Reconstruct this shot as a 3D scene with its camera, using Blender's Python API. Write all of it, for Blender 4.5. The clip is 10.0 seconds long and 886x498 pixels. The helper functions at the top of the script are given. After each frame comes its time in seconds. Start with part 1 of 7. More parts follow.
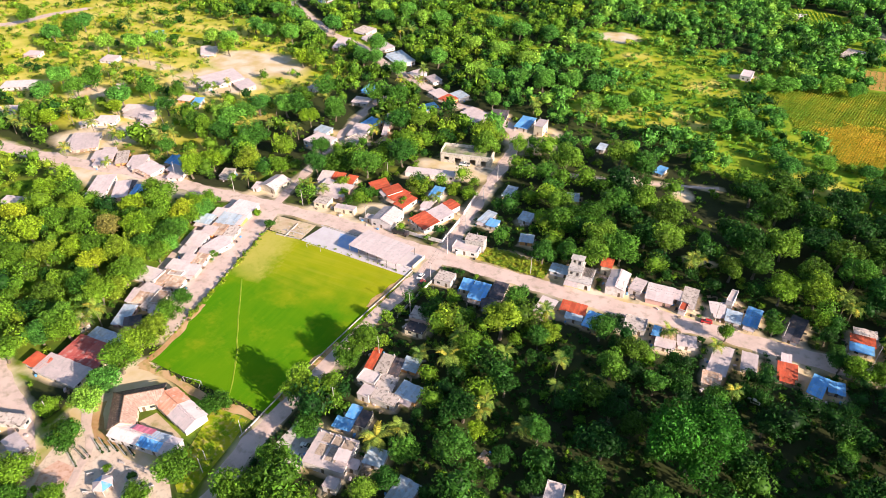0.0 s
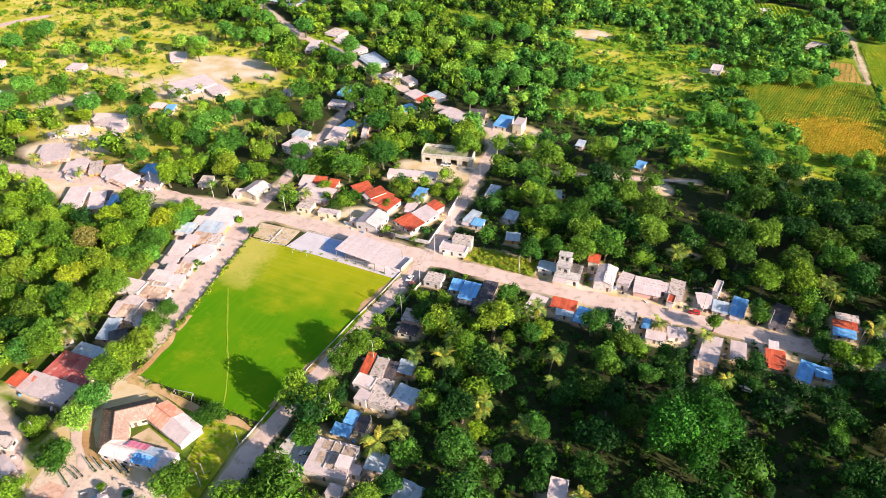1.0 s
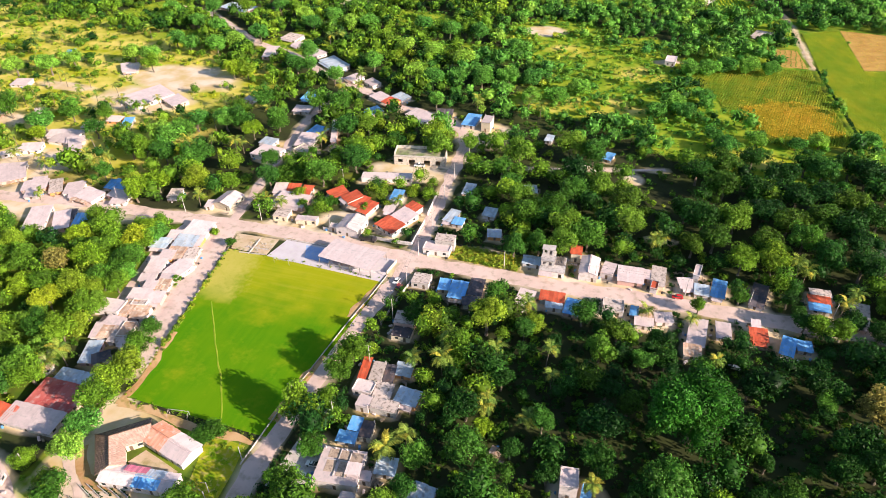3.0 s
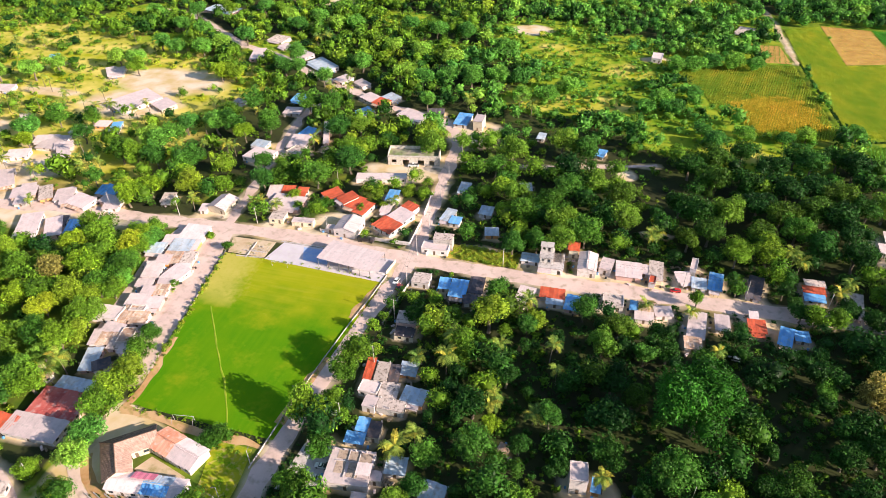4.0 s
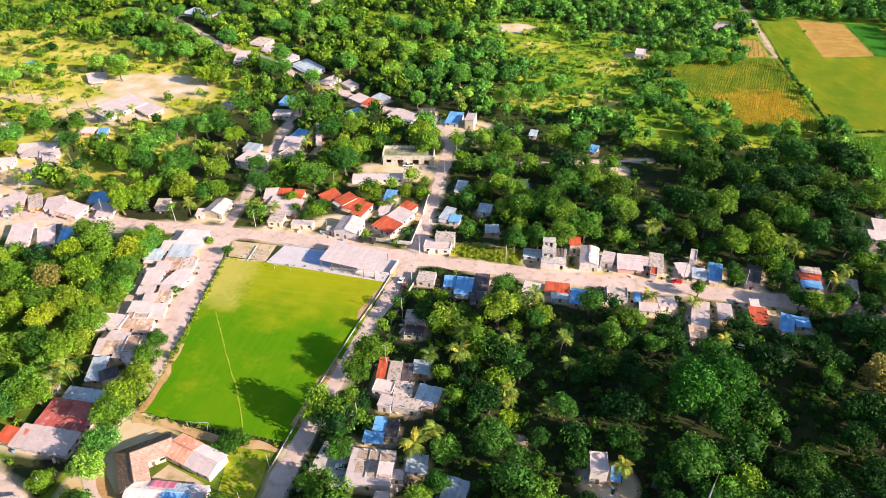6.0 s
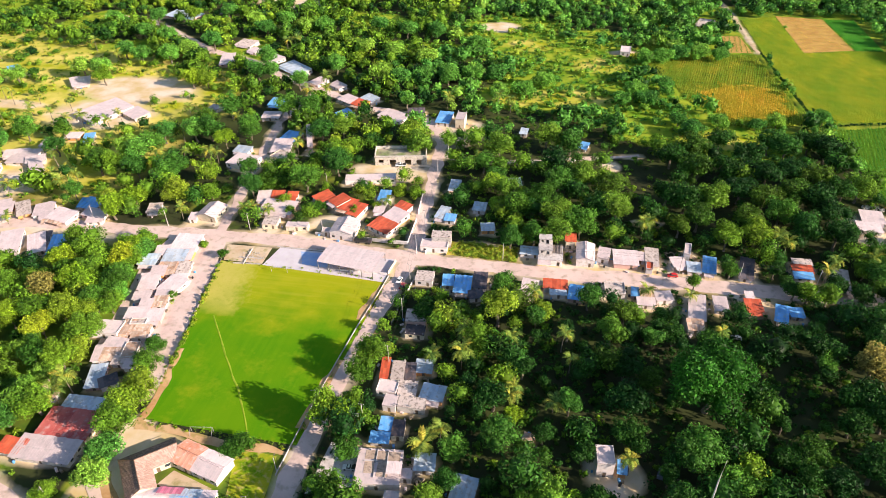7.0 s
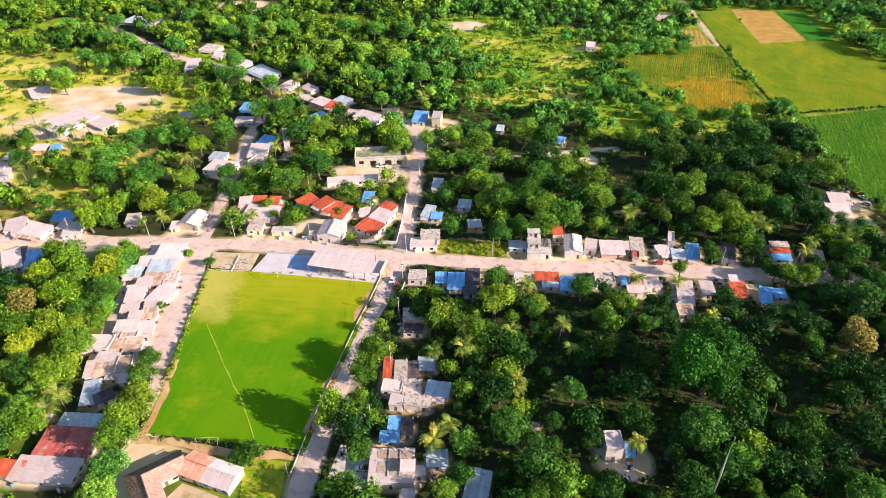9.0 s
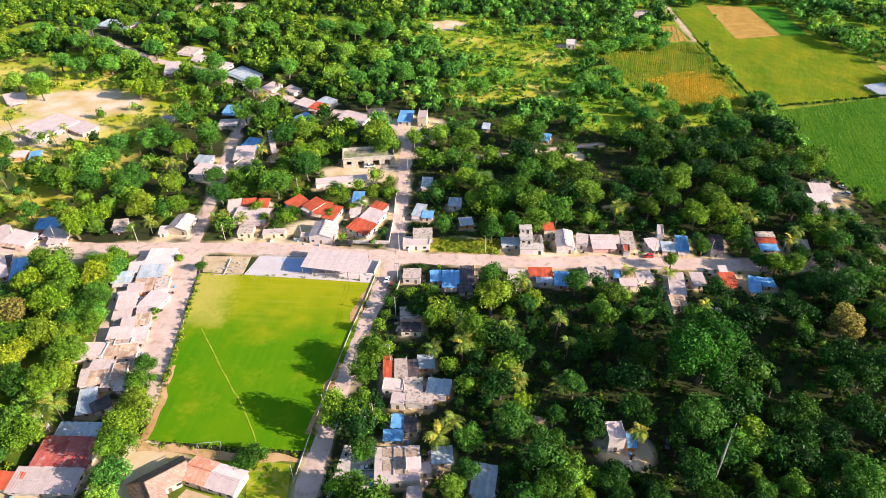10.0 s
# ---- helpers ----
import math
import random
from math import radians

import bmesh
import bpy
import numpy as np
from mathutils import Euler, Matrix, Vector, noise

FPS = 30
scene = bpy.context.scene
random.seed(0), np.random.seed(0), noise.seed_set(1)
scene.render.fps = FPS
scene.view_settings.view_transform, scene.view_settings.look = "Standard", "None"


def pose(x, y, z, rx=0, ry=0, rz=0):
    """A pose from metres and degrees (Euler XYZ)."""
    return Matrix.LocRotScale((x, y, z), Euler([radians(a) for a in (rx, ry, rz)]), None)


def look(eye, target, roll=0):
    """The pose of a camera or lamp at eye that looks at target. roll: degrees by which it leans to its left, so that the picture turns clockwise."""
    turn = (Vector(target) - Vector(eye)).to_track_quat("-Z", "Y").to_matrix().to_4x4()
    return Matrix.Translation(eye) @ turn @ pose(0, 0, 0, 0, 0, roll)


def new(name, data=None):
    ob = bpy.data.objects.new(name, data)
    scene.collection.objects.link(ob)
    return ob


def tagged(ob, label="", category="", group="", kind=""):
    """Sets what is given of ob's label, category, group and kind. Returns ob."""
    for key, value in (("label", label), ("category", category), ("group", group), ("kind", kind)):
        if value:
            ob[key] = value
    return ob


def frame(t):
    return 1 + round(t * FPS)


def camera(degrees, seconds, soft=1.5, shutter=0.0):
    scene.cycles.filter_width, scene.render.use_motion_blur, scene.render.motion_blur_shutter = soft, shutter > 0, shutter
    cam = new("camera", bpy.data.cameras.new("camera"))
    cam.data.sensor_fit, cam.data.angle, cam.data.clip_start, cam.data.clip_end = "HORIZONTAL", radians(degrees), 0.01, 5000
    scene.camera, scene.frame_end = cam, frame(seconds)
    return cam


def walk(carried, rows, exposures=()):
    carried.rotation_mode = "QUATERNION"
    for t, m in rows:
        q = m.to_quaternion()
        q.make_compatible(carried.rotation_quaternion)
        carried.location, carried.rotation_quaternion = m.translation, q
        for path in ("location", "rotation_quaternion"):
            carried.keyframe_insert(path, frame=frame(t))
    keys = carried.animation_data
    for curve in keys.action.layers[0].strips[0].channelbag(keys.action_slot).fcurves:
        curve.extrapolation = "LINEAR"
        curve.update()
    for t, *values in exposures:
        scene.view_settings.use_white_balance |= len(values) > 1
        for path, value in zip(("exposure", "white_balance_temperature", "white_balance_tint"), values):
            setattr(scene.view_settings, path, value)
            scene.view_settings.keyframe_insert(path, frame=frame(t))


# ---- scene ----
cam = camera(68.7, 10.0, soft=0.55)
METRES, EYE, TILT, LEAN, TURN = 65.0, 170.0, -35.9, 0.34, 27.0
ROWS = [
    (0.0, 0.0, 0.0, 0.0, 0.0, 0.0, -0.0),
    (0.5, -0.0501, 0.0038, 0.0031, -1.12, 0.01, 0.89),
    (1.0, -0.1078, 0.0075, 0.0061, -2.53, -0.02, 1.99),
    (1.5, -0.1588, 0.0099, 0.0084, -3.7, -0.05, 2.88),
    (2.0, -0.2137, 0.0121, 0.0096, -4.79, -0.09, 3.76),
    (2.5, -0.2605, 0.0142, 0.0122, -5.71, -0.15, 4.52),
    (4.0, -0.4104, 0.0196, 0.0181, -8.08, -0.35, 6.42),
    (4.5, -0.4548, 0.0214, 0.0204, -8.44, -0.4, 6.71),
    (5.0, -0.5014, 0.0239, 0.0235, -8.94, -0.47, 7.09),
    (5.5, -0.5449, 0.0267, 0.0262, -9.55, -0.53, 7.54),
    (7.0, -0.6901, 0.0391, 0.0393, -11.85, -0.88, 9.19),
    (7.5, -0.7364, 0.0441, 0.0439, -12.66, -0.99, 9.75),
    (8.0, -0.7889, 0.0501, 0.0489, -13.57, -1.15, 10.37),
    (8.5, -0.8355, 0.0558, 0.0549, -14.39, -1.31, 10.92),
    (9.0, -0.8896, 0.0628, 0.0606, -15.47, -1.51, 11.65),
    (9.5, -0.9379, 0.0695, 0.0665, -16.42, -1.71, 12.28),
    (10.0, -0.9932, 0.0772, 0.0729, -17.52, -1.96, 13.0),
]
walk(cam, [(t, pose(0, 0, 0, 0, 0, TURN) @ pose(0, 0, EYE, TILT, LEAN, 0) @ pose(METRES * x, METRES * y, METRES * z, 90 + pitch, roll, yaw)) for t, x, y, z, yaw, pitch, roll in ROWS])

# ---- light ----
SUN_AZ, SUN_EL = math.atan2(-0.217, 0.976), radians(22)
world = bpy.data.worlds.new("sky_world")
scene.world = world
world.use_nodes = True
wn = world.node_tree
sky = wn.nodes.new("ShaderNodeTexSky")
sky.sky_type, sky.sun_disc = "NISHITA", False
sky.sun_elevation, sky.sun_rotation = SUN_EL, math.pi / 2 - SUN_AZ
sky.air_density, sky.dust_density = 1.0, 0.6
wn.nodes["Background"].inputs["Strength"].default_value = 0.092
wn.links.new(sky.outputs[0], wn.nodes["Background"].inputs["Color"])
sun = new("sun", bpy.data.lights.new("sun", "SUN"))
scene.view_settings.exposure = 1.06
sun.data.energy, sun.data.angle, sun.data.color = 5.0, radians(0.5), (1.0, 0.85, 0.705)
sun.matrix_world = look((0, 0, 300), Vector((0, 0, 300)) - Vector((math.cos(SUN_AZ) * math.cos(SUN_EL), math.sin(SUN_AZ) * math.cos(SUN_EL), math.sin(SUN_EL))))

# ---- materials ----
MATS = {}


def surface(name, a, b, rough=0.85, grain=2.0, patch=0.25, amount=0.6, bump=0.2, own=0.12, island=0.0, metal=0.0, dirt=None, cover=0.52):
    """A weathered opaque surface: two colours mixed by a coarse and a fine noise, own tint for each object, fine relief."""
    if name in MATS:
        return MATS[name]
    m = bpy.data.materials.new(name)
    m.use_nodes = True
    n, l = m.node_tree.nodes, m.node_tree.links
    p = n["Principled BSDF"]
    geo = n.new("ShaderNodeNewGeometry")

    def noisy(scale, detail=5.0):
        t = n.new("ShaderNodeTexNoise")
        t.inputs["Scale"].default_value, t.inputs["Detail"].default_value = scale, detail
        l.new(geo.outputs["Position"], t.inputs["Vector"])
        return t.outputs["Fac"]

    def ramp(sock, lo, hi):
        r = n.new("ShaderNodeMapRange")
        r.inputs["From Min"].default_value, r.inputs["From Max"].default_value = lo, hi
        l.new(sock, r.inputs["Value"])
        return r.outputs["Result"]

    def mix(fac, one, two, kind="MIX"):
        x = n.new("ShaderNodeMix")
        x.data_type, x.blend_type = "RGBA", kind
        for key, v in ((0, fac), (6, one), (7, two)):
            if isinstance(v, bpy.types.NodeSocket):
                l.new(v, x.inputs[key])
            elif key == 0:
                x.inputs[key].default_value = v
            else:
                x.inputs[key].default_value = (*v, 1)
        return x.outputs[2]
    fine, coarse = noisy(grain, 6), noisy(patch, 4)
    c = mix(ramp(coarse, 0.38, 0.62), a, b)
    c = mix(ramp(fine, 0.25, 0.75), c, mix(amount, c, b))
    if dirt:
        c = mix(ramp(noisy(patch * 2.7, 7), cover, cover + 0.2), c, dirt)
    info = n.new("ShaderNodeObjectInfo")
    hsv = n.new("ShaderNodeHueSaturation")
    v = ramp(info.outputs["Random"], 0, 1)
    v.node.inputs["To Min"].default_value, v.node.inputs["To Max"].default_value = 1 - own, 1 + own
    if island:
        sheet = n.new("ShaderNodeAttribute")
        sheet.attribute_name = "sheet"
        w = ramp(sheet.outputs["Fac"], 0, 1)
        w.node.inputs["To Min"].default_value, w.node.inputs["To Max"].default_value = 1 - island, 1 + island
        q = n.new("ShaderNodeMath")
        q.operation = "MULTIPLY"
        l.new(v, q.inputs[0]), l.new(w, q.inputs[1])
        v = q.outputs[0]
    l.new(c, hsv.inputs["Color"]), l.new(v, hsv.inputs["Value"])
    l.new(hsv.outputs["Color"], p.inputs["Base Color"])
    p.inputs["Roughness"].default_value, p.inputs["Metallic"].default_value = rough, metal
    p.inputs["Specular IOR Level"].default_value = 0.5 if rough < 0.6 else 0.25 if rough < 0.88 else 0.06
    if bump:
        k = n.new("ShaderNodeBump")
        k.inputs["Strength"].default_value, k.inputs["Distance"].default_value = bump, 0.1
        l.new(fine, k.inputs["Height"])
        l.new(k.outputs[0], p.inputs["Normal"])
    MATS[name] = m
    return m


def leafy(name, dark, light, warm, gloss=0.5, shine=0.10, vary=0.62, depth=(0.35, 1.62)):
    """Foliage: colour by leaf clump, by plant and by object, with light coming through the leaves."""
    m = bpy.data.materials.new(name)
    m.use_nodes = True
    n, l = m.node_tree.nodes, m.node_tree.links
    p = n["Principled BSDF"]
    geo, info, tint = n.new("ShaderNodeNewGeometry"), n.new("ShaderNodeObjectInfo"), n.new("ShaderNodeAttribute")
    tint.attribute_name = "tint"
    single, own, fr = (n.new("ShaderNodeMath") for _ in range(3))
    single.operation, own.operation, fr.operation = "LESS_THAN", "MULTIPLY", "ADD"
    single.inputs[1].default_value = 0.001
    l.new(tint.outputs["Fac"], single.inputs[0])
    l.new(info.outputs["Random"], own.inputs[0]), l.new(single.outputs[0], own.inputs[1])
    l.new(own.outputs[0], fr.inputs[0]), l.new(tint.outputs["Fac"], fr.inputs[1])
    r1 = n.new("ShaderNodeValToRGB")
    e = r1.color_ramp.elements
    e[0].color, e[1].color = (*dark, 1), (*warm, 1)
    mid = e.new(0.72)
    mid.color = (*light, 1)
    l.new(fr.outputs[0], r1.inputs["Fac"])
    hsv = n.new("ShaderNodeHueSaturation")
    mr = n.new("ShaderNodeMapRange")
    mr.inputs["To Min"].default_value, mr.inputs["To Max"].default_value = 1 - vary, 1 + vary
    l.new(geo.outputs["Random Per Island"], mr.inputs["Value"])
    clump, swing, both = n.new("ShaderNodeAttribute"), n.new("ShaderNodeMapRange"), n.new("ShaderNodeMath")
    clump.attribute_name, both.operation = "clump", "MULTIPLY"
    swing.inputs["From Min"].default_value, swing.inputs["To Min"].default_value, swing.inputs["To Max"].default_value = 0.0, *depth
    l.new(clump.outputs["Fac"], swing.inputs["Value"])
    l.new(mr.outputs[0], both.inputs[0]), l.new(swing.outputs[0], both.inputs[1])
    l.new(both.outputs[0], hsv.inputs["Value"]), l.new(r1.outputs["Color"], hsv.inputs["Color"])
    l.new(hsv.outputs["Color"], p.inputs["Base Color"])
    p.inputs["Roughness"].default_value = gloss
    p.inputs["Specular IOR Level"].default_value = shine
    tr = n.new("ShaderNodeBsdfTranslucent")
    l.new(hsv.outputs["Color"], tr.inputs["Color"])
    ms = n.new("ShaderNodeMixShader")
    ms.inputs["Fac"].default_value = 0.18
    l.new(p.outputs[0], ms.inputs[1]), l.new(tr.outputs[0], ms.inputs[2])
    l.new(ms.outputs[0], n["Material Output"].inputs["Surface"])
    MATS[name] = m
    return m


LEAF = leafy("leaf", (0.045, 0.128, 0.014), (0.142, 0.258, 0.018), (0.212, 0.292, 0.022))
# dark leaf green with some of the eastern trees' shade mixed into it
SHADED_LEAF = leafy("shaded_leaf", (0.014, 0.054, 0.010), (0.030, 0.094, 0.012), (0.085, 0.150, 0.014), 0.5, 0.10)
SHRUB = leafy("shrub_leaf", (0.10, 0.19, 0.018), (0.23, 0.32, 0.022), (0.37, 0.38, 0.03))
MEADOW = leafy("meadow_leaf", (0.075, 0.20, 0.028), (0.17, 0.31, 0.030), (0.36, 0.38, 0.036))
DEEP = leafy("deep_green_leaf", (0.024, 0.105, 0.010), (0.038, 0.140, 0.012), (0.060, 0.17, 0.014))
PALM = leafy("palm_leaf", (0.10, 0.18, 0.034), (0.22, 0.27, 0.041), (0.42, 0.34, 0.046), depth=(1.15, 1.15))
CROP = leafy("crop_leaf", (0.09, 0.29, 0.036), (0.15, 0.34, 0.036), (0.22, 0.38, 0.036), vary=0.38, depth=(1, 1))
MIXED = leafy("half_dry_corn_leaf", (0.19, 0.34, 0.03), (0.37, 0.41, 0.04), (0.58, 0.46, 0.05), vary=0.2, depth=(1, 1))
MIDLEAF = leafy("mid_green_leaf", (0.034, 0.115, 0.017), (0.080, 0.200, 0.022), (0.150, 0.260, 0.024))
YELLOW = leafy("yellow_green_leaf", (0.12, 0.235, 0.014), (0.20, 0.30, 0.016), (0.29, 0.34, 0.02))
OLIVE = leafy("olive_leaf", (0.20, 0.18, 0.045), (0.30, 0.25, 0.06), (0.40, 0.31, 0.08))
FRESH = leafy("fresh_leaf", (0.055, 0.180, 0.030), (0.130, 0.310, 0.040), (0.230, 0.380, 0.044))
CORN = leafy("corn_leaf", (0.24, 0.40, 0.03), (0.44, 0.48, 0.035), (0.60, 0.52, 0.045), vary=0.16, depth=(1, 1))
STRAW = leafy("dry_crop_leaf", (0.58, 0.44, 0.04), (0.68, 0.48, 0.05), (0.72, 0.46, 0.06), vary=0.3, depth=(1, 1))
BARK = surface("bark", (0.12, 0.085, 0.06), (0.22, 0.18, 0.14), grain=3, patch=0.7)
EARTH = surface("orange_earth", (0.42, 0.21, 0.085), (0.56, 0.36, 0.19), grain=1.0, patch=0.12, own=0.05, dirt=(0.30, 0.24, 0.06))
# darker mottling paints tyre marks and tree shade into the road colour
ROAD = surface("pale_road", (0.56, 0.405, 0.355), (0.68, 0.51, 0.455), grain=1.2, patch=0.12, own=0.03, dirt=(0.44, 0.33, 0.26))
DUST = surface("bare_earth", (0.50, 0.34, 0.20), (0.62, 0.48, 0.34), grain=1.0, patch=0.1, own=0.05, dirt=(0.30, 0.26, 0.08))
CONC = surface("concrete", (0.44, 0.39, 0.38), (0.56, 0.50, 0.49), grain=2, patch=0.3, dirt=(0.25, 0.22, 0.20))
GLASS = surface("window_glass", (0.03, 0.04, 0.05), (0.05, 0.06, 0.07), rough=0.1, bump=0)
STEEL = surface("dark_steel", (0.10, 0.09, 0.09), (0.16, 0.15, 0.14), rough=0.5)
TIMBER = surface("weathered_timber", (0.20, 0.15, 0.10), (0.30, 0.24, 0.18))
PLASTIC = surface("black_plastic", (0.02, 0.02, 0.022), (0.03, 0.03, 0.03), rough=0.4, bump=0)
PAINT = surface("white_paint", (0.80, 0.80, 0.80), (0.74, 0.74, 0.74), rough=0.35, bump=0.05)
ROOFS = {
    "tin": ("galvanised sheet", surface("tin_sheet", (0.55, 0.43, 0.43), (0.66, 0.525, 0.52), rough=0.55, grain=1.2, patch=0.3, island=0.05, dirt=(0.50, 0.42, 0.41))),
    "white": ("white-painted", surface("white_sheet", (0.63, 0.50, 0.50), (0.71, 0.575, 0.57), rough=0.6, patch=0.3, island=0.05, dirt=(0.54, 0.46, 0.46))),
    "bluegrey": ("blue-grey sheet", surface("bluegrey_sheet", (0.34, 0.44, 0.58), (0.52, 0.56, 0.62), rough=0.5, patch=0.3, island=0.14, dirt=(0.40, 0.36, 0.34))),
    "blue": ("blue sheet", surface("blue_sheet", (0.08, 0.30, 0.68), (0.16, 0.42, 0.78), rough=0.5, patch=0.3, island=0.16, dirt=(0.30, 0.42, 0.55))),
    "red": ("red", surface("red_tile", (0.46, 0.068, 0.032), (0.60, 0.115, 0.055), rough=0.75, grain=3, patch=0.4, island=0.2, dirt=(0.40, 0.12, 0.07))),
    "crimson": ("faded crimson sheet", surface("crimson_sheet", (0.36, 0.045, 0.045), (0.52, 0.14, 0.12), rough=0.7, grain=2, patch=0.2, island=0.15, dirt=(0.50, 0.30, 0.28))),
    "rust": ("rusty sheet", surface("rust_sheet", (0.42, 0.22, 0.13), (0.60, 0.42, 0.32), rough=0.75, grain=1.2, patch=0.4, island=0.3, dirt=(0.62, 0.54, 0.50))),
    "tan": ("pale concrete", surface("tan_slab", (0.50, 0.40, 0.36), (0.62, 0.51, 0.47), cover=0.5, grain=2, patch=0.35, island=0.1, dirt=(0.17, 0.13, 0.11))),
    "dark": ("dark weathered", surface("dark_sheet", (0.05, 0.05, 0.07), (0.12, 0.10, 0.11), rough=0.6, island=0.3, dirt=(0.22, 0.14, 0.12))),
}
WALLS = [("white", surface("white_wall", (0.80, 0.71, 0.70), (0.70, 0.62, 0.61), dirt=(0.50, 0.45, 0.40))),
         ("cream", surface("cream_wall", (0.72, 0.62, 0.48), (0.64, 0.54, 0.42), dirt=(0.45, 0.38, 0.30))),
         ("grey block", surface("block_wall", (0.50, 0.45, 0.43), (0.58, 0.53, 0.50), dirt=(0.28, 0.26, 0.24))),
         ("pink", surface("pink_wall", (0.70, 0.45, 0.40), (0.64, 0.40, 0.36), dirt=(0.50, 0.36, 0.32))),
         ("orange", surface("orange_wall", (0.72, 0.36, 0.14), (0.66, 0.32, 0.12), dirt=(0.50, 0.30, 0.18)))]
DOOR = surface("door_paint", (0.12, 0.09, 0.07), (0.20, 0.14, 0.10), rough=0.6)


# ---- helpers for building ----
def part(name, bm, material, parent=None, label=""):
    me = bpy.data.meshes.new(name)
    bm.to_mesh(me)
    bm.free()
    me.materials.append(material)
    ob = new(name, me)
    ob.parent = parent
    return tagged(ob, label)


def thing(name, m, label, category, group="", kind=""):
    ob = new(name)
    ob.matrix_basis = m
    return tagged(ob, label, category, group, kind)


def box(bm, x0, x1, y0, y1, z0, z1):
    v = [bm.verts.new((x, y, z)) for z in (z0, z1) for x, y in ((x0, y0), (x1, y0), (x1, y1), (x0, y1))]
    for f in ((3, 2, 1, 0), (4, 5, 6, 7), (0, 1, 5, 4), (1, 2, 6, 5), (2, 3, 7, 6), (3, 0, 4, 7)):
        bm.faces.new([v[i] for i in f])
    return v


def boxes(*rows):
    bm = bmesh.new()
    for r in rows:
        box(bm, *r)
    return bm


def tube(bm, points, radii, sides=6):
    """A bent tapered tube through the points."""
    rings = []
    for i, (p, r) in enumerate(zip(points, radii)):
        a, b = Vector(points[max(i - 1, 0)]), Vector(points[min(i + 1, len(points) - 1)])
        q = (b - a).to_track_quat("Z", "Y")
        rings.append([bm.verts.new(Vector(p) + q @ Vector((r * math.cos(k * math.tau / sides), r * math.sin(k * math.tau / sides), 0))) for k in range(sides)])
    for a, b in zip(rings, rings[1:]):
        for k in range(sides):
            bm.faces.new((a[k], a[(k + 1) % sides], b[(k + 1) % sides], b[k]))
    bm.faces.new(list(reversed(rings[0])))
    bm.faces.new(rings[-1])
    return bm


def numpy_mesh(name, verts, faces, material, tint=None, clump=None):
    """One mesh from arrays of corners and of triangles or quads."""
    me = bpy.data.meshes.new(name)
    k = faces.shape[1]
    me.vertices.add(len(verts))
    me.vertices.foreach_set("co", verts.astype(np.float32).ravel())
    me.loops.add(faces.size)
    me.loops.foreach_set("vertex_index", faces.astype(np.int32).ravel())
    me.polygons.add(len(faces))
    me.polygons.foreach_set("loop_start", np.arange(0, faces.size, k, dtype=np.int32))
    for key, values in (("tint", tint), ("clump", clump)):
        if values is not None:
            me.attributes.new(key, "FLOAT", "POINT").data.foreach_set("value", values.astype(np.float32))
    me.materials.append(material)
    me.update(calc_edges=True)
    return me


RNG = np.random.default_rng(11)

# ---- plan ----
STREETS = {
    "main_street": (8.5, ((-430, 183), (-383, 185.2), (-364, 186.5), (-345, 189), (-315, 192), (-288, 198), (-261, 199), (-235, 200), (-215, 203), (-199, 203.5), (-173, 204.5), (-143, 206), (-106, 203), (-80, 203), (-56, 203.5), (-7, 206), (42, 208), (65, 209.5), (110, 210.5), (160, 210))),
    "east_side_street": (6.5, ((-106, 203), (-107, 190), (-108.6, 177), (-111, 157), (-113, 131), (-114, 108), (-114.5, 88), (-113, 72), (-110, 55), (-106, 30))),
    "north_street": (6.0, ((-106, 203), (-107.6, 228), (-110, 253), (-113, 282), (-115, 306))),
    "north_west_street": (6.5, ((-115, 306), (-117, 322), (-128, 340), (-150, 351), (-169, 352), (-195, 367), (-215, 378), (-250, 397), (-292, 426), (-325, 436), (-362, 462), (-420, 505), (-470, 512))),
    "west_side_street": (9.0, ((-197.5, 202), (-193, 180), (-188, 160), (-184, 140), (-181, 124), (-178, 112))),
    "back_street": (5.0, ((-199, 206), (-205, 240), (-209, 260), (-213, 282), (-218, 309), (-222, 336), (-215, 372))),
    "east_lane": (2.8, ((-113, 298), (-88, 296), (-57, 302), (-25, 312), (-5, 318))),
    "plaza_street": (8.0, ((-225, 75), (-205, 66), (-188, 61), (-172, 50), (-160, 36), (-150, 20))),
    "farm_track": (2.6, ((105, 266), (106.5, 252), (106.5, 241), (107.5, 230), (110, 222), (116, 211))),
    "field_track": (3.0, ((62, 700), (72, 655), (79, 622), (82, 590), (83, 568), (85.5, 520), (86.5, 500))),
    "ridge_road": (9.0, ((-700, 290), (-640, 315), (-594, 335), (-590, 372), (-575, 400))),
}
FIELD = ((-188, 185.5), (-112, 188), (-117, 99.5), (-171, 99.5), (-177, 124))
CROPS = {
    "mixed_corn_field": ((-12, 484), (84, 496), (95, 377), (60, 362), (27, 402), (22, 425)),
    "dry_furrow_field": ((58, 538), (79, 539), (83, 500), (66, 499)),
    "green_strip_field": ((87, 583), (116, 598), (119, 505), (157, 516), (178, 517), (199, 463), (200, 434), (187, 399), (101, 379), (90, 500)),
    "dry_strip_field": ((117, 600), (153, 596), (157, 518), (120, 507)),
    "young_green_field": ((154.5, 596), (178, 597), (178, 519), (158.5, 518)),
    "far_green_field": ((105, 369), (186, 396), (300, 420), (300, 235), (124, 250), (110, 290)),
    "far_corn_plot": ((4, 682), (44, 674), (55, 632), (27, 634)),
    "brown_plot": ((203, 453), (236, 460), (240, 440), (204, 437)),
}
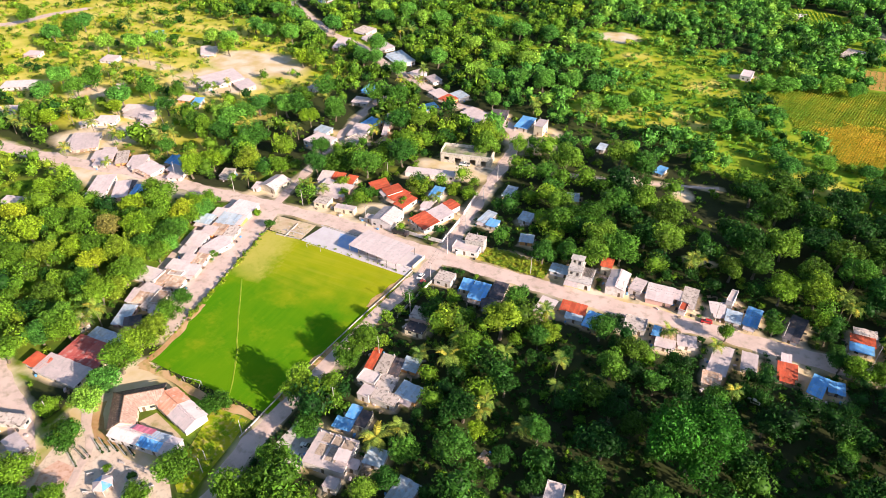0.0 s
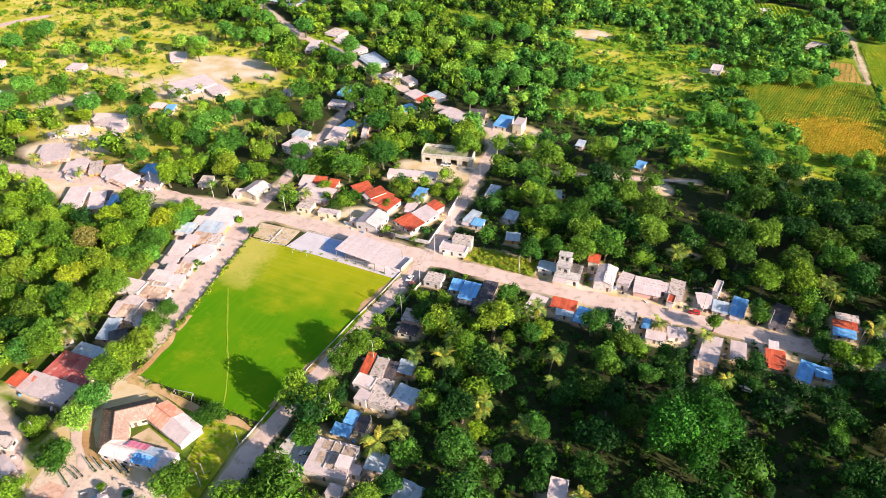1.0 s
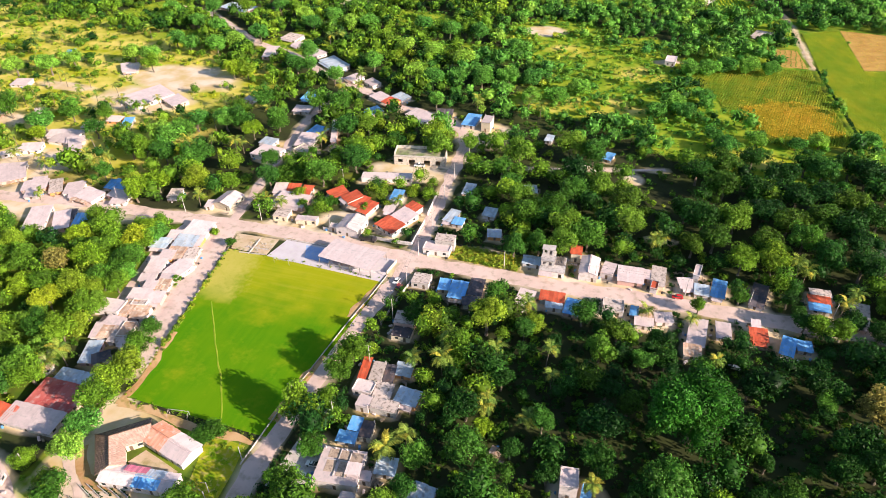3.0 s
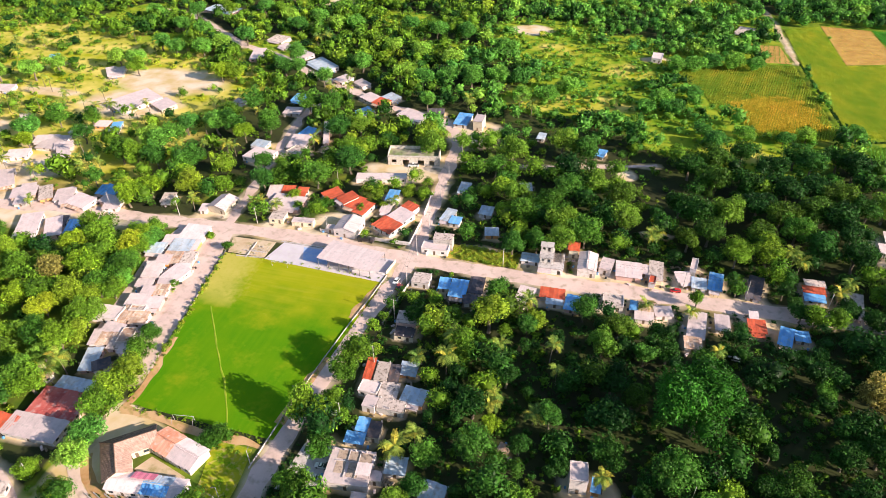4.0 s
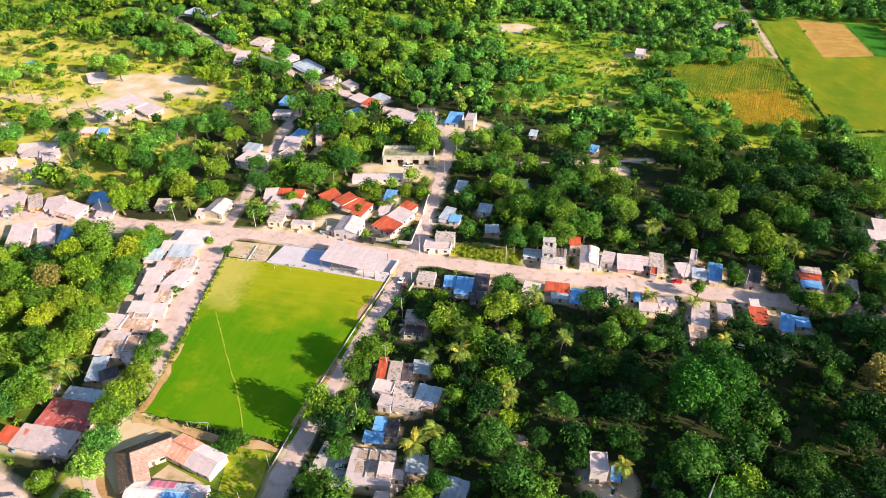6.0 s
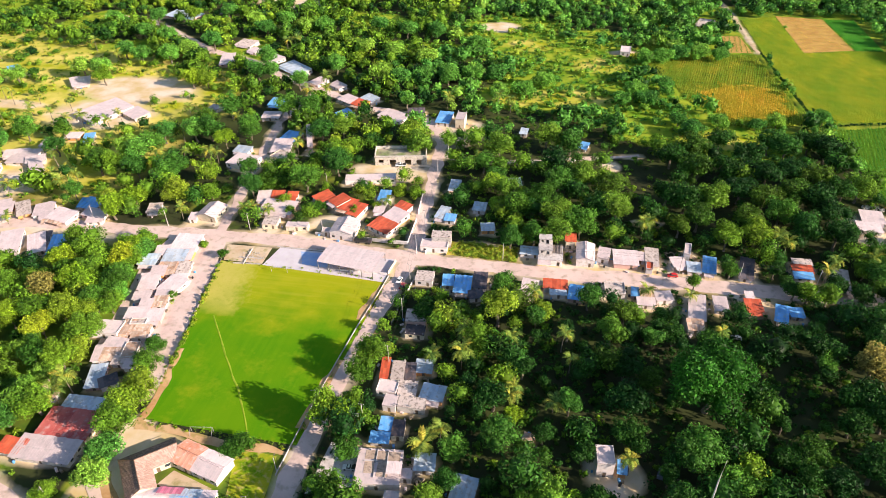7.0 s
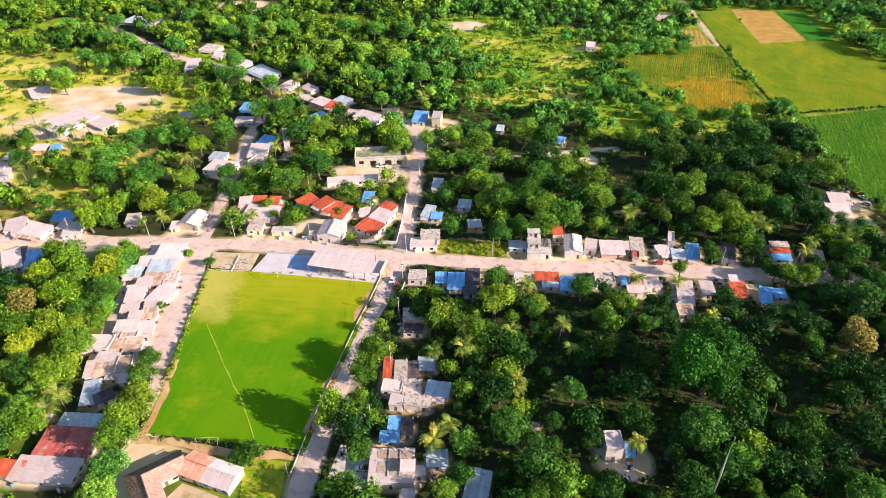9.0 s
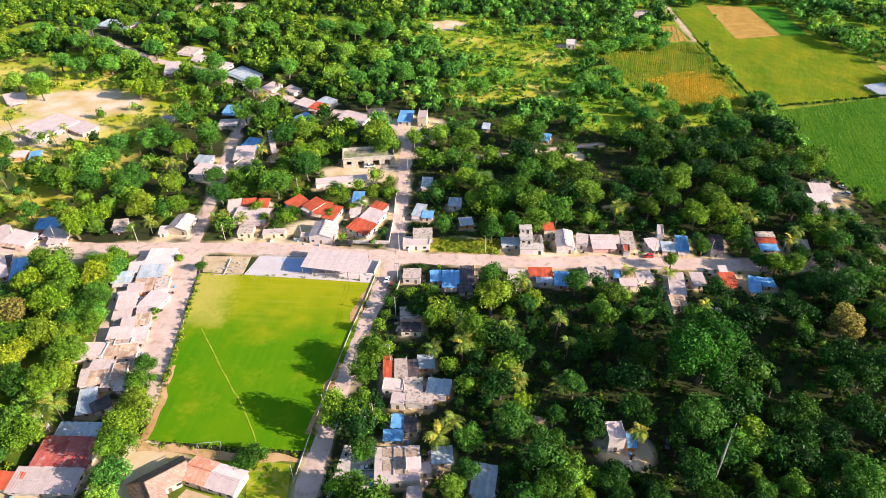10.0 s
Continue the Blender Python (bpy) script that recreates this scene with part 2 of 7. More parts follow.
# grassy openings in the northern woods: x, y, radius along x, radius along y
GLADES = ((-80, 488, 36, 27), (-31, 462, 26, 30), (-46, 396, 40, 22), (-76, 387, 26, 16), (10, 358, 26, 20), (-58, 424, 24, 20), (-100, 541, 34, 22), (40, 345, 40, 22), (-30, 520, 22, 14), (-160, 470, 26, 14))
# small dark openings among tall trees
GAPS = ((-4, 292, 13, 24), (-38, 131, 9, 6), (-20, 137, 8, 7), (-8, 121, 7, 6), (40, 150, 10, 12), (62, 128, 8, 8), (34, 118, 6, 7), (-31, 106, 6, 4), (75, 165, 10, 8), (-78, 118, 5, 9))
# open ground: x, y, radius along x, radius along y
CLEARINGS = ((-338, 356, 40, 22), (-340, 316, 32, 20), (-405, 262, 14, 12), (-410, 320, 24, 6), (-340, 228, 26, 13), (-343.0, 211.1, 22, 13), (-350.9, 254.6, 16, 9), (-315.0, 201.5, 14, 9), (-455, 255, 12, 7),
             (-134, 275, 22, 9), (-20, 303, 5, 6), (-112, 533, 16, 13), (-322, 577, 34, 16), (-10, 484, 12, 6), (-78, 214, 17, 6), (-148, 222, 12, 7),
             (-99, 94, 6, 12), (-148, 58, 22, 14), (-172, 70, 6, 9), (-165, 77, 6, 12), (-160, 92, 8, 4), (-171, 93, 6, 7), (99, 268, 13, 9), (-18, 108, 9, 7), (96, 254, 8, 4), (-290, 190, 46, 14), (-110, 330, 16, 16), (-4, 250, 7, 3), (36, 198, 8, 4))
RECTS = [(-133.3, 289.2, 28, 10, 12), (-45.9, 213.4, 10, 11, 4), (-126.3, 196.2, 26, 13, 3)]


def near_street(x, y):
    """Distance from the points to the edge of the nearest street."""
    best = np.full(np.shape(x), 1e9)
    for w, line in STREETS.values():
        for (ax, ay), (bx, by) in zip(line, line[1:]):
            dx, dy = bx - ax, by - ay
            t = np.clip(((x - ax) * dx + (y - ay) * dy) / (dx * dx + dy * dy), 0, 1)
            best = np.minimum(best, np.hypot(x - ax - t * dx, y - ay - t * dy) - w / 2)
    return best


def inside(x, y, poly):
    hit = np.zeros(np.shape(x), bool)
    for (ax, ay), (bx, by) in zip(poly, poly[1:] + poly[:1]):
        cut = (ay > y) != (by > y)
        hit ^= cut & (x < (bx - ax) * (y - ay) / ((by - ay) or 1e-9) + ax)
    return hit


def near_house(x, y):
    best = np.full(np.shape(x), 1e9)
    for cx, cy, w, d, r in RECTS:
        c, s = math.cos(radians(r)), math.sin(radians(r))
        u, v = (x - cx) * c + (y - cy) * s, -(x - cx) * s + (y - cy) * c
        best = np.minimum(best, np.hypot(np.maximum(np.abs(u) - w / 2, 0), np.maximum(np.abs(v) - d / 2, 0)))
    return best


def clearing(x, y):
    best = np.full(np.shape(x), 9.0)
    for cx, cy, rx, ry in CLEARINGS:
        best = np.minimum(best, np.hypot((x - cx) / rx, (y - cy) / ry))
    return best


def lush_at(x, y):
    """Where the woods give way to bright grass and scrub."""
    west = np.clip((np.where(y < 300, -320, -250) - x) / 45, 0, 1) * np.clip((y - 215) / 30, 0, 1) * np.clip((420 - y - 0.25 * (x + 300)) / 60, 0, 1)
    meadow = 0.62 * np.exp(-(((x + 45) / 70) ** 2 + ((y - 440) / 85) ** 2))
    for cx, cy, rx, ry in GLADES:
        meadow = meadow + np.clip(1.8 - 1.25 * np.hypot((x - cx) / rx, (y - cy) / ry), 0, 1)
    glade = np.sin(x * 0.034 + 1.4 * np.sin(y * 0.023)) * np.sin(y * 0.030 + 1.7 * np.sin(x * 0.019))
    glade = np.clip((glade - 0.25) * 2.2, 0, 0.8) * np.clip((y - 350) / 60, 0, 1)
    return np.clip(0.85 * west + meadow + glade, 0, 1)


def sparse_at(x, y):
    """How thick young trees stand between the grown ones."""
    keep = np.ones(np.shape(x))
    keep = np.where((x > -75) & (y < 186), 0.62, keep)
    keep = np.where((x > -102) & (y > 214) & (y < 350), 0.75, keep)
    keep = np.where((x < -212) & (y < 205), np.where(x < -300, 0.45, 1.0), keep)
    keep = np.where((x > -335) & (x < -212) & (y > 212) & (y < 345), 0.35, keep)
    for cx, cy, rx, ry in GAPS:
        keep = np.where(np.hypot((x - cx) / rx, (y - cy) / ry) < 1.15, 0, keep)
    return keep


# ---- streets and open ground ----
def ribbon(name, line, width, z, material, wobble=0.3, label="", kind="structure", parent=None):
    """A street as one sheet along a smoothed line, with uneven edges."""
    pts = [Vector((x, y, 0)) for x, y in line]
    for _ in range(2):
        pts = [pts[0]] + [p for a, b in zip(pts, pts[1:]) for p in (a.lerp(b, 0.25), a.lerp(b, 0.75))] + [pts[-1]]
    fine = [a.lerp(b, k / max(1, int((b - a).length / 2))) for a, b in zip(pts, pts[1:]) for k in range(max(1, int((b - a).length / 2)))] + [pts[-1]]
    bm = bmesh.new()
    rows = []
    for i, p in enumerate(fine):
        d = (fine[min(i + 1, len(fine) - 1)] - fine[max(i - 1, 0)]).normalized()
        side = Vector((-d.y, d.x, 0))
        row = []
        for k in (-1, -0.5, 0, 0.5, 1):
            e = wobble * noise.noise(p * 0.13 + Vector((k * 9, 0, 0))) * abs(k) * 2
            row.append(bm.verts.new(p + side * (k * width / 2 + e * k) + Vector((0, 0, z + (0.05 if abs(k) < 1 else 0)))))
        rows.append(row)
    for a, b in zip(rows, rows[1:]):
        for k in range(4):
            bm.faces.new((a[k], a[k + 1], b[k + 1], b[k]))
    bmesh.ops.recalc_face_normals(bm, faces=bm.faces)
    return tagged(part(name, bm, material, parent), label, name.replace("_", " ") if kind else "", "", kind)


for i, (sname, (width, line)) in enumerate(STREETS.items()):
    ribbon(sname, line, width, 0.04 + 0.012 * i, ROAD if "track" not in sname else DUST, 0.9, "pale dusty concrete village street" if "track" not in sname else "narrow pale dirt track between fields")

# ---- houses ----
PICK = random.Random(5)


def wall_run(bm, m, length, height, holes, thick=0.18):
    """One wall along x from 0, one connected shell with openings right through it: (from, to, sill, head)."""
    xs = sorted({0.0, length, *(v for h in holes for v in h[:2])})
    zs = sorted({0.0, height, *(v for h in holes for v in h[2:])})
    solid = [[not any(h[0] - 1e-6 < (x0 + x1) / 2 < h[1] + 1e-6 and h[2] - 1e-6 < (z0 + z1) / 2 < h[3] + 1e-6 for h in holes) for z0, z1 in zip(zs, zs[1:])] for x0, x1 in zip(xs, xs[1:])]
    pool = {}

    def vert(i, j, k):
        if (i, j, k) not in pool:
            pool[i, j, k] = bm.verts.new(m @ Vector((xs[i], k * thick, zs[j])))
        return pool[i, j, k]

    def full(i, j):
        return 0 <= i < len(xs) - 1 and 0 <= j < len(zs) - 1 and solid[i][j]
    for i in range(len(xs) - 1):
        for j in range(len(zs) - 1):
            if not full(i, j):
                continue
            bm.faces.new((vert(i, j, 0), vert(i + 1, j, 0), vert(i + 1, j + 1, 0), vert(i, j + 1, 0)))
            bm.faces.new((vert(i, j + 1, 1), vert(i + 1, j + 1, 1), vert(i + 1, j, 1), vert(i, j, 1)))
            for (di, dj), (p, q) in (((-1, 0), ((i, j), (i, j + 1))), ((1, 0), ((i + 1, j + 1), (i + 1, j))), ((0, -1), ((i + 1, j), (i, j))), ((0, 1), ((i, j + 1), (i + 1, j + 1)))):
                if not full(i + di, j + dj):
                    bm.faces.new((vert(*p, 0), vert(*q, 0), vert(*q, 1), vert(*p, 1)))


def sheets(w, d, z_front, z_back, over=0.5, width=0.95):
    """A sloped roof of lapped sheets as one folded skin, with a shade of its own for each sheet."""
    bm = bmesh.new()
    tone = bm.faces.layers.float.new("sheet")
    n = max(2, round((w + 2 * over) / width))
    step = (w + 2 * over) / n
    rows = 2 if d > 5 else 1
    ys = [-d / 2 - over, 0.0, 0.06, d / 2 + over] if rows == 2 else [-d / 2 - over, d / 2 + over]
    lift = [0.03, 0.03, 0.0, 0.0] if rows == 2 else [0.0, 0.0]
    cols = []
    for i in range(n + 1):
        x0 = -w / 2 - over + i * step
        cols += [(x0, 0.0, i), (x0 + step * 0.10, 0.028, i), (x0 + step * 0.20, 0.0, i)] if i < n else [(x0, 0.0, i)]
    ragged = [PICK.uniform(-0.18, 0.12) for _ in range(2 * n + 2)]
    grid = []
    for x, z, i in cols:
        line = []
        for j, y in enumerate(ys):
            y += ragged[i] if j == 0 else ragged[i + n + 1] if j == len(ys) - 1 else 0
            line.append(bm.verts.new((x, y, z_front + (z_back - z_front) * (y + d / 2) / d + z + lift[j])))
        grid.append(line)
    shade = [[PICK.random() for _ in range(2)] for _ in range(n + 1)]
    for c in range(len(cols) - 1):
        for j in range(len(ys) - 1):
            f = bm.faces.new((grid[c][j], grid[c + 1][j], grid[c + 1][j + 1], grid[c][j + 1]))
            f[tone] = shade[cols[c][2]][0 if j == 0 else 1]
    return bm


def thicken(ob, t=0.05):
    s = ob.modifiers.new("thickness", "SOLIDIFY")
    s.thickness, s.offset = t, -1
    return ob


def house(style, colour, x, y, w, d, h, rot, wall=None, open_front=False):
    """A village house: walls with openings, door, windows and a roof of sheets, tiles or a slab."""
    RECTS.append((x, y, w, d, rot))
    words, roof_mat = ROOFS[colour]
    k = PICK.random()
    wname, wmat = WALLS[wall if wall is not None else (0 if k < 0.45 else 1 if k < 0.63 else 2 if k < 0.80 else 3 if k < 0.92 else 4 if style == "s" else 0)]
    roof_word = {"s": "lean-to roof", "g": "gabled roof", "f": "flat slab roof"}[style]
    base = thing("house", pose(x, y, 0, 0, 0, rot), f"small {wname}-walled village house with a {words} {roof_word}", "house", "village houses")
    w, d = max(w - 0.5, 2.0), max(d - 0.5, 2.0)
    slope = 0.0 if style == "f" else min(0.9, 0.09 * d)
    wall_h = h - 0.1 if style == "f" else h - (slope if style == "s" else 0.2)
    bm = bmesh.new()
    made = []
    for side, (length, m) in enumerate(((w, pose(-w / 2, -d / 2, 0)), (d - 0.36, pose(w / 2, -d / 2 + 0.18, 0, 0, 0, 90)), (w, pose(w / 2, d / 2, 0, 0, 0, 180)), (d - 0.36, pose(-w / 2, d / 2 - 0.18, 0, 0, 0, 270)))):
        holes = []
        top = wall_h - 0.25
        if length > 2.6:
            n = max(1, int(length / 3.4))
            for q in range(n):
                c = (q + 0.5) * length / n + PICK.uniform(-0.3, 0.3)
                if side == 0 and q == n // 2:
                    holes.append((c - 0.5, c + 0.5, 0.0, min(2.05, top)))
                elif PICK.random() < 0.75:
                    holes.append((c - 0.7, c + 0.7, 0.9, min(2.05, top)))
        wall_run(bm, m, length, wall_h, holes)
        made += [(m, a) for a in holes]
    part("wall", bm, wmat, base)
    for m, (a, b, lo, hi) in made:
        if lo == 0:
            q = part("door", boxes((a + 0.01, b - 0.01, 0.06, 0.11, 0.0, hi - 0.01)), DOOR, base)
        else:
            q = part("window", boxes((a + 0.01, a + 0.07, 0.05, 0.12, lo, hi), (b - 0.07, b - 0.01, 0.05, 0.12, lo, hi), (a + 0.07, b - 0.07, 0.05, 0.12, lo, lo + 0.06), (a + 0.07, b - 0.07, 0.05, 0.12, hi - 0.06, hi)), TIMBER, base)
            g = part("pane", boxes((a + 0.07, b - 0.07, 0.08, 0.1, lo + 0.06, hi - 0.06)), GLASS, q)
        q.matrix_basis = m
    if style == "f":
        part("roof", boxes((-w / 2 - 0.15, w / 2 + 0.15, -d / 2 - 0.15, d / 2 + 0.15, h - 0.1, h + 0.08)), roof_mat, base)
        for cx in (-w / 2, 0.0, w / 2) if w > 7 else (-w / 2, w / 2):
            for cy in (-d / 2 + 0.3, d / 2 - 0.3):
                if PICK.random() < 0.6:
                    tall = PICK.uniform(0.5, 1.1)
                    part("column_stub", boxes((cx * 0.92 - 0.14, cx * 0.92 + 0.14, cy - 0.14, cy + 0.14, h + 0.08, h + tall)), CONC, base)
        if PICK.random() < 0.35:
            a, b = w / 2 + 0.1, d / 2 + 0.1
            part("parapet", boxes((-a, a, -b, -b + 0.14, h + 0.08, h + 0.4), (-a, a, b - 0.14, b, h + 0.08, h + 0.4), (-a, -a + 0.14, -b + 0.14, b - 0.14, h + 0.08, h + 0.4), (a - 0.14, a, -b + 0.14, b - 0.14, h + 0.08, h + 0.4)), wmat, base)
    elif style == "s":
        thicken(part("roof", sheets(w, d, h - slope + 0.08, h + 0.12), roof_mat, base))
        if w > 4 and d > 5.5 and PICK.random() < 0.45:
            pr = thicken(part("porch_roof", sheets(w * 0.8, 1.7, h - slope - 0.55, h - slope - 0.15, 0.15), ROOFS[PICK.choice((colour, "tin", "rust"))][1], base))
            pr.location.y = -d / 2 - 1.3
            for q in (-0.38, 0.0, 0.38):
                g = bmesh.new()
                tube(g, [(w * q, -d / 2 - 2.0, 0), (w * q, -d / 2 - 2.0, h - slope - 0.5)], [0.07, 0.07], 5)
                part("porch_post", g, TIMBER, base)
        for sx in (-w / 2, w / 2 - 0.14):
            g = bmesh.new()
            v = [g.verts.new(c) for c in ((sx, -d / 2 + 0.2, wall_h), (sx, d / 2, wall_h), (sx, d / 2, h), (sx + 0.14, -d / 2 + 0.2, wall_h), (sx + 0.14, d / 2, wall_h), (sx + 0.14, d / 2, h))]
            for f in ((0, 2, 1), (3, 4, 5), (0, 3, 5, 2), (1, 2, 5, 4)):
                g.faces.new([v[i] for i in f])
            part("gable", g, wmat, base)
    else:
        half = w / 2
        for sgn in (-1, 1):
            ob = thicken(part("roof_slope", sheets(d, half, h - 0.05, h + 0.14 * w, over=0.3), roof_mat, base))
            ob.matrix_basis = pose(sgn * half / 2, 0, 0, 0, 0, 90 * sgn)
        for sy in (-d / 2, d / 2 - 0.14):
            g = bmesh.new()
            v = [g.verts.new(c) for c in ((-half, sy, wall_h), (half, sy, wall_h), (0, sy, h + 0.13 * w), (-half, sy + 0.14, wall_h), (half, sy + 0.14, wall_h), (0, sy + 0.14, h + 0.13 * w))]
            for f in ((0, 1, 2), (5, 4, 3), (0, 3, 4, 1), (1, 4, 5, 2), (2, 5, 3, 0)):
                g.faces.new([v[i] for i in f])
            part("gable", g, wmat, base)
    return base


house("g", "tin", -209.4, 218.8, 10.4, 12.2, 3.2, -4)
house("s", "tin", -216.3, 213.1, 3.6, 5.7, 2.6, 14)
house("s", "tan", -239.4, 216.7, 6.3, 7.5, 2.52, 17)
house("s", "blue", -272.7, 214.5, 10.1, 8.8, 2.7, -7)
house("s", "tin", -266.8, 207.1, 10.1, 6.1, 2.6, -4)
house("s", "tin", -280.6, 202.4, 13.2, 9.1, 2.7, -10)
house("s", "blue", -266.4, 180.5, 6.2, 14.0, 2.7, 24)
house("s", "dark", -275.7, 184.1, 5.0, 8.6, 2.7, 22)
house("s", "white", -208.2, 192.8, 11.9, 10.8, 2.88, 4)
house("s", "bluegrey", -207.8, 182.2, 9.9, 8.7, 2.7, 9)
house("s", "bluegrey", -218.0, 177.8, 8.1, 7.0, 2.52, 10)
house("s", "rust", -206.5, 173.3, 7.9, 8.0, 2.52, 12)
house("s", "tin", -208.5, 162.9, 7.5, 8.4, 2.88, 15)
house("s", "white", -198.1, 163.8, 8.8, 9.8, 2.7, -14)
house("s", "tin", -206.6, 154.9, 6.9, 4.5, 2.52, 15)
house("s", "rust", -197.3, 152.9, 5.7, 5.9, 2.52, 14)
house("s", "tin", -202.2, 144.7, 8.5, 6.3, 2.7, 11)
house("f", "white", -208.4, 134.9, 11.3, 7.6, 2.7, 6)
house("s", "rust", -200.9, 136.8, 5.1, 7.4, 2.7, 7)
house("s", "tin", -200.2, 127.1, 8.3, 6.5, 2.7, 1)
house("s", "rust", -198.4, 122.6, 7.2, 6.0, 2.52, 13)
house("f", "rust", -192.3, 125.6, 5.7, 8.3, 2.7, 16)
house("s", "tin", -203.7, 122.0, 3.0, 7.4, 2.6, 18)
house("s", "bluegrey", -197.1, 111.9, 5.5, 10.4, 2.7, 19)
house("s", "dark", -191.3, 110.6, 6.1, 4.8, 2.7, 41)
house("s", "bluegrey", -192.9, 99.3, 13.5, 6.2, 3.06, 3)
house("s", "crimson", -192.2, 91.2, 17.9, 10.9, 3.24, 3)
house("s", "tin", -193.0, 81.3, 20.4, 8.3, 2.88, 3)
house("s", "red", -204.6, 80.3, 8.6, 5.6, 2.7, -0)
house("s", "rust", -208.9, 101.2, 8.1, 4.6, 2.6, -18)
house("s", "tin", -338.6, 207.8, 14.7, 17.4, 2.7, 46)
house("s", "tin", -357.9, 227.8, 13.2, 4.2, 2.7, 51)
house("s", "tin", -313.5, 200.4, 6.8, 19.5, 2.7, 30)
house("s", "tin", -291.1, 204.4, 6.4, 14.7, 2.7, 38)
house("s", "tan", -303.9, 204.2, 6.3, 13.1, 2.7, 41)
house("s", "blue", -276.1, 214.8, 7.1, 7.8, 2.52, 11)
house("s", "tin", -263.0, 204.2, 7.9, 9.2, 2.7, 18)
house("s", "tin", -288.8, 177.3, 9.6, 19.4, 2.88, 30)
house("s", "tin", -276.0, 179.2, 7.3, 15.5, 2.88, 38)
house("s", "tin", -315.2, 147.4, 12.0, 6.4, 2.7, 16)
house("s", "tin", -417.3, 214.8, 10.7, 11.4, 2.7, 44)
house("s", "tin", -343.8, 252.6, 14.3, 15.1, 2.7, 9)
house("s", "tin", -328.7, 243.5, 6.7, 17.8, 2.7, 43)
house("s", "tan", -415.8, 270.2, 12.0, 13.4, 2.7, 26)
house("s", "tan", -388.7, 277.2, 5.9, 8.5, 2.7, 44)
house("s", "blue", -451.6, 370.2, 6.9, 16.7, 2.7, 42)
house("s", "tin", -388.7, 357.4, 7.0, 17.6, 2.7, 43)
house("s", "tin", -341.0, 269.4, 8.7, 8.1, 2.7, 8)
house("s", "tin", -440.7, 312.4, 11.9, 10.1, 2.7, 14)
house("s", "tin", -337.4, 316.5, 23.3, 28.6, 3.24, -28)
house("s", "tin", -314.8, 316.6, 16.1, 10.8, 2.88, -28)
house("s", "blue", -321.9, 278.9, 5.9, 12.7, 2.7, 22)
house("f", "white", -143.2, 264.5, 26.7, 6.4, 2.7, 14)
house("s", "blue", -130.8, 247.4, 5.4, 9.6, 3.06, 3)
house("s", "tin", -130.1, 237.8, 5.1, 9.2, 2.7, 3)
house("s", "red", -124.0, 222.0, 11.8, 8.8, 3.24, -26)
house("s", "tin", -120.6, 231.6, 9.9, 9.7, 3.06, -25)
house("s", "red", -119.2, 238.8, 7.5, 7.7, 3.24, -24)
house("s", "red", -150.7, 238.2, 7.2, 8.9, 4.2, -36)
house("s", "red", -146.1, 236.1, 6.7, 9.7, 3.51, -17)
house("s", "red", -140.4, 232.9, 6.4, 10.4, 3.24, -15)
house("s", "red", -160.3, 241.1, 8.7, 8.9, 3.24, -42)
house("s", "white", -190.5, 236.8, 6.4, 9.1, 2.88, 16)
house("s", "red", -183.6, 237.7, 6.2, 9.0, 3.06, 13)
house("s", "red", -176.7, 238.8, 5.3, 8.4, 2.7, 6)
house("s", "tin", -179.0, 228.2, 16.6, 10.7, 3.24, -1)
house("f", "tan", -177.5, 216.0, 7.5, 7.1, 2.7, 8)
house("f", "white", -163.9, 215.3, 10.8, 4.2, 2.7, 9)
house("f", "tin", -149.0, 213.5, 3.9, 3.6, 2.6, 4)
house("g", "tin", -140.7, 216.4, 11.2, 12.3, 4, -1)
house("f", "white", -217.9, 269.9, 15.2, 12.9, 2.88, -8)
house("s", "bluegrey", -224.4, 282.2, 9.3, 6.9, 2.7, -4)
house("s", "tin", -204.1, 290.4, 10.7, 14.9, 3.06, 10)
house("s", "blue", -203.2, 301.5, 10.5, 11.7, 3.24, -12)
house("f", "tan", -199.4, 278.9, 10.4, 9.2, 2.7, -18)
house("s", "tin", -227.7, 328.7, 11.2, 8.1, 2.7, 7)
house("s", "white", -190.8, 299.5, 2.7, 27.0, 6, 23)
house("s", "blue", -120.3, 343.2, 8.5, 14.8, 3.24, -1)
house("f", "tin", -109.4, 340.1, 5.9, 10.6, 6, 1)
house("s", "dark", -139.5, 348.1, 10.4, 11.6, 2.7, 12)
house("s", "tin", -152.2, 341.6, 18.6, 10.1, 2.7, -25)
house("s", "tin", -188.2, 361.2, 12.5, 9.0, 2.7, -31)
house("s", "red", -178.6, 356.2, 9.8, 8.6, 2.7, -23)
house("s", "bluegrey", -174.9, 364.9, 11.2, 8.4, 2.7, -31)
house("s", "blue", -183.4, 339.7, 9.3, 8.8, 2.7, -41)
house("s", "tin", -218.7, 387.2, 10.4, 10.3, 2.7, -32)
house("s", "tin", -203.1, 382.6, 12.3, 7.1, 2.7, -36)
house("s", "bluegrey", -245.0, 408.8, 25.8, 12.5, 3.06, -36)
house("s", "tin", -268.9, 426.3, 15.1, 9.2, 2.7, -29)
house("s", "tin", -291.4, 439.4, 9.9, 7.7, 2.7, -26)
house("s", "tan", -305.5, 454.5, 15.2, 12.8, 2.7, -12)
house("s", "tin", -303.0, 416.9, 9.7, 22.2, 3.06, 19)
house("s", "bluegrey", -397.1, 517.3, 33.7, 16.3, 2.7, -14)
house("s", "blue", -231.5, 348.4, 12.2, 10.2, 2.7, -1)
house("s", "tan", -367.2, 539.8, 8.3, 15.9, 2.7, 21)
house("s", "bluegrey", -98.3, 264.6, 5.2, 9.8, 2.7, 1)
house("s", "bluegrey", -99.1, 238.4, 5.0, 9.4, 2.7, -10)
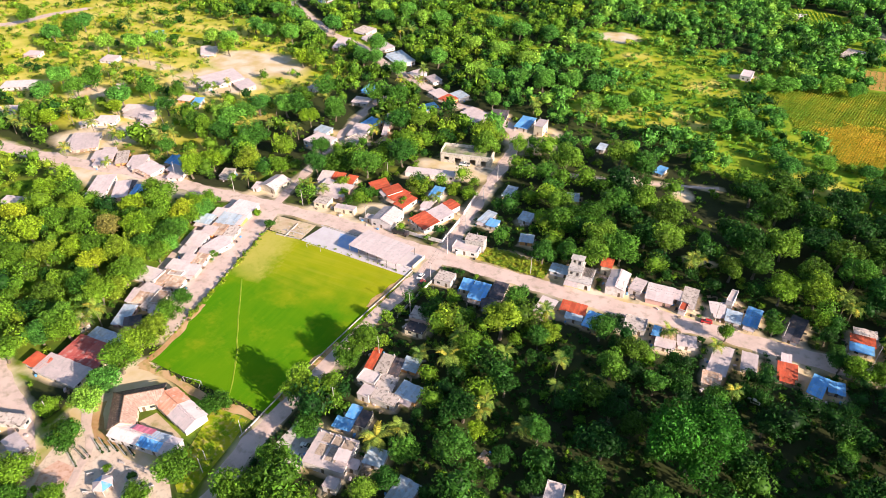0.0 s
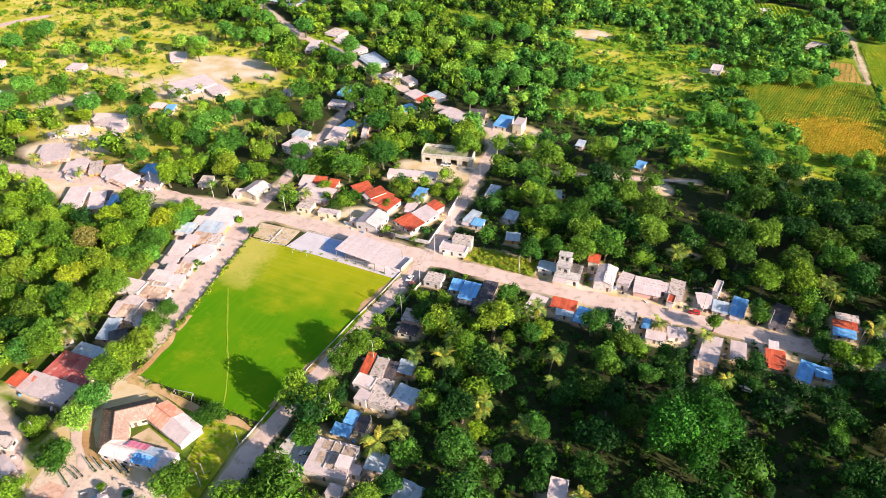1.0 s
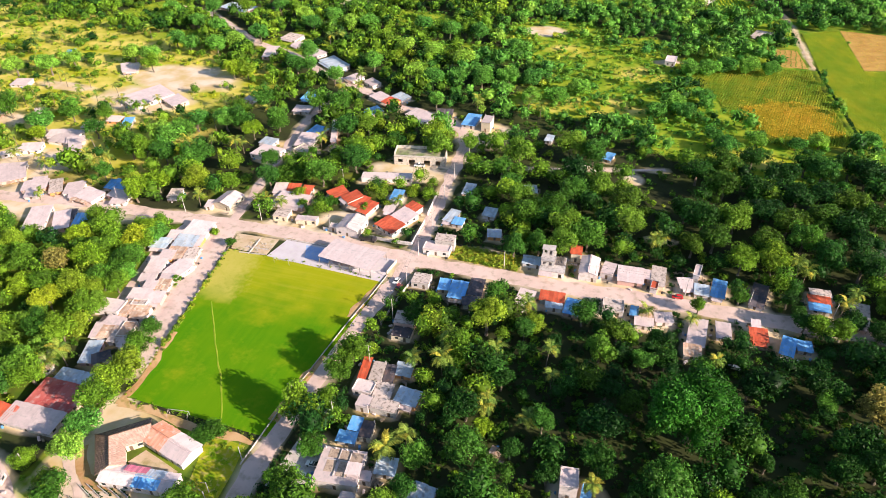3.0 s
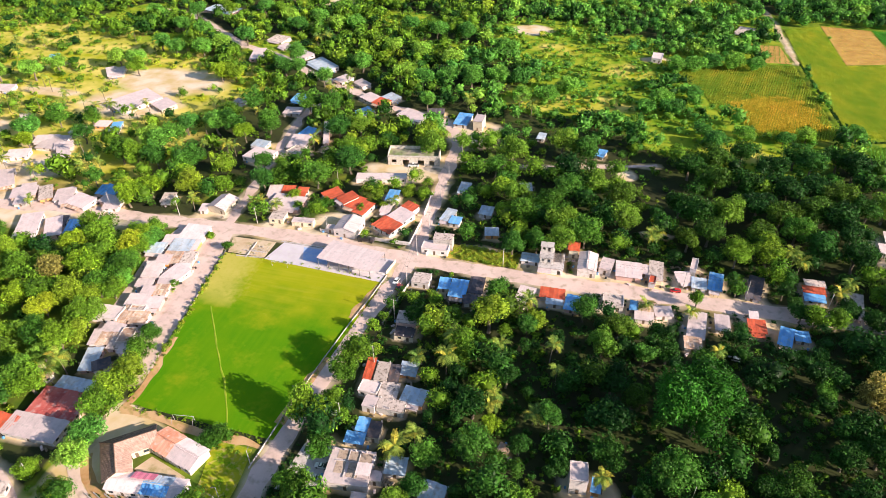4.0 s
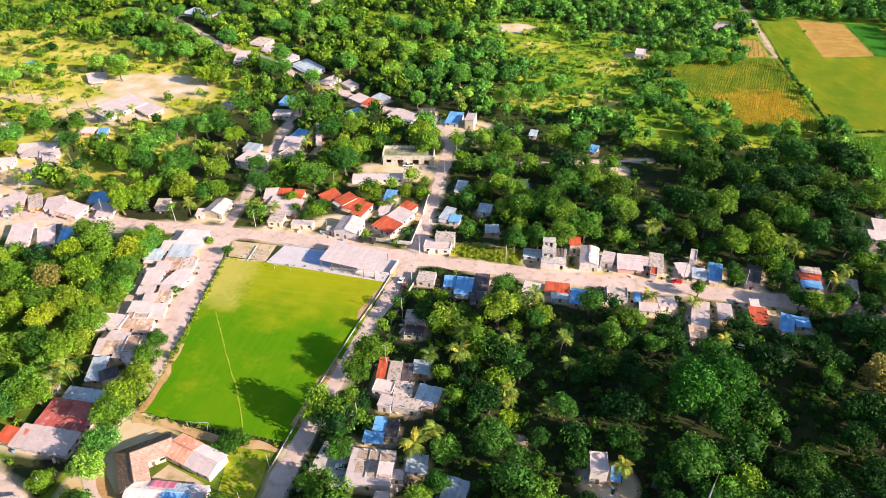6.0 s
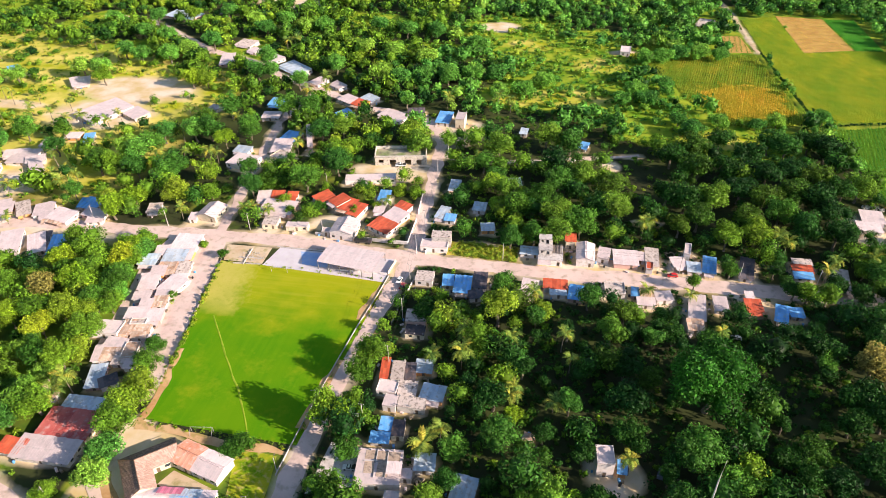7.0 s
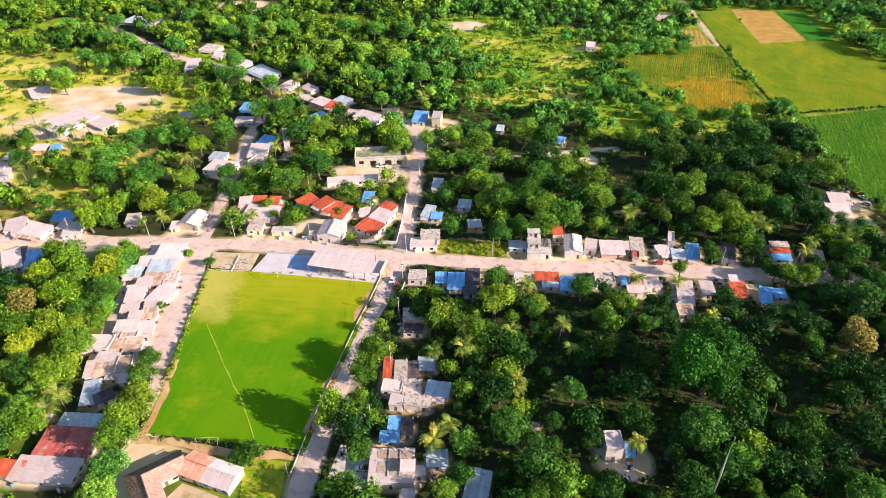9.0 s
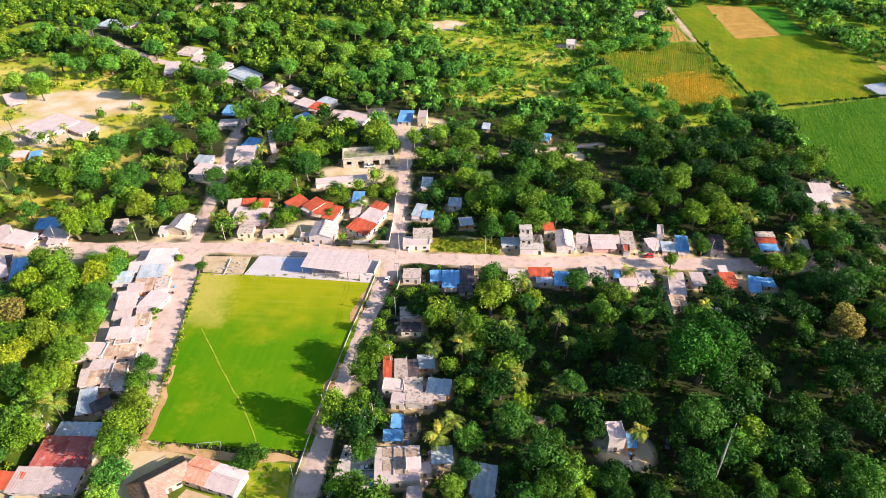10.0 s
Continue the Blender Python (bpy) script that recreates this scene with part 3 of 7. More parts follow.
house("s", "blue", -94.6, 234.9, 5.1, 5.4, 2.52, -2)
house("s", "bluegrey", -82.5, 246.7, 6.1, 6.8, 2.7, -1)
house("s", "bluegrey", -76.0, 230.2, 6.1, 5.6, 2.52, 13)
house("s", "bluegrey", -68.5, 273.9, 6.0, 6.7, 2.52, 15)
house("s", "blue", -35.4, 320.9, 4.6, 7.6, 2.6, -15)
house("s", "bluegrey", -70.5, 333.4, 4.3, 7.0, 2.6, -4)
house("f", "white", -97.1, 211.8, 12.3, 6.6, 3.06, 4)
house("s", "bluegrey", -54.5, 215.1, 9.3, 5.2, 2.7, 4)
house("s", "red", -38.0, 225.3, 4.6, 6.0, 5, 4)
house("g", "white", -31.1, 216.9, 8.0, 12.7, 4, 2)
house("f", "tin", -23.2, 218.6, 5.6, 8.5, 3.06, -7)
house("s", "tin", -14.1, 217.2, 10.3, 9.5, 3.24, 4)
house("s", "tin", -7.6, 219.7, 3.5, 5.7, 2.7, -2)
house("s", "tan", -3.1, 219.8, 5.5, 11.9, 3.06, 0)
house("f", "red", -4.2, 213.4, 3.1, 5.6, 2.6, -5)
house("s", "white", 7.9, 218.8, 5.9, 6.1, 2.7, 17)
house("s", "blue", 20.5, 218.9, 5.2, 10.5, 2.88, -6)
house("s", "bluegrey", 14.0, 216.2, 5.5, 6.5, 2.6, -0)
house("f", "tin", 11.8, 225.3, 2.9, 8.3, 5, -8)
house("s", "dark", 35.5, 219.4, 5.4, 14.2, 2.7, -11)
house("s", "blue", 57.5, 218.8, 7.6, 4.3, 2.52, 1)
house("s", "red", 57.8, 223.0, 8.1, 4.8, 2.88, 4)
house("s", "tan", 58.7, 227.9, 7.7, 4.0, 2.88, 4)
house("s", "tan", 71.5, 219.1, 6.6, 12.8, 2.7, -7)
house("f", "tan", -96.0, 188.3, 7.8, 6.9, 3.06, 4)
house("s", "blue", -86.0, 188.1, 4.4, 6.5, 2.7, 8)
house("s", "blue", -79.5, 186.1, 6.7, 10.1, 3.24, 4)
house("s", "dark", -73.0, 190.6, 5.6, 9.6, 2.7, 5)
house("s", "dark", -73.2, 181.2, 5.7, 4.6, 2.6, 19)
house("s", "tin", -52.7, 190.0, 6.4, 9.2, 2.7, -5)
house("s", "red", -42.4, 193.3, 9.6, 5.4, 3.06, 4)
house("s", "bluegrey", -40.9, 189.1, 6.5, 3.7, 2.52, 4)
house("s", "blue", -33.8, 190.1, 5.7, 8.4, 2.7, -4)
house("f", "tan", -18.7, 195.5, 8.4, 7.7, 2.7, 4)
house("s", "blue", -10.3, 195.0, 3.5, 5.0, 2.52, -2)
house("s", "rust", -5.6, 195.6, 6.3, 6.5, 2.88, 4)
house("s", "tin", -6.5, 189.7, 6.9, 4.4, 2.6, 4)
house("s", "tin", 0.4, 194.3, 6.6, 5.1, 2.7, 14)
house("s", "tin", 12.7, 189.8, 6.2, 14.4, 3.06, -4)
house("s", "rust", 11.2, 179.5, 5.9, 5.8, 2.6, 4)
house("s", "tin", 22.0, 193.8, 5.1, 8.2, 2.7, 3)
house("s", "red", 34.3, 195.2, 6.2, 6.7, 2.7, 4)
house("s", "tin", 33.5, 200.5, 3.1, 4.6, 3.06, 3)
house("s", "blue", 44.1, 192.1, 4.6, 9.5, 2.7, -12)
house("s", "blue", 49.8, 194.1, 5.0, 5.1, 2.4, 4)
house("f", "tan", -93.4, 163.1, 8.2, 7.5, 3.6, 9)
house("f", "dark", -92.1, 156.2, 7.7, 5.6, 2.52, 4)
house("s", "red", -97.7, 134.8, 2.8, 9.8, 3.06, 8)
house("f", "tan", -93.0, 135.1, 4.9, 8.9, 2.7, 9)
house("s", "dark", -88.6, 135.4, 3.4, 8.0, 2.43, 10)
house("s", "bluegrey", -84.5, 138.9, 6.0, 5.8, 2.52, 4)
house("f", "white", -94.5, 127.0, 7.3, 5.6, 2.7, 1)
house("s", "tan", -87.5, 127.2, 6.0, 6.5, 2.88, 5)
house("s", "bluegrey", -78.7, 127.3, 7.9, 6.4, 2.88, -3)
house("f", "white", -91.8, 120.9, 4.9, 5.3, 3.06, 1)
house("f", "tan", -84.6, 121.4, 9.6, 5.0, 3.06, 2)
house("s", "blue", -90.7, 111.7, 3.8, 5.0, 2.7, 5)
house("s", "blue", -91.2, 106.2, 6.1, 3.9, 2.52, 5)
house("f", "dark", -86.3, 110.7, 4.3, 6.8, 2.7, 7)
house("f", "white", -88.2, 95.2, 14.0, 12.6, 3.3, 8)
house("f", "tin", -81.9, 86.3, 4.7, 4.1, 2.88, 6)
house("f", "white", -79.9, 94.8, 4.4, 3.8, 2.7, 7)
house("s", "bluegrey", -75.0, 99.8, 6.2, 5.7, 3.06, 8)
house("s", "bluegrey", -61.8, 92.3, 6.9, 10.0, 2.88, -5)
house("f", "white", -21.9, 110.3, 5.6, 6.8, 6.5, 7)
house("s", "blue", -16.4, 109.9, 2.6, 4.7, 2.7, -2)
house("s", "rust", -45.1, 114.9, 3.3, 3.3, 2.6, -11)
house("s", "white", 98.2, 271.2, 9.7, 9.5, 2.88, -3)
house("s", "white", 94.5, 262.1, 10.1, 7.0, 2.7, -2)
house("f", "white", -10.5, 484.7, 7.7, 13.3, 3.15, -4)
house("s", "bluegrey", 184.7, 404.7, 16.3, 13.6, 2.7, -76)
house("s", "tan", 55.6, 565.7, 12.5, 15.2, 2.7, -21)
house("s", "white", 15.7, 651.2, 11.0, 9.0, 2.7, 20)
house("s", "tin", -384.3, 358.9, 9.0, 15.9, 2.7, 31)
house("s", "tan", -268.9, 333.6, 7.2, 6.0, 2.7, -10)
house("s", "tin", -343.0, 211.1, 16, 11, 2.8, 28)
house("s", "white", -352.4, 235.0, 12, 9, 2.8, 24)
house("s", "white", -350.9, 254.6, 13, 8, 2.8, 20)
house("s", "tin", -334.4, 250.3, 10, 7, 2.8, 35)
house("s", "tin", -315.0, 201.5, 12, 9, 2.8, 30)
house("s", "tin", -292.8, 205.1, 9, 10, 2.8, 26)
house("s", "white", -418.0, 271.5, 11, 8, 2.8, 30)
house("s", "white", -332.5, 280.7, 9, 7, 2.8, 10)
house("s", "white", -454.0, 248.1, 22.0, 10.0, 3.0, 32)
house("s", "white", -422.0, 217.5, 12.0, 9.0, 2.8, 28)
house("s", "tin", -502.6, 293.9, 12.0, 8.0, 2.8, 20)
house("s", "tin", -178.8, 53.3, 4.4, 9.7, 2.88, -102)
house("s", "tan", -189.3, 58.9, 12.0, 3.7, 2.7, 19)
house("s", "tin", -215.4, 184.8, 6.2, 6.9, 2.7, 15)
house("s", "tin", -203.9, 184.2, 6.6, 7.2, 2.52, 11)
house("s", "tan", -199.5, 175.3, 5.3, 7.6, 2.52, 14)
house("s", "tin", -209.0, 170.7, 6.2, 6.3, 2.7, 14)
house("s", "tin", -212.4, 166.0, 3.7, 4.6, 2.52, 15)
house("s", "white", -196.8, 167.2, 5.2, 6.8, 2.7, 16)
house("s", "tin", -198.6, 156.9, 5.5, 5.5, 2.52, 18)
house("s", "tin", -202.0, 150.8, 5.0, 4.8, 2.7, 15)
house("s", "tin", -195.0, 145.1, 6.5, 6.5, 2.52, 15)
house("f", "tan", -198.4, 140.0, 6.5, 3.5, 2.7, 12)
house("s", "rust", -194.6, 135.7, 6.2, 7.0, 2.52, 10)
house("s", "tan", -193.2, 121.1, 5.9, 5.2, 2.52, 5)
house("s", "tin", -188.4, 120.1, 4.9, 5.3, 2.6, 10)
house("f", "tan", -94.7, 215.9, 9.1, 5.4, 5.6, 7)

terrace = pose(-88.2, 95.2, 3.39, 0, 0, 8)
deck = thing("roof_terrace", terrace, "unfinished roof terrace of stained slabs, beams and a pale shelter", "terrace")
SCREED = surface("brown_screed", (0.34, 0.24, 0.18), (0.46, 0.35, 0.28), grain=2, patch=0.5, dirt=(0.16, 0.12, 0.10))
for x0, x1, y0, y1 in ((-4.6, -1.2, 2.4, 5.6), (-0.9, 2.2, 2.0, 5.4), (2.5, 6.2, 1.8, 5.2), (-0.4, 3.0, -3.6, 1.4), (-4.4, -1.4, -2.6, 1.6)):
    part("screed_panel", boxes((x0, x1, y0, y1, 0.0, 0.05)), SCREED, deck)
for x0, x1, y0, y1 in ((-1.15, -0.95, -4.0, 5.9), (2.24, 2.44, -3.8, 5.6), (-4.8, 6.4, 1.5, 1.7)):
    part("beam", boxes((x0, x1, y0, y1, 0.0, 0.32)), CONC, deck)
shelter = thicken(part("shelter_roof", sheets(4.2, 3.8, 1.9, 2.3, 0.2), ROOFS["white"][1], deck))
shelter.location = (5.0, -1.6, 0)
for px_, py_ in ((3.1, -3.3), (6.8, -3.3), (3.1, 0.1), (6.8, 0.1)):
    g = bmesh.new()
    tube(g, [(px_, py_, 0), (px_, py_, 1.95)], [0.06, 0.06], 5)
    part("shelter_post", g, STEEL, deck)
for px_ in (-6.2, -3.0, 0.6, 4.0):
    part("column_stub", boxes((px_ - 0.14, px_ + 0.14, 5.4, 5.7, 0, 0.9)), CONC, deck)

# ---- sports field ----
def flat(name, poly, z, material, label, category, cell=4.0, relief=0.0):
    """A level sheet over a polygon."""
    bm = bmesh.new()
    f = bm.faces.new([bm.verts.new((x, y, z)) for x, y in poly])
    if f.normal.z < 0 or f.calc_area() and sum((b[0] - a[0]) * (b[1] + a[1]) for a, b in zip(poly, poly[1:] + poly[:1])) > 0:
        bmesh.ops.reverse_faces(bm, faces=[f])
    return tagged(part(name, bm, material), label, category, "", "structure")


def turf():
    m = surface("turf", (0.064, 0.218, 0.003), (0.110, 0.245, 0.003), rough=0.9, grain=1.6, patch=0.06, own=0.0, bump=0.4, amount=0.4)
    n, l = m.node_tree.nodes, m.node_tree.links
    p = n["Principled BSDF"]
    old = p.inputs["Base Color"].links[0].from_socket
    sep = n.new("ShaderNodeSeparateXYZ")
    geo = n.new("ShaderNodeNewGeometry")
    l.new(geo.outputs["Position"], sep.inputs[0])
    big = n.new("ShaderNodeTexNoise")
    big.inputs["Scale"].default_value, big.inputs["Detail"].default_value = 0.09, 5
    l.new(geo.outputs["Position"], big.inputs["Vector"])

    def calc(op, a, b):
        q = n.new("ShaderNodeMath")
        q.operation, q.use_clamp = op, op == "MULTIPLY"
        for i, v in enumerate((a, b)):
            if isinstance(v, (int, float)):
                q.inputs[i].default_value = v
            else:
                l.new(v, q.inputs[i])
        return q.outputs[0]
    # worn, dry turf towards the north goal and the north-west corner
    wear = calc("ADD", calc("MULTIPLY", calc("SUBTRACT", sep.outputs["Y"], 138), 0.019), calc("SUBTRACT", big.outputs["Fac"], 0.62))
    side = calc("MULTIPLY", calc("SUBTRACT", calc("SUBTRACT", -161, sep.outputs["X"]), calc("DIVIDE", calc("SUBTRACT", sep.outputs["Y"], 156), 6)), 0.09)
    fine = n.new("ShaderNodeTexNoise")
    fine.inputs["Scale"].default_value, fine.inputs["Detail"].default_value = 0.5, 8
    l.new(geo.outputs["Position"], fine.inputs["Vector"])
    side = calc("ADD", side, calc("SUBTRACT", fine.outputs["Fac"], 0.5))
    dry = calc("ADD", calc("MINIMUM", side, calc("MULTIPLY", calc("SUBTRACT", sep.outputs["Y"], 149), 0.09)), calc("SUBTRACT", big.outputs["Fac"], 0.75))
    # mowing and trampling streaks, along the pitch in the south and across it in the north
    streaks = []
    for sx, sy, keep in ((0.55, 0.03, 0.42), (0.035, 0.42, 0.45)):
        mp, tx = n.new("ShaderNodeMapping"), n.new("ShaderNodeTexNoise")
        mp.inputs["Scale"].default_value = (sx, sy, 1)
        tx.inputs["Scale"].default_value, tx.inputs["Detail"].default_value = 1.0, 4
        l.new(geo.outputs["Position"], mp.inputs["Vector"]), l.new(mp.outputs[0], tx.inputs["Vector"])
        streaks.append(calc("SUBTRACT", tx.outputs["Fac"], keep))
    north = calc("MULTIPLY", calc("SUBTRACT", sep.outputs["Y"], 150), 0.05)
    across = calc("MULTIPLY", streaks[1], north)
    rim = calc("SUBTRACT", calc("MULTIPLY", calc("MAXIMUM", calc("SUBTRACT", calc("DIVIDE", calc("SUBTRACT", sep.outputs["Y"], 98), 9), calc("SUBTRACT", 0, calc("ADD", sep.outputs["X"], 108.5))), calc("SUBTRACT", 104, sep.outputs["Y"])), 0.12), calc("MULTIPLY", big.outputs["Fac"], 1.05))
    blotch = calc("SUBTRACT", calc("MULTIPLY", big.outputs["Fac"], calc("ADD", fine.outputs["Fac"], 0.5)), 0.52)
    c = old
    for fac, col, gain in ((blotch, (0.24, 0.30, 0.01), 2.2), (streaks[0], (0.13, 0.265, 0.004), 1.3), (wear, (0.31, 0.33, 0.008), 1.5), (across, (0.40, 0.37, 0.03), 1.7), (rim, (0.40, 0.30, 0.10), 2.0), (dry, (0.47, 0.41, 0.085), 1.15)):
        x = n.new("ShaderNodeMix")
        x.data_type = "RGBA"
        x.inputs[7].default_value = (*col, 1)
        l.new(calc("MULTIPLY", fac, gain), x.inputs[0])
        l.new(c, x.inputs[6])
        c = x.outputs[2]
    l.new(c, p.inputs["Base Color"])
    return m


TURF = turf()
flat("sports_field", FIELD, 0.09, TURF, "mown green football pitch with a dry worn end", "sports field")
ribbon("worn_path", ((-173.5, 151.5), (-165, 140.8), (-156.6, 130.1), (-150, 122), (-144.2, 115.5), (-138.2, 106.6), (-134.2, 100.3)), 0.5, 0.11, surface("worn_turf", (0.34, 0.38, 0.03), (0.20, 0.32, 0.01), grain=2, patch=0.3), 0.25, "trodden yellowish path across the pitch")
ribbon("field_margin_path", ((-172, 96), (-160, 97.5), (-145, 95.5), (-128, 97), (-119, 96)), 3.0, 0.10, EARTH, 1.4, "bare earth strip behind the goal line")
ribbon("field_edge_path", ((-113.2, 182), (-114.6, 172), (-116.0, 160)), 2.6, 0.105, EARTH, 1.2, "bare earth strip along the pitch wall")
ribbon("field_edge_path", ((-171, 96), (-171.6, 104), (-174.4, 120), (-176.5, 132)), 2.6, 0.105, EARTH, 1.2, "bare earth strip between hedge and pitch")
ribbon("field_edge_path", ((-115.6, 138), (-117.4, 122), (-118.4, 106)), 2.4, 0.105, EARTH, 1.2, "bare earth strip along the pitch wall")


def goal(x, y, rot):
    g = thing("football_goal", pose(x, y, 0.09, 0, 0, rot), "weathered pale metal football goal frame on the pitch edge", "goal", "football goals")
    bm = bmesh.new()
    tube(bm, [(-3.6, 0, 0), (-3.6, 0, 2.4), (3.6, 0, 2.4), (3.6, 0, 0)], [0.07] * 4)
    part("front_frame", bm, CONC, g)
    for s in (-3.6, 3.6):
        bm = bmesh.new()
        tube(bm, [(s, 0, 2.4), (s, 1.6, 1.2), (s, 2.0, 0)], [0.06] * 3)
        part("back_stay", bm, CONC, g)
    return g


def stretch(name, a, b, h, t, material, label, z=0.0):
    """A free-standing wall or kerb from a to b."""
    dx, dy = b[0] - a[0], b[1] - a[1]
    n = math.hypot(dx, dy)
    bm = boxes((0, n, -t / 2, t / 2, 0, h))
    bmesh.ops.bevel(bm, geom=bm.edges[:], offset=0.02, segments=1, affect="EDGES")
    ob = part(name, bm, material)
    ob.matrix_basis = pose(a[0], a[1], z, 0, 0, math.degrees(math.atan2(dy, dx)))
    return tagged(ob, label, "wall", "", "structure")


GOAL_S, GOAL_N = goal(-149, 98.6, 190), goal(-159, 182.5, 2)
edge = ((-112, 189), (-113, 176), (-115.2, 157), (-117.2, 131), (-118.4, 108), (-119, 88))
for a, b in zip(edge, edge[1:]):
    stretch("pitch_wall", a, b, 0.6, 0.2, CONC, "low concrete wall between pitch and street")
edge = ((-188.5, 187), (-184.5, 165), (-179.5, 141), (-176, 122))
for a, b in zip(edge, edge[1:]):
    stretch("street_kerb", a, b, 0.5, 0.15, STEEL, "low dark kerb fence beside the street")


# ---- covered court ----
COURT = surface("painted_court", (0.54, 0.47, 0.50), (0.62, 0.56, 0.60), rough=0.7, grain=2, patch=0.2, own=0, dirt=(0.60, 0.56, 0.54))
flat("court_floor", ((-168.5, 185.8), (-113, 184.2), (-112.5, 200.5), (-166, 199.5)), 0.13, COURT, "pale pinkish concrete sports court", "court")
# blue patch west of the pavilion: its cast shade is put into the paint
flat("painted_court", ((-155.5, 198.4), (-151.5, 189.5), (-140, 189.2), (-140, 198.6)), 0.15, surface("blue_court_shade", (0.26, 0.38, 0.66), (0.34, 0.46, 0.72), rough=0.7, grain=2, patch=0.2, own=0, dirt=(0.46, 0.50, 0.62)), "blue court patch coloured with the cast shade of the pavilion", "court")
flat("driveway", ((-106.5, 103), (-95.5, 103), (-94.5, 84), (-108, 84)), 0.045, CONC, "pale concrete driveway beside the street", "driveway")
flat("dry_plot", ((-191, 197.5), (-169.5, 198.8), (-169, 186.6), (-187, 186.2)), 0.05, DUST, "dry trodden plot with weeds", "plot")
flat("row_yard", ((-220, 199), (-200, 199.5), (-190, 168), (-183, 128), (-195, 118), (-208, 124), (-214, 150), (-222, 180)), 0.03, ROAD, "pale concrete yards between the houses", "yard")
flat("weedy_plot", ((-93, 208.3), (-60, 208.8), (-61, 218), (-92, 219)), 0.05, surface("weedy_ground", (0.26, 0.26, 0.02), (0.56, 0.44, 0.09), rough=1, grain=1.5, patch=0.25, own=0), "empty plot of yellowish weeds", "plot")


def pavilion(x, y, w, d, h, rot):
    base = thing("pavilion", pose(x, y, 0.1, 0, 0, rot), "open steel pavilion with a wide pale sheet roof over the court", "pavilion")
    bm = bmesh.new()
    tone = bm.faces.layers.float.new("sheet")
    n, last = 27, None
    for i in range(n + 1):
        lo = [(-d / 2 + d * j / 8, h + 0.4 * (1 - (j / 4 - 1) ** 2)) for j in range(9)]
        for dx, dz in ((0, 0), (0.08, 0.03), (0.16, 0)) if i < n else ((0, 0),):
            row = [bm.verts.new((-w / 2 + i * w / n + dx, yy, zz + dz)) for yy, zz in lo]
            if last:
                shade = PICK.random() if dx == 0 else shade
                for j in range(8):
                    bm.faces.new((last[j], row[j], row[j + 1], last[j + 1]))[tone] = shade
            else:
                shade = 0.5
            last = row
    thicken(part("roof", bm, ROOFS["white"][1], base), 0.06)
    for i in range(6):
        px = -w / 2 + 0.4 + i * (w - 0.8) / 5
        for sy in (-1, 1):
            bm = bmesh.new()
            tube(bm, [(px, sy * (d / 2 - 0.3), 0), (px, sy * (d / 2 - 0.3), h - 0.1)], [0.16, 0.16], 6)
            part("column", bm, STEEL, base)
        bm = bmesh.new()
        pts = [(px, -d / 2 + d * j / 8, h - 0.15 + 0.38 * (1 - (2 * j / 8 - 1) ** 2)) for j in range(9)]
        tube(bm, pts, [0.1] * 9, 5)
        part("truss", bm, STEEL, base)
    return base


PAV = pavilion(-129.8, 193.4, 26.2, 14.4, 4.2, -6.2)
stretch("court_wall", (-139, 188.0), (-113, 189.6), 1.0, 0.2, WALLS[0][1], "low white wall along the court")
stretch("court_end_wall", (-112.6, 190), (-111.6, 199), 1.6, 0.25, WALLS[1][1], "curved end wall beside the court")
stretch("court_kerb", (-167.5, 199.8), (-140, 200.6), 0.5, 0.25, CONC, "concrete kerb along the court")


# ---- ground ----
def axis(lo, hi, step):
    inner = np.arange(lo, hi + step, step)
    far = np.array([25, 70, 160, 350, 800, 1700, 4000.0])
    return np.concatenate([(lo - far)[::-1], inner, inner[-1] + far])


gx, gy = np.meshgrid(axis(-720, 330, 3.0), axis(-40, 760, 3.0), indexing="ij")
nx_, ny_ = gx.shape
px_, py_ = gx.ravel(), gy.ravel()
house_d, street_d, clear_d = near_house(px_, py_), near_street(px_, py_), clearing(px_, py_)
ids = np.arange(nx_ * ny_).reshape(nx_, ny_)
quads = np.stack([ids[:-1, :-1], ids[1:, :-1], ids[1:, 1:], ids[:-1, 1:]], -1).reshape(-1, 4)
bare = np.clip(1 - house_d / 2.5, 0, 1) * 0.55 + np.clip(1 - street_d / 3.5, 0, 1) * 0.5
yards = ((px_ > -225) & (px_ < -112) & (py_ > 205) & (py_ < 300)) | ((px_ > -75) & (px_ < 70) & (py_ > 185) & (py_ < 232))
bare = bare + yards * np.clip(1 - house_d / 5, 0, 1) * 0.3
bare = np.maximum(bare, np.clip((1.42 - clear_d) * 1.15, 0, 0.95))
lush = lush_at(px_, py_) + 0.42 * np.clip((-196 - px_) / 12, 0, 1) * np.clip((205 - py_) / 20, 0, 1)
village = np.clip((px_ + 235) / 15, 0, 1) * np.clip((-112 - px_) / 6, 0, 1) * np.clip((py_ - 205) / 5, 0, 1) * np.clip((300 - py_) / 20, 0, 1)
lush = lush + 0.42 * ((px_ > -182) & (px_ < -112) & (py_ > 50) & (py_ < 98)) + 0.22 * village + 0.5 * np.clip((px_ + 5) / 15, 0, 1) * np.clip((py_ - 350) / 20, 0, 1) * np.clip((640 - py_) / 20, 0, 1)
heights = np.zeros(len(px_))
# near-black soil base carries part of the shade between the trees
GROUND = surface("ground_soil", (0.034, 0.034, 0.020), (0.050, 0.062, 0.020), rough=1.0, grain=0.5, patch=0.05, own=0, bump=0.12)


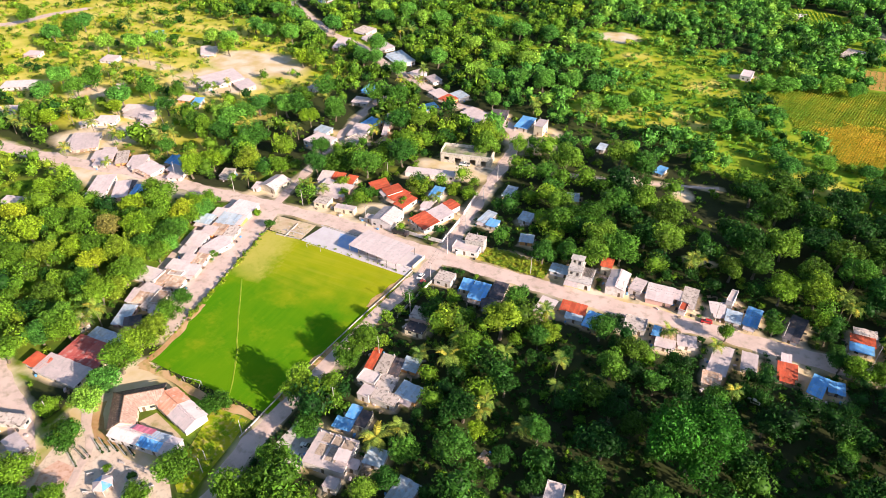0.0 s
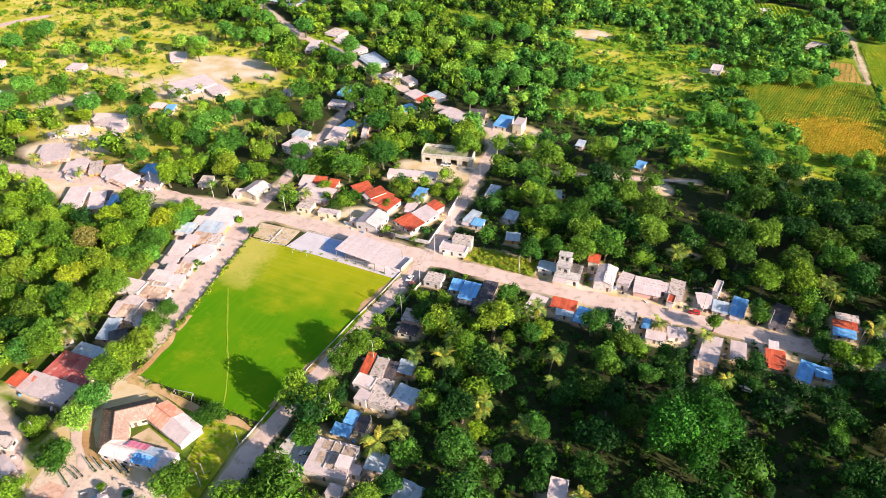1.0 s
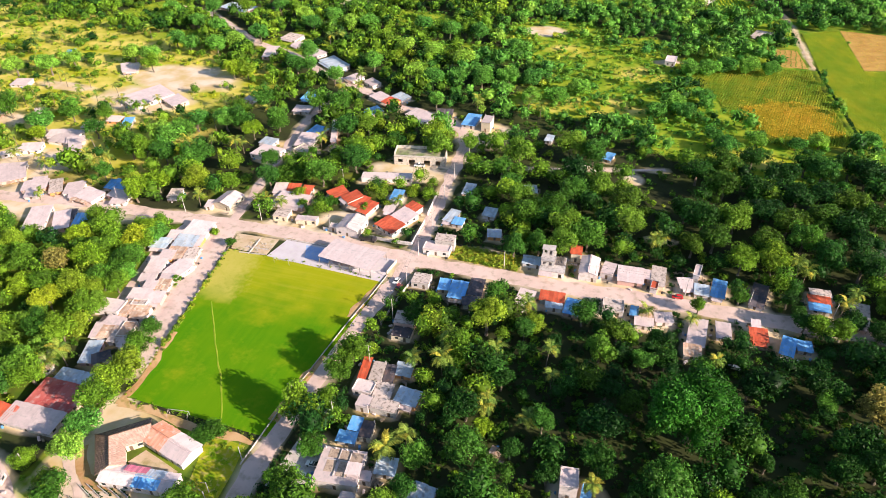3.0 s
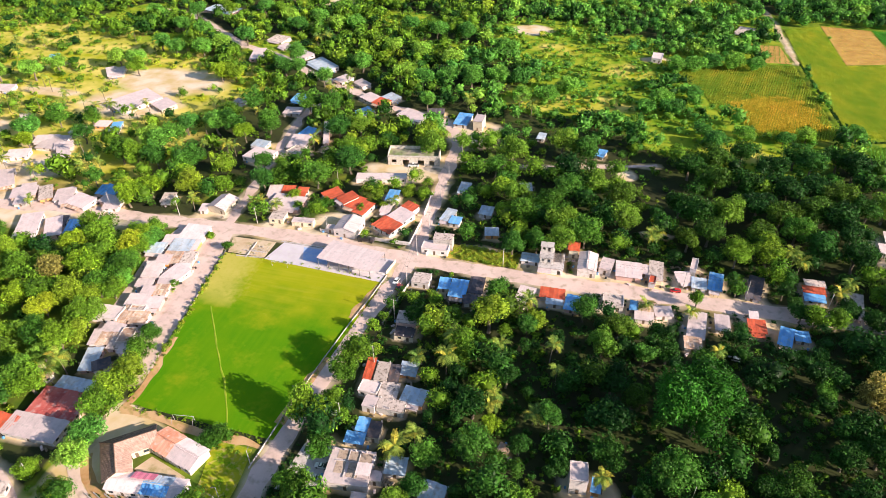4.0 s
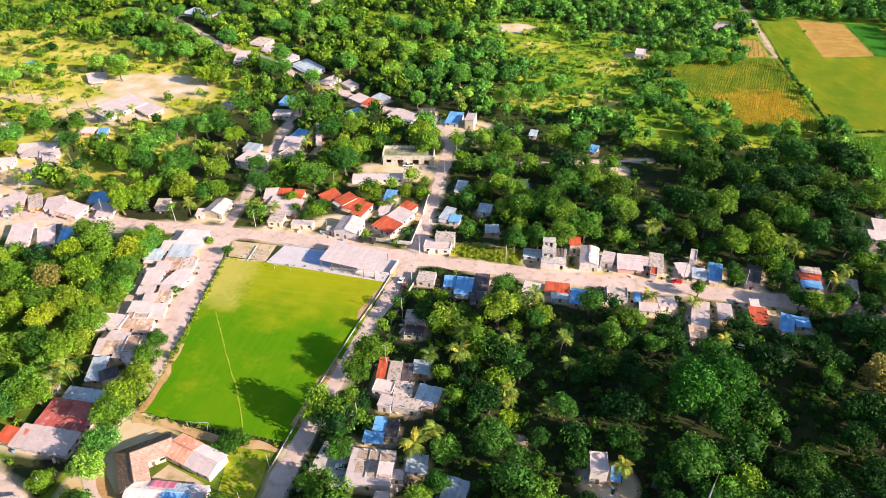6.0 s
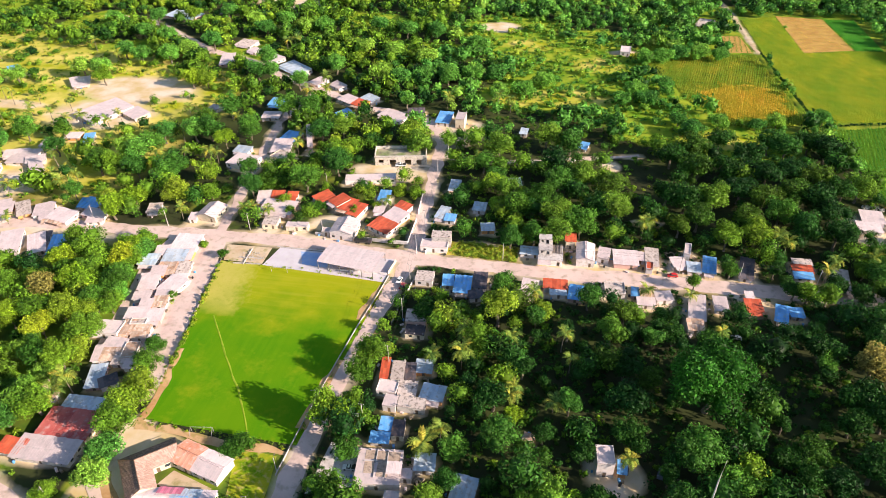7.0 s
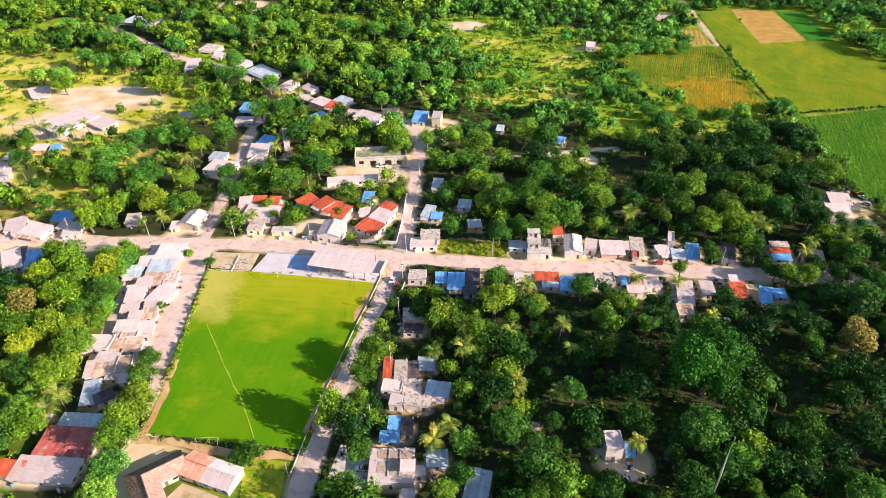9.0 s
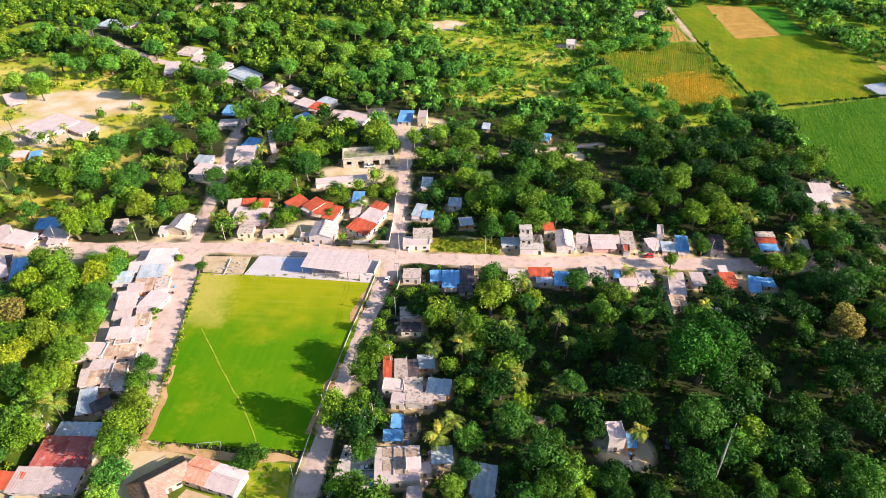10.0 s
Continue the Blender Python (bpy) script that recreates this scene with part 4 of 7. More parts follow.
def ground_material(m):
    n, l = m.node_tree.nodes, m.node_tree.links
    p = n["Principled BSDF"]
    c = p.inputs["Base Color"].links[0].from_socket
    geo = n.new("ShaderNodeNewGeometry")
    for name, one, two, scale in (("lush", (0.11, 0.24, 0.012), (0.34, 0.385, 0.033), 0.06), ("dry", (0.34, 0.36, 0.014), (0.70, 0.56, 0.15), 0.03), ("bare", (0.58, 0.42, 0.20), (0.74, 0.60, 0.48), 0.05)):
        at, t, t2 = n.new("ShaderNodeAttribute"), n.new("ShaderNodeTexNoise"), n.new("ShaderNodeTexNoise")
        at.attribute_name = name
        t.inputs["Scale"].default_value, t.inputs["Detail"].default_value = scale, 8
        t2.inputs["Scale"].default_value, t2.inputs["Detail"].default_value = scale * 1.6, 8
        l.new(geo.outputs["Position"], t.inputs["Vector"]), l.new(geo.outputs["Position"], t2.inputs["Vector"])
        a = n.new("ShaderNodeMath")
        a.operation = "ADD"
        l.new(at.outputs["Fac"], a.inputs[0]), l.new(t.outputs["Fac"], a.inputs[1])
        r = n.new("ShaderNodeMapRange")
        r.inputs["From Min"].default_value, r.inputs["From Max"].default_value = 0.72, 1.12
        l.new(a.outputs[0], r.inputs["Value"])
        colour, x = n.new("ShaderNodeMix"), n.new("ShaderNodeMix")
        colour.data_type = x.data_type = "RGBA"
        r2 = n.new("ShaderNodeMapRange")
        r2.inputs["From Min"].default_value, r2.inputs["From Max"].default_value = 0.35, 0.65
        l.new(t2.outputs["Fac"], r2.inputs["Value"])
        colour.inputs[6].default_value, colour.inputs[7].default_value = (*one, 1), (*two, 1)
        l.new(r2.outputs[0], colour.inputs[0]), l.new(r.outputs[0], x.inputs[0])
        l.new(c, x.inputs[6]), l.new(colour.outputs[2], x.inputs[7])
        c = x.outputs[2]
    l.new(c, p.inputs["Base Color"])


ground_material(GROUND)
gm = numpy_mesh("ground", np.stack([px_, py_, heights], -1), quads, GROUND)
dry = np.clip((-245 - px_) / 50, 0, 1) * np.clip((py_ - 205) / 30, 0, 1) * np.clip((430 - py_ - 0.25 * (px_ + 300)) / 60, 0, 1)
for cx, cy, rx, ry in ((-46, 392, 40, 13), (-78, 385, 24, 10), (-30, 458, 18, 16), (-84, 490, 24, 14), (42, 345, 26, 12)):
    dry = np.maximum(dry, 0.85 * np.clip(1.5 - 1.1 * np.hypot((px_ - cx) / rx, (py_ - cy) / ry), 0, 1))
for name, values in (("bare", bare), ("lush", lush), ("dry", dry * 0.9)):
    gm.attributes.new(name, "FLOAT", "POINT").data.foreach_set("value", values.astype(np.float32))
tagged(new("ground", gm), "flat village ground of dark soil, dry grass and bare earth", "ground", "", "structure")


# ---- crops ----
def crop(name, poly, z, soil, leaf, row, step, size, angle, label, ragged=False):
    """A field: its soil and the plants in rows; a ragged one thins out towards its edge."""
    if soil:
        flat(name, poly, z, soil, label, "crop field")
    cx, cy = np.mean([p[0] for p in poly]), np.mean([p[1] for p in poly])
    r = max(math.hypot(p[0] - cx, p[1] - cy) for p in poly)
    u, v = np.meshgrid(np.arange(-r, r, step), np.arange(-r, r, row), indexing="ij")
    u, v = u.ravel() + RNG.uniform(-step * 0.4, step * 0.4, u.size), v.ravel() + RNG.uniform(-row * 0.2, row * 0.2, v.size)
    c, s = math.cos(radians(angle)), math.sin(radians(angle))
    x, y = cx + u * c - v * s, cy + u * s + v * c
    keep = inside(x, y, poly)
    if ragged:
        span = max(p[0] for p in poly) - cx, max(p[1] for p in poly) - cy
        ring = np.hypot((x - cx) / span[0], (y - cy) / span[1]) + 0.22 * np.sin(x * 0.31 + 1.5 * np.sin(y * 0.17)) * np.sin(y * 0.27)
        keep &= RNG.random(x.size) < np.clip((1.0 - ring) * 2.6, 0, 0.9)
    x, y = x[keep], y[keep]
    k = len(x)
    verts, faces = [], []
    for q in range(3):
        a = RNG.uniform(0, math.tau, k)
        hgt, wid = size * RNG.uniform(0.6, 1.2, k), size * RNG.uniform(0.35, 0.6, k)
        ca, sa = np.cos(a), np.sin(a)
        lean = size * RNG.uniform(0.2, 0.7, k)
        base = np.stack([x, y, np.full(k, z)], -1)
        quad = np.stack([base + np.stack([-sa * wid, ca * wid, 0 * a], -1) * 0.5, base + np.stack([ca * lean * 0.6 + sa * wid, sa * lean * 0.6 - ca * wid, hgt * 0.7], -1), base + np.stack([ca * lean, sa * lean, hgt], -1), base + np.stack([ca * lean * 0.6 - sa * wid, sa * lean * 0.6 + ca * wid, hgt * 0.7], -1)], 1)
        verts.append(quad.reshape(-1, 3))
    verts = np.concatenate(verts)
    faces = np.arange(len(verts)).reshape(-1, 4)
    patch = np.sin(x * 0.13 + 1.9 * np.sin(y * 0.06)) * np.sin(y * 0.10 + 1.7 * np.sin(x * 0.07)) + 0.5 * np.sin(x * 0.41 + y * 0.23) * np.sin(y * 0.37 - x * 0.11) + 0.6 * np.sin(u[keep] * 0.05 + 1.3 * np.sin(v[keep] * 0.4)) * np.sin(v[keep] * 0.55)
    tint = np.repeat(np.tile(np.clip(0.42 + 0.36 * patch + RNG.uniform(-0.09, 0.09, k), 0.02, 0.97), 3), 4)
    tagged(new(name + "_plants", numpy_mesh(name + "_plants", verts, faces, leaf, tint)), "rows of " + label, "crop", "", "stuff")


SOIL = surface("field_soil", (0.10, 0.20, 0.014), (0.36, 0.33, 0.03), rough=1, grain=0.5, patch=0.09, own=0, dirt=(0.06, 0.12, 0.012))
GREENSOIL = surface("weedy_soil", (0.07, 0.18, 0.012), (0.11, 0.22, 0.015), rough=1, grain=0.8, patch=0.05, own=0)
OCHRE = surface("ochre_soil", (0.40, 0.20, 0.06), (0.54, 0.33, 0.10), rough=1, grain=0.7, patch=0.12, own=0, dirt=(0.24, 0.22, 0.05))
crop("mixed_corn_field", CROPS["mixed_corn_field"], 0.05, SOIL, MIXED, 1.5, 0.75, 0.8, 78, "half-dry green and ochre corn")
crop("dry_corn_patch", ((34, 428), (50, 436), (88, 432), (92, 392), (84, 378), (56, 372), (38, 390)), 0.09, None, STRAW, 1.3, 0.4, 0.95, 78, "dry ochre corn stalks", True)
crop("dry_furrow_field", CROPS["dry_furrow_field"], 0.05, OCHRE, CROP, 3.6, 1.6, 0.7, 85, "ochre furrows with sparse seedlings")
crop("green_strip_field", CROPS["green_strip_field"], 0.06, surface("strip_soil", (0.20, 0.34, 0.02), (0.40, 0.42, 0.03), rough=1, grain=0.5, patch=0.09, own=0), CORN, 2.0, 0.6, 0.8, 108, "yellow-green corn")
crop("dry_strip_field", CROPS["dry_strip_field"], 0.10, OCHRE, STRAW, 2.6, 2.0, 0.5, 100, "harvested ochre stubble")
crop("young_green_field", CROPS["young_green_field"], 0.11, surface("moist_green_soil", (0.03, 0.20, 0.015), (0.06, 0.26, 0.02), rough=1, grain=0.8, patch=0.05, own=0), CROP, 2.2, 1.2, 0.7, 100, "young bright green corn")
crop("far_green_field", CROPS["far_green_field"], 0.05, GREENSOIL, CROP, 1.9, 1.2, 0.8, 80, "dense even green corn")
crop("far_corn_plot", CROPS["far_corn_plot"], 0.06, GREENSOIL, CORN, 3.4, 1.3, 1.0, 100, "small plot of green corn in wide rows")
crop("brown_plot", CROPS["brown_plot"], 0.07, OCHRE, STRAW, 3.0, 3.0, 0.4, 100, "bare brown ploughed soil")

# ---- plants ----
ICO_V, ICO_F = None, None


def icosphere():
    bm = bmesh.new()
    bmesh.ops.create_icosphere(bm, subdivisions=1, radius=1)
    v = np.array([p.co[:] for p in bm.verts])
    f = np.array([[p.index for p in q.verts] for q in bm.faces])
    bm.free()
    return v, f


ICO_V, ICO_F = icosphere()


def crown_arrays(rng, lobes, leaves, size, spread=(1, 1, 0.75), core=0.6, cores=26):
    """Corners and triangles of a crown about 1 in radius: leaf clumps on uneven lobes round a leafy core."""
    verts, tris, tone, at = [], [], [], 0
    cen, rad = [], []
    for i in range(lobes):
        d = rng.normal(size=3)
        d /= np.linalg.norm(d)
        d[2] = d[2] * 0.8 + 0.12
        r = rng.uniform(0.18, 0.42) if lobes > 6 else rng.uniform(0.22, 0.5) if lobes > 2 else rng.uniform(0.6, 0.8)
        cen.append(d * rng.uniform(*((0.42, 0.82) if lobes > 6 else (0.3, 0.72))) * np.array(spread)), rad.append(r)
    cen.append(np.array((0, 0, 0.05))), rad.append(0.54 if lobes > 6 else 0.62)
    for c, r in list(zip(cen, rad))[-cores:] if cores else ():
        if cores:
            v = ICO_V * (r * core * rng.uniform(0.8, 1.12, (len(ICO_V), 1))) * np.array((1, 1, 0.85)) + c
            # cores sit below the mean leaf tone, some inner shade in their colour
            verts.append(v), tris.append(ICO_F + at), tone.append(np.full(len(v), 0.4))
            at += len(v)
    leaves = int(leaves * (2.8 if lobes > 6 else 1.8))
    w = np.array(rad) ** 2
    pick = rng.choice(len(rad), leaves, p=w / w.sum())
    d = rng.normal(size=(leaves, 3))
    d[:, 2] = d[:, 2] * 0.95 + 0.18
    d /= np.linalg.norm(d, axis=1)[:, None]
    pos = np.array(cen)[pick] + d * (np.array(rad)[pick] * rng.uniform(0.82, 1.18, leaves))[:, None]
    nrm = d + rng.normal(scale=0.75, size=(leaves, 3)) + np.array((0, 0, 0.25))
    nrm /= np.linalg.norm(nrm, axis=1)[:, None]
    a = np.cross(nrm, rng.normal(size=(leaves, 3)))
    a /= np.linalg.norm(a, axis=1)[:, None]
    b = np.cross(nrm, a)
    s = size * rng.uniform(0.6, 1.4, leaves)[:, None]
    tip = -nrm * s * rng.uniform(0.1, 0.6, (leaves, 1))
    flake = np.stack([pos - a * s + tip, pos + b * s * 0.62, pos + a * s * 0.9 + tip * 0.5 - b * s * 0.3], 1).reshape(-1, 3)
    verts.append(flake)
    tris.append(np.arange(leaves)[:, None] * 3 + at + np.array((0, 1, 2)))
    # each clump of leaves has a green of its own
    tone.append(np.repeat(np.clip(rng.uniform(0.25, 1.0, len(rad))[pick] + rng.uniform(-0.1, 0.1, leaves), 0.1, 1.0), 3))
    out = np.concatenate(verts)
    return out / np.percentile(np.hypot(out[:, 0], out[:, 1]), 94), np.concatenate(tris), np.concatenate(tone)


def trunk_mesh(rng, limbs=4):
    """A tapered trunk, 1 high to the middle of the crown, that forks into limbs."""
    bm = bmesh.new()
    k = rng.uniform(-0.05, 0.05, 4)
    tube(bm, [(0, 0, -0.02), (k[0], k[1], 0.3), (k[2], k[3], 0.62)], [0.055, 0.042, 0.034], 7)
    for i in range(limbs):
        t = i * math.tau / limbs + rng.uniform(-0.5, 0.5)
        e = rng.uniform(0.25, 0.42)
        tube(bm, [(k[2], k[3], 0.55), (k[2] + 0.5 * e * math.cos(t), k[3] + 0.5 * e * math.sin(t), 0.8), (k[2] + e * math.cos(t), k[3] + e * math.sin(t), 1.05)], [0.03, 0.02, 0.008], 5)
    me = bpy.data.meshes.new("trunk")
    bm.to_mesh(me)
    bm.free()
    me.materials.append(BARK)
    return me


KINDS = []
for i in range(8):
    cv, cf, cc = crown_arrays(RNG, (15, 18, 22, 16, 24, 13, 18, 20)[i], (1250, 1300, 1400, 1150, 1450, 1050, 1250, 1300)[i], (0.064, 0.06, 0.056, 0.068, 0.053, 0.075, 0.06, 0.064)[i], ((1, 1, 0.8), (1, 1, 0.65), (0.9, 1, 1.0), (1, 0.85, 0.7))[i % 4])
    KINDS.append((numpy_mesh("crown", cv, cf, LEAF if i % 2 == 0 else SHADED_LEAF, np.zeros(len(cv)), cc), trunk_mesh(RNG)))
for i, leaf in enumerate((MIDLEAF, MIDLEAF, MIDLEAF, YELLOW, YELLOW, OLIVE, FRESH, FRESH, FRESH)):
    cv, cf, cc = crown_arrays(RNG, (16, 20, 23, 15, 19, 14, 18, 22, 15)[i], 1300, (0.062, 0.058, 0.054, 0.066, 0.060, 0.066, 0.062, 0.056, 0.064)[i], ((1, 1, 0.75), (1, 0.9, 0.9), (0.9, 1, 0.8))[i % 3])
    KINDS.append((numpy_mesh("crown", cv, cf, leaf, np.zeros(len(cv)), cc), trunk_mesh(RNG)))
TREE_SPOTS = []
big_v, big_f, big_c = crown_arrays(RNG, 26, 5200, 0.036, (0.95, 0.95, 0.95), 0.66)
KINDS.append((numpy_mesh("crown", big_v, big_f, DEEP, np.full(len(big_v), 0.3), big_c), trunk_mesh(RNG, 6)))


SORTS = {"L": (0, 2, 4, 6), "D": (1, 3, 5, 7), "M": (8, 9, 10), "Y": (11, 12), "B": (13,), "F": (14, 15, 16)}


def tree(x, y, height, radius, kind=None, label="", group="village trees"):
    """A broadleaf tree: forked trunk and a crown of lobed leaf clumps."""
    TREE_SPOTS.append((x, y, radius))
    i = PICK.choice(SORTS[kind]) if kind in SORTS else kind
    crown, trunk = KINDS[i]
    words = {"L": "round-crowned light green broadleaf tree", "D": "spreading dark green broadleaf tree", "M": "full-crowned mid-green leafy tree", "Y": "bright yellow-green broadleaf tree", "B": "olive-brown half-dry broadleaf tree", "F": "fresh green round-crowned broadleaf tree"}[next((q for q, w in SORTS.items() if i in w), "D")]
    base = thing("tree", pose(x, y, 0, 0, 0, PICK.uniform(0, 360)), label or words, "tree", group)
    rise = max(height - radius * 0.8, height * 0.45)
    t = new("trunk", trunk)
    t.parent, t.scale = base, (height * 0.9, height * 0.9, rise)
    c = new("crown", crown)
    c.parent, c.location, c.scale = base, (0, 0, rise), (radius, radius, max(height - rise, 1.0) * 1.15)
    return base


def frond_mesh(rng):
    """One palm frond: an arching midrib with drooping leaflets on both sides, 1 long."""
    bm = bmesh.new()
    n = 14
    spine = [Vector((k / n * (1 - 0.12 * (k / n)), 0, 0.30 * math.sin(k / n * 2.2) - 0.28 * (k / n) ** 2.2)) for k in range(n + 1)]
    for a, b in zip(spine, spine[1:]):
        s = 0.02
        v = [bm.verts.new(p) for p in (a + Vector((0, -s, 0)), b + Vector((0, -s, 0)), b + Vector((0, s, 0)), a + Vector((0, s, 0)))]
        bm.faces.new(v)
    for k in range(1, n + 1):
        p = spine[k]
        size = 0.19 * math.sin(min(1, (k + 1.5) / n) * 2.75) + 0.05
        for sgn in (-1, 1):
            e = p + Vector((0.10, sgn * size, -0.30 * size + rng.uniform(-0.03, 0.03)))
            v = [bm.verts.new(q) for q in (p + Vector((-0.026, 0, 0)), p + Vector((0.026, 0, 0)), e + Vector((0.035, 0, 0)), e)]
            bm.faces.new(v if sgn < 0 else list(reversed(v)))
    me = bpy.data.meshes.new("frond")
    bm.to_mesh(me)
    bm.free()
    me.materials.append(PALM)
    return me


FRONDS = [frond_mesh(random.Random(i)) for i in range(3)]


def palm_trunk(bend):
    bm = bmesh.new()
    n = 7
    tube(bm, [(bend * (k / n) ** 2, 0, k / n) for k in range(n + 1)], [0.030 - 0.012 * k / n + (0.014 if k == 0 else 0) for k in range(n + 1)], 7)
    me = bpy.data.meshes.new("trunk")
    bm.to_mesh(me)
    bm.free()
    me.materials.append(BARK)
    return me


PALM_TRUNKS = [palm_trunk(b) for b in (0.04, 0.10, 0.16)]


def palm(x, y, height, reach):
    TREE_SPOTS.append((x, y, reach * 0.8))
    base = thing("coconut_palm", pose(x, y, 0, 0, 0, PICK.uniform(0, 360)), "coconut palm with arching yellow-green fronds", "palm tree", "palms")
    i = PICK.randrange(3)
    t = new("trunk", PALM_TRUNKS[i])
    t.parent, t.scale = base, (height * 0.8, height * 0.8, height)
    top = Vector(((0.04, 0.10, 0.16)[i] * height * 0.8, 0, height * 0.99))
    n = PICK.randrange(15, 20)
    for k in range(n):
        f = new("frond", FRONDS[k % 3])
        f.parent = base
        f.matrix_basis = Matrix.Translation(top) @ pose(0, 0, 0, 0, PICK.uniform(-48, 30) if k % 3 else PICK.uniform(10, 45), k * 360 / n * 2.4 + PICK.uniform(-9, 9)) @ Matrix.Scale(reach * PICK.uniform(0.85, 1.1), 4)
    return base


tree(-109.7, 109.3, 14, 6.4, "L")
tree(-99.8, 98.5, 9, 4.6, "L")
tree(-103.6, 137.5, 13, 6.5, 4)
tree(-104.7, 129.8, 10, 5, 6)
tree(-103.4, 116.5, 8, 4.6, "L")
tree(-100.5, 83.0, 10, 5.4, "L")
tree(-62.3, 166.7, 17, 6.5, 6)
tree(-90.4, 166.5, 8, 6, 3)
tree(-67.9, 147.7, 10, 5.5, 0)
tree(-133.6, 95.6, 4.5, 4, 2)
tree(-187.8, 187.8, 4.5, 2.5, 4)
tree(-200.5, 193.4, 3.5, 2.2, 6)
tree(-46.4, 173.5, 8, 4.5, 4)
tree(-231.3, 224.9, 13, 6.5, 2)
tree(-249.8, 217.7, 13, 6.4, "Y")
tree(-260.0, 213.5, 12, 5.6, "L")
tree(-216.9, 232.5, 9, 5, 0)
tree(-256.4, 182.0, 10, 6, 2)
tree(-241.9, 160.6, 11, 5.6, "L")
tree(-252.7, 153.0, 10, 6, 6)
tree(-223.4, 181.6, 8, 5, "F")
tree(-132.5, 310.7, 12, 9, 2)
tree(-262.9, 310.1, 12, 8, 4)
tree(-191.0, 248.6, 10, 8, 6)
tree(-184.8, 130.1, 6, 4, 0)
tree(-182.4, 120.1, 7, 5, 2)
tree(-177.0, 108.0, 12, 6.2, "L")
tree(-175.6, 99.5, 12, 6.2, "L")
tree(-174.6, 91.0, 12.5, 6.0, "L")
tree(-172.6, 82.6, 11, 5.6, "F")
tree(-171.4, 74.4, 10, 5.4, "F")
tree(-168.8, 63.5, 7, 4.2, 6)
tree(-164.6, 60.9, 9, 5.2, "L")
tree(-167.6, 46.2, 8, 6, 2)
tree(-125.7, 68.8, 10, 5.8, "L")
tree(-104.4, 71.7, 10, 7.2, 6)
tree(-98.9, 80.4, 8, 5.5, 0)
tree(-182.3, 67.7, 5, 4, 2)
tree(-135.9, 92.4, 4.5, 4, 4)
tree(-165.0, 230.9, 4.5, 4, 6)
tree(-160.2, 233.8, 4, 3.5, 0)
tree(-172.2, 227.0, 4, 3, 2)
tree(-179.1, 235.0, 6, 4, 4)
tree(-141.7, 232.6, 4, 3, 6)
tree(-125.0, 254.7, 5, 4, 0)
tree(-116.1, 253.6, 5, 4, 2)
tree(-132.1, 239.8, 4, 3, 4)
tree(-139.7, 299.8, 4, 3, 6)
tree(-195.5, 159.0, 3, 2, 0)
tree(-179.6, 112.8, 7, 3.6, 2)
tree(-177.4, 94.8, 7, 3.6, 4)
tree(-179.2, 104.0, 7, 3.4, 6)
tree(-162.9, 40.2, 7, 5, 0)
tree(-151.1, 46.1, 6, 4, 2)
tree(-130.4, 57.6, 6, 4, 4)
tree(50.3, 204.3, 9, 4.5, 3)
tree(55.0, 202.4, 10, 5, 0)
tree(67.4, 209.5, 10, 5, 5)
tree(62.5, 202.9, 9, 4.5, 2)
tree(75.5, 206.2, 9, 4.5, 7)
tree(84.2, 212.3, 8, 4, 4)
tree(87.0, 204.7, 11, 5.5, 1)
tree(98.0, 214.9, 8, 4, 6)
tree(100.8, 208.0, 9, 5, 3)
tree(28.0, 214.0, 8, 3.6, 0)
tree(45.6, 216.9, 9, 3.6, 5)
tree(12.8, 203.2, 7, 3, 2)
tree(48.8, 211.4, 6, 3, 7)
tree(81.0, 222.8, 10, 5, 4)
tree(92.4, 221.5, 9, 4.5, 1)
tree(89.2, 232.1, 10, 5, 6)
palm(-202.2, 104.9, 9, 5)
palm(-202.6, 99.1, 8, 5)
palm(-71.7, 142.2, 10, 5)
palm(-82.5, 141.4, 7, 4)
palm(-50.4, 182.0, 7, 4.5)
palm(-75.8, 102.9, 8, 5.5)
palm(-72.1, 108.6, 7, 4.5)
palm(-52.5, 127.8, 8, 4)
palm(50.7, 236.3, 10, 4.5)
palm(64.9, 217.5, 8, 4)
palm(-4.1, 239.6, 9, 4)
palm(-189.9, 221.9, 5, 4.5)
palm(-193.6, 220.7, 5, 4)
palm(-181.8, 222.4, 5, 4)
palm(-195.6, 299.8, 8, 4.5)
palm(-192.9, 286.4, 8, 4.5)
palm(-232.3, 268.0, 8, 4)
palm(-261.7, 449.9, 10, 5)
palm(-267.4, 447.2, 9, 5)
palm(-300.5, 226.7, 7, 4.5)
palm(-293.7, 232.4, 7, 4)
palm(-128.1, 241.1, 5, 4)
palm(-264.7, 288.5, 8, 4)
palm(-122.6, 363.0, 8, 5)
palm(-92.4, 292.8, 5, 4)
palm(-214.2, 357.7, 9, 5)
palm(9.9, 193.8, 5, 4)
palm(-38.5, 128.9, 6, 4.5)
palm(-55.2, 155.2, 7, 4.5)
palm(-6.1, 194.5, 5, 4)
palm(-334.5, 192.4, 7, 4.5)
palm(-306.7, 229.5, 8, 5)
palm(-302.1, 236.0, 7, 4.5)
palm(-525.4, 368.7, 8, 5)
palm(-492.4, 375.9, 8, 5)
palm(-487.4, 396.0, 8, 5)
palm(-398.3, 210.0, 7, 5)
palm(-408.4, 209.5, 7, 5)
palm(-303.8, 193.1, 5, 3.5)
palm(53.6, 235.7, 8, 4.5)
tree(10.5, 139.0, 26, 12.5, 17, "huge fine-leaved tree towering over the grove")
tree(-63.1, 183.2, 11.9, 5.3, "M")
tree(-62.7, 170.1, 13.2, 6.0, "D")
tree(-48.0, 168.3, 9.9, 4.0, "M")
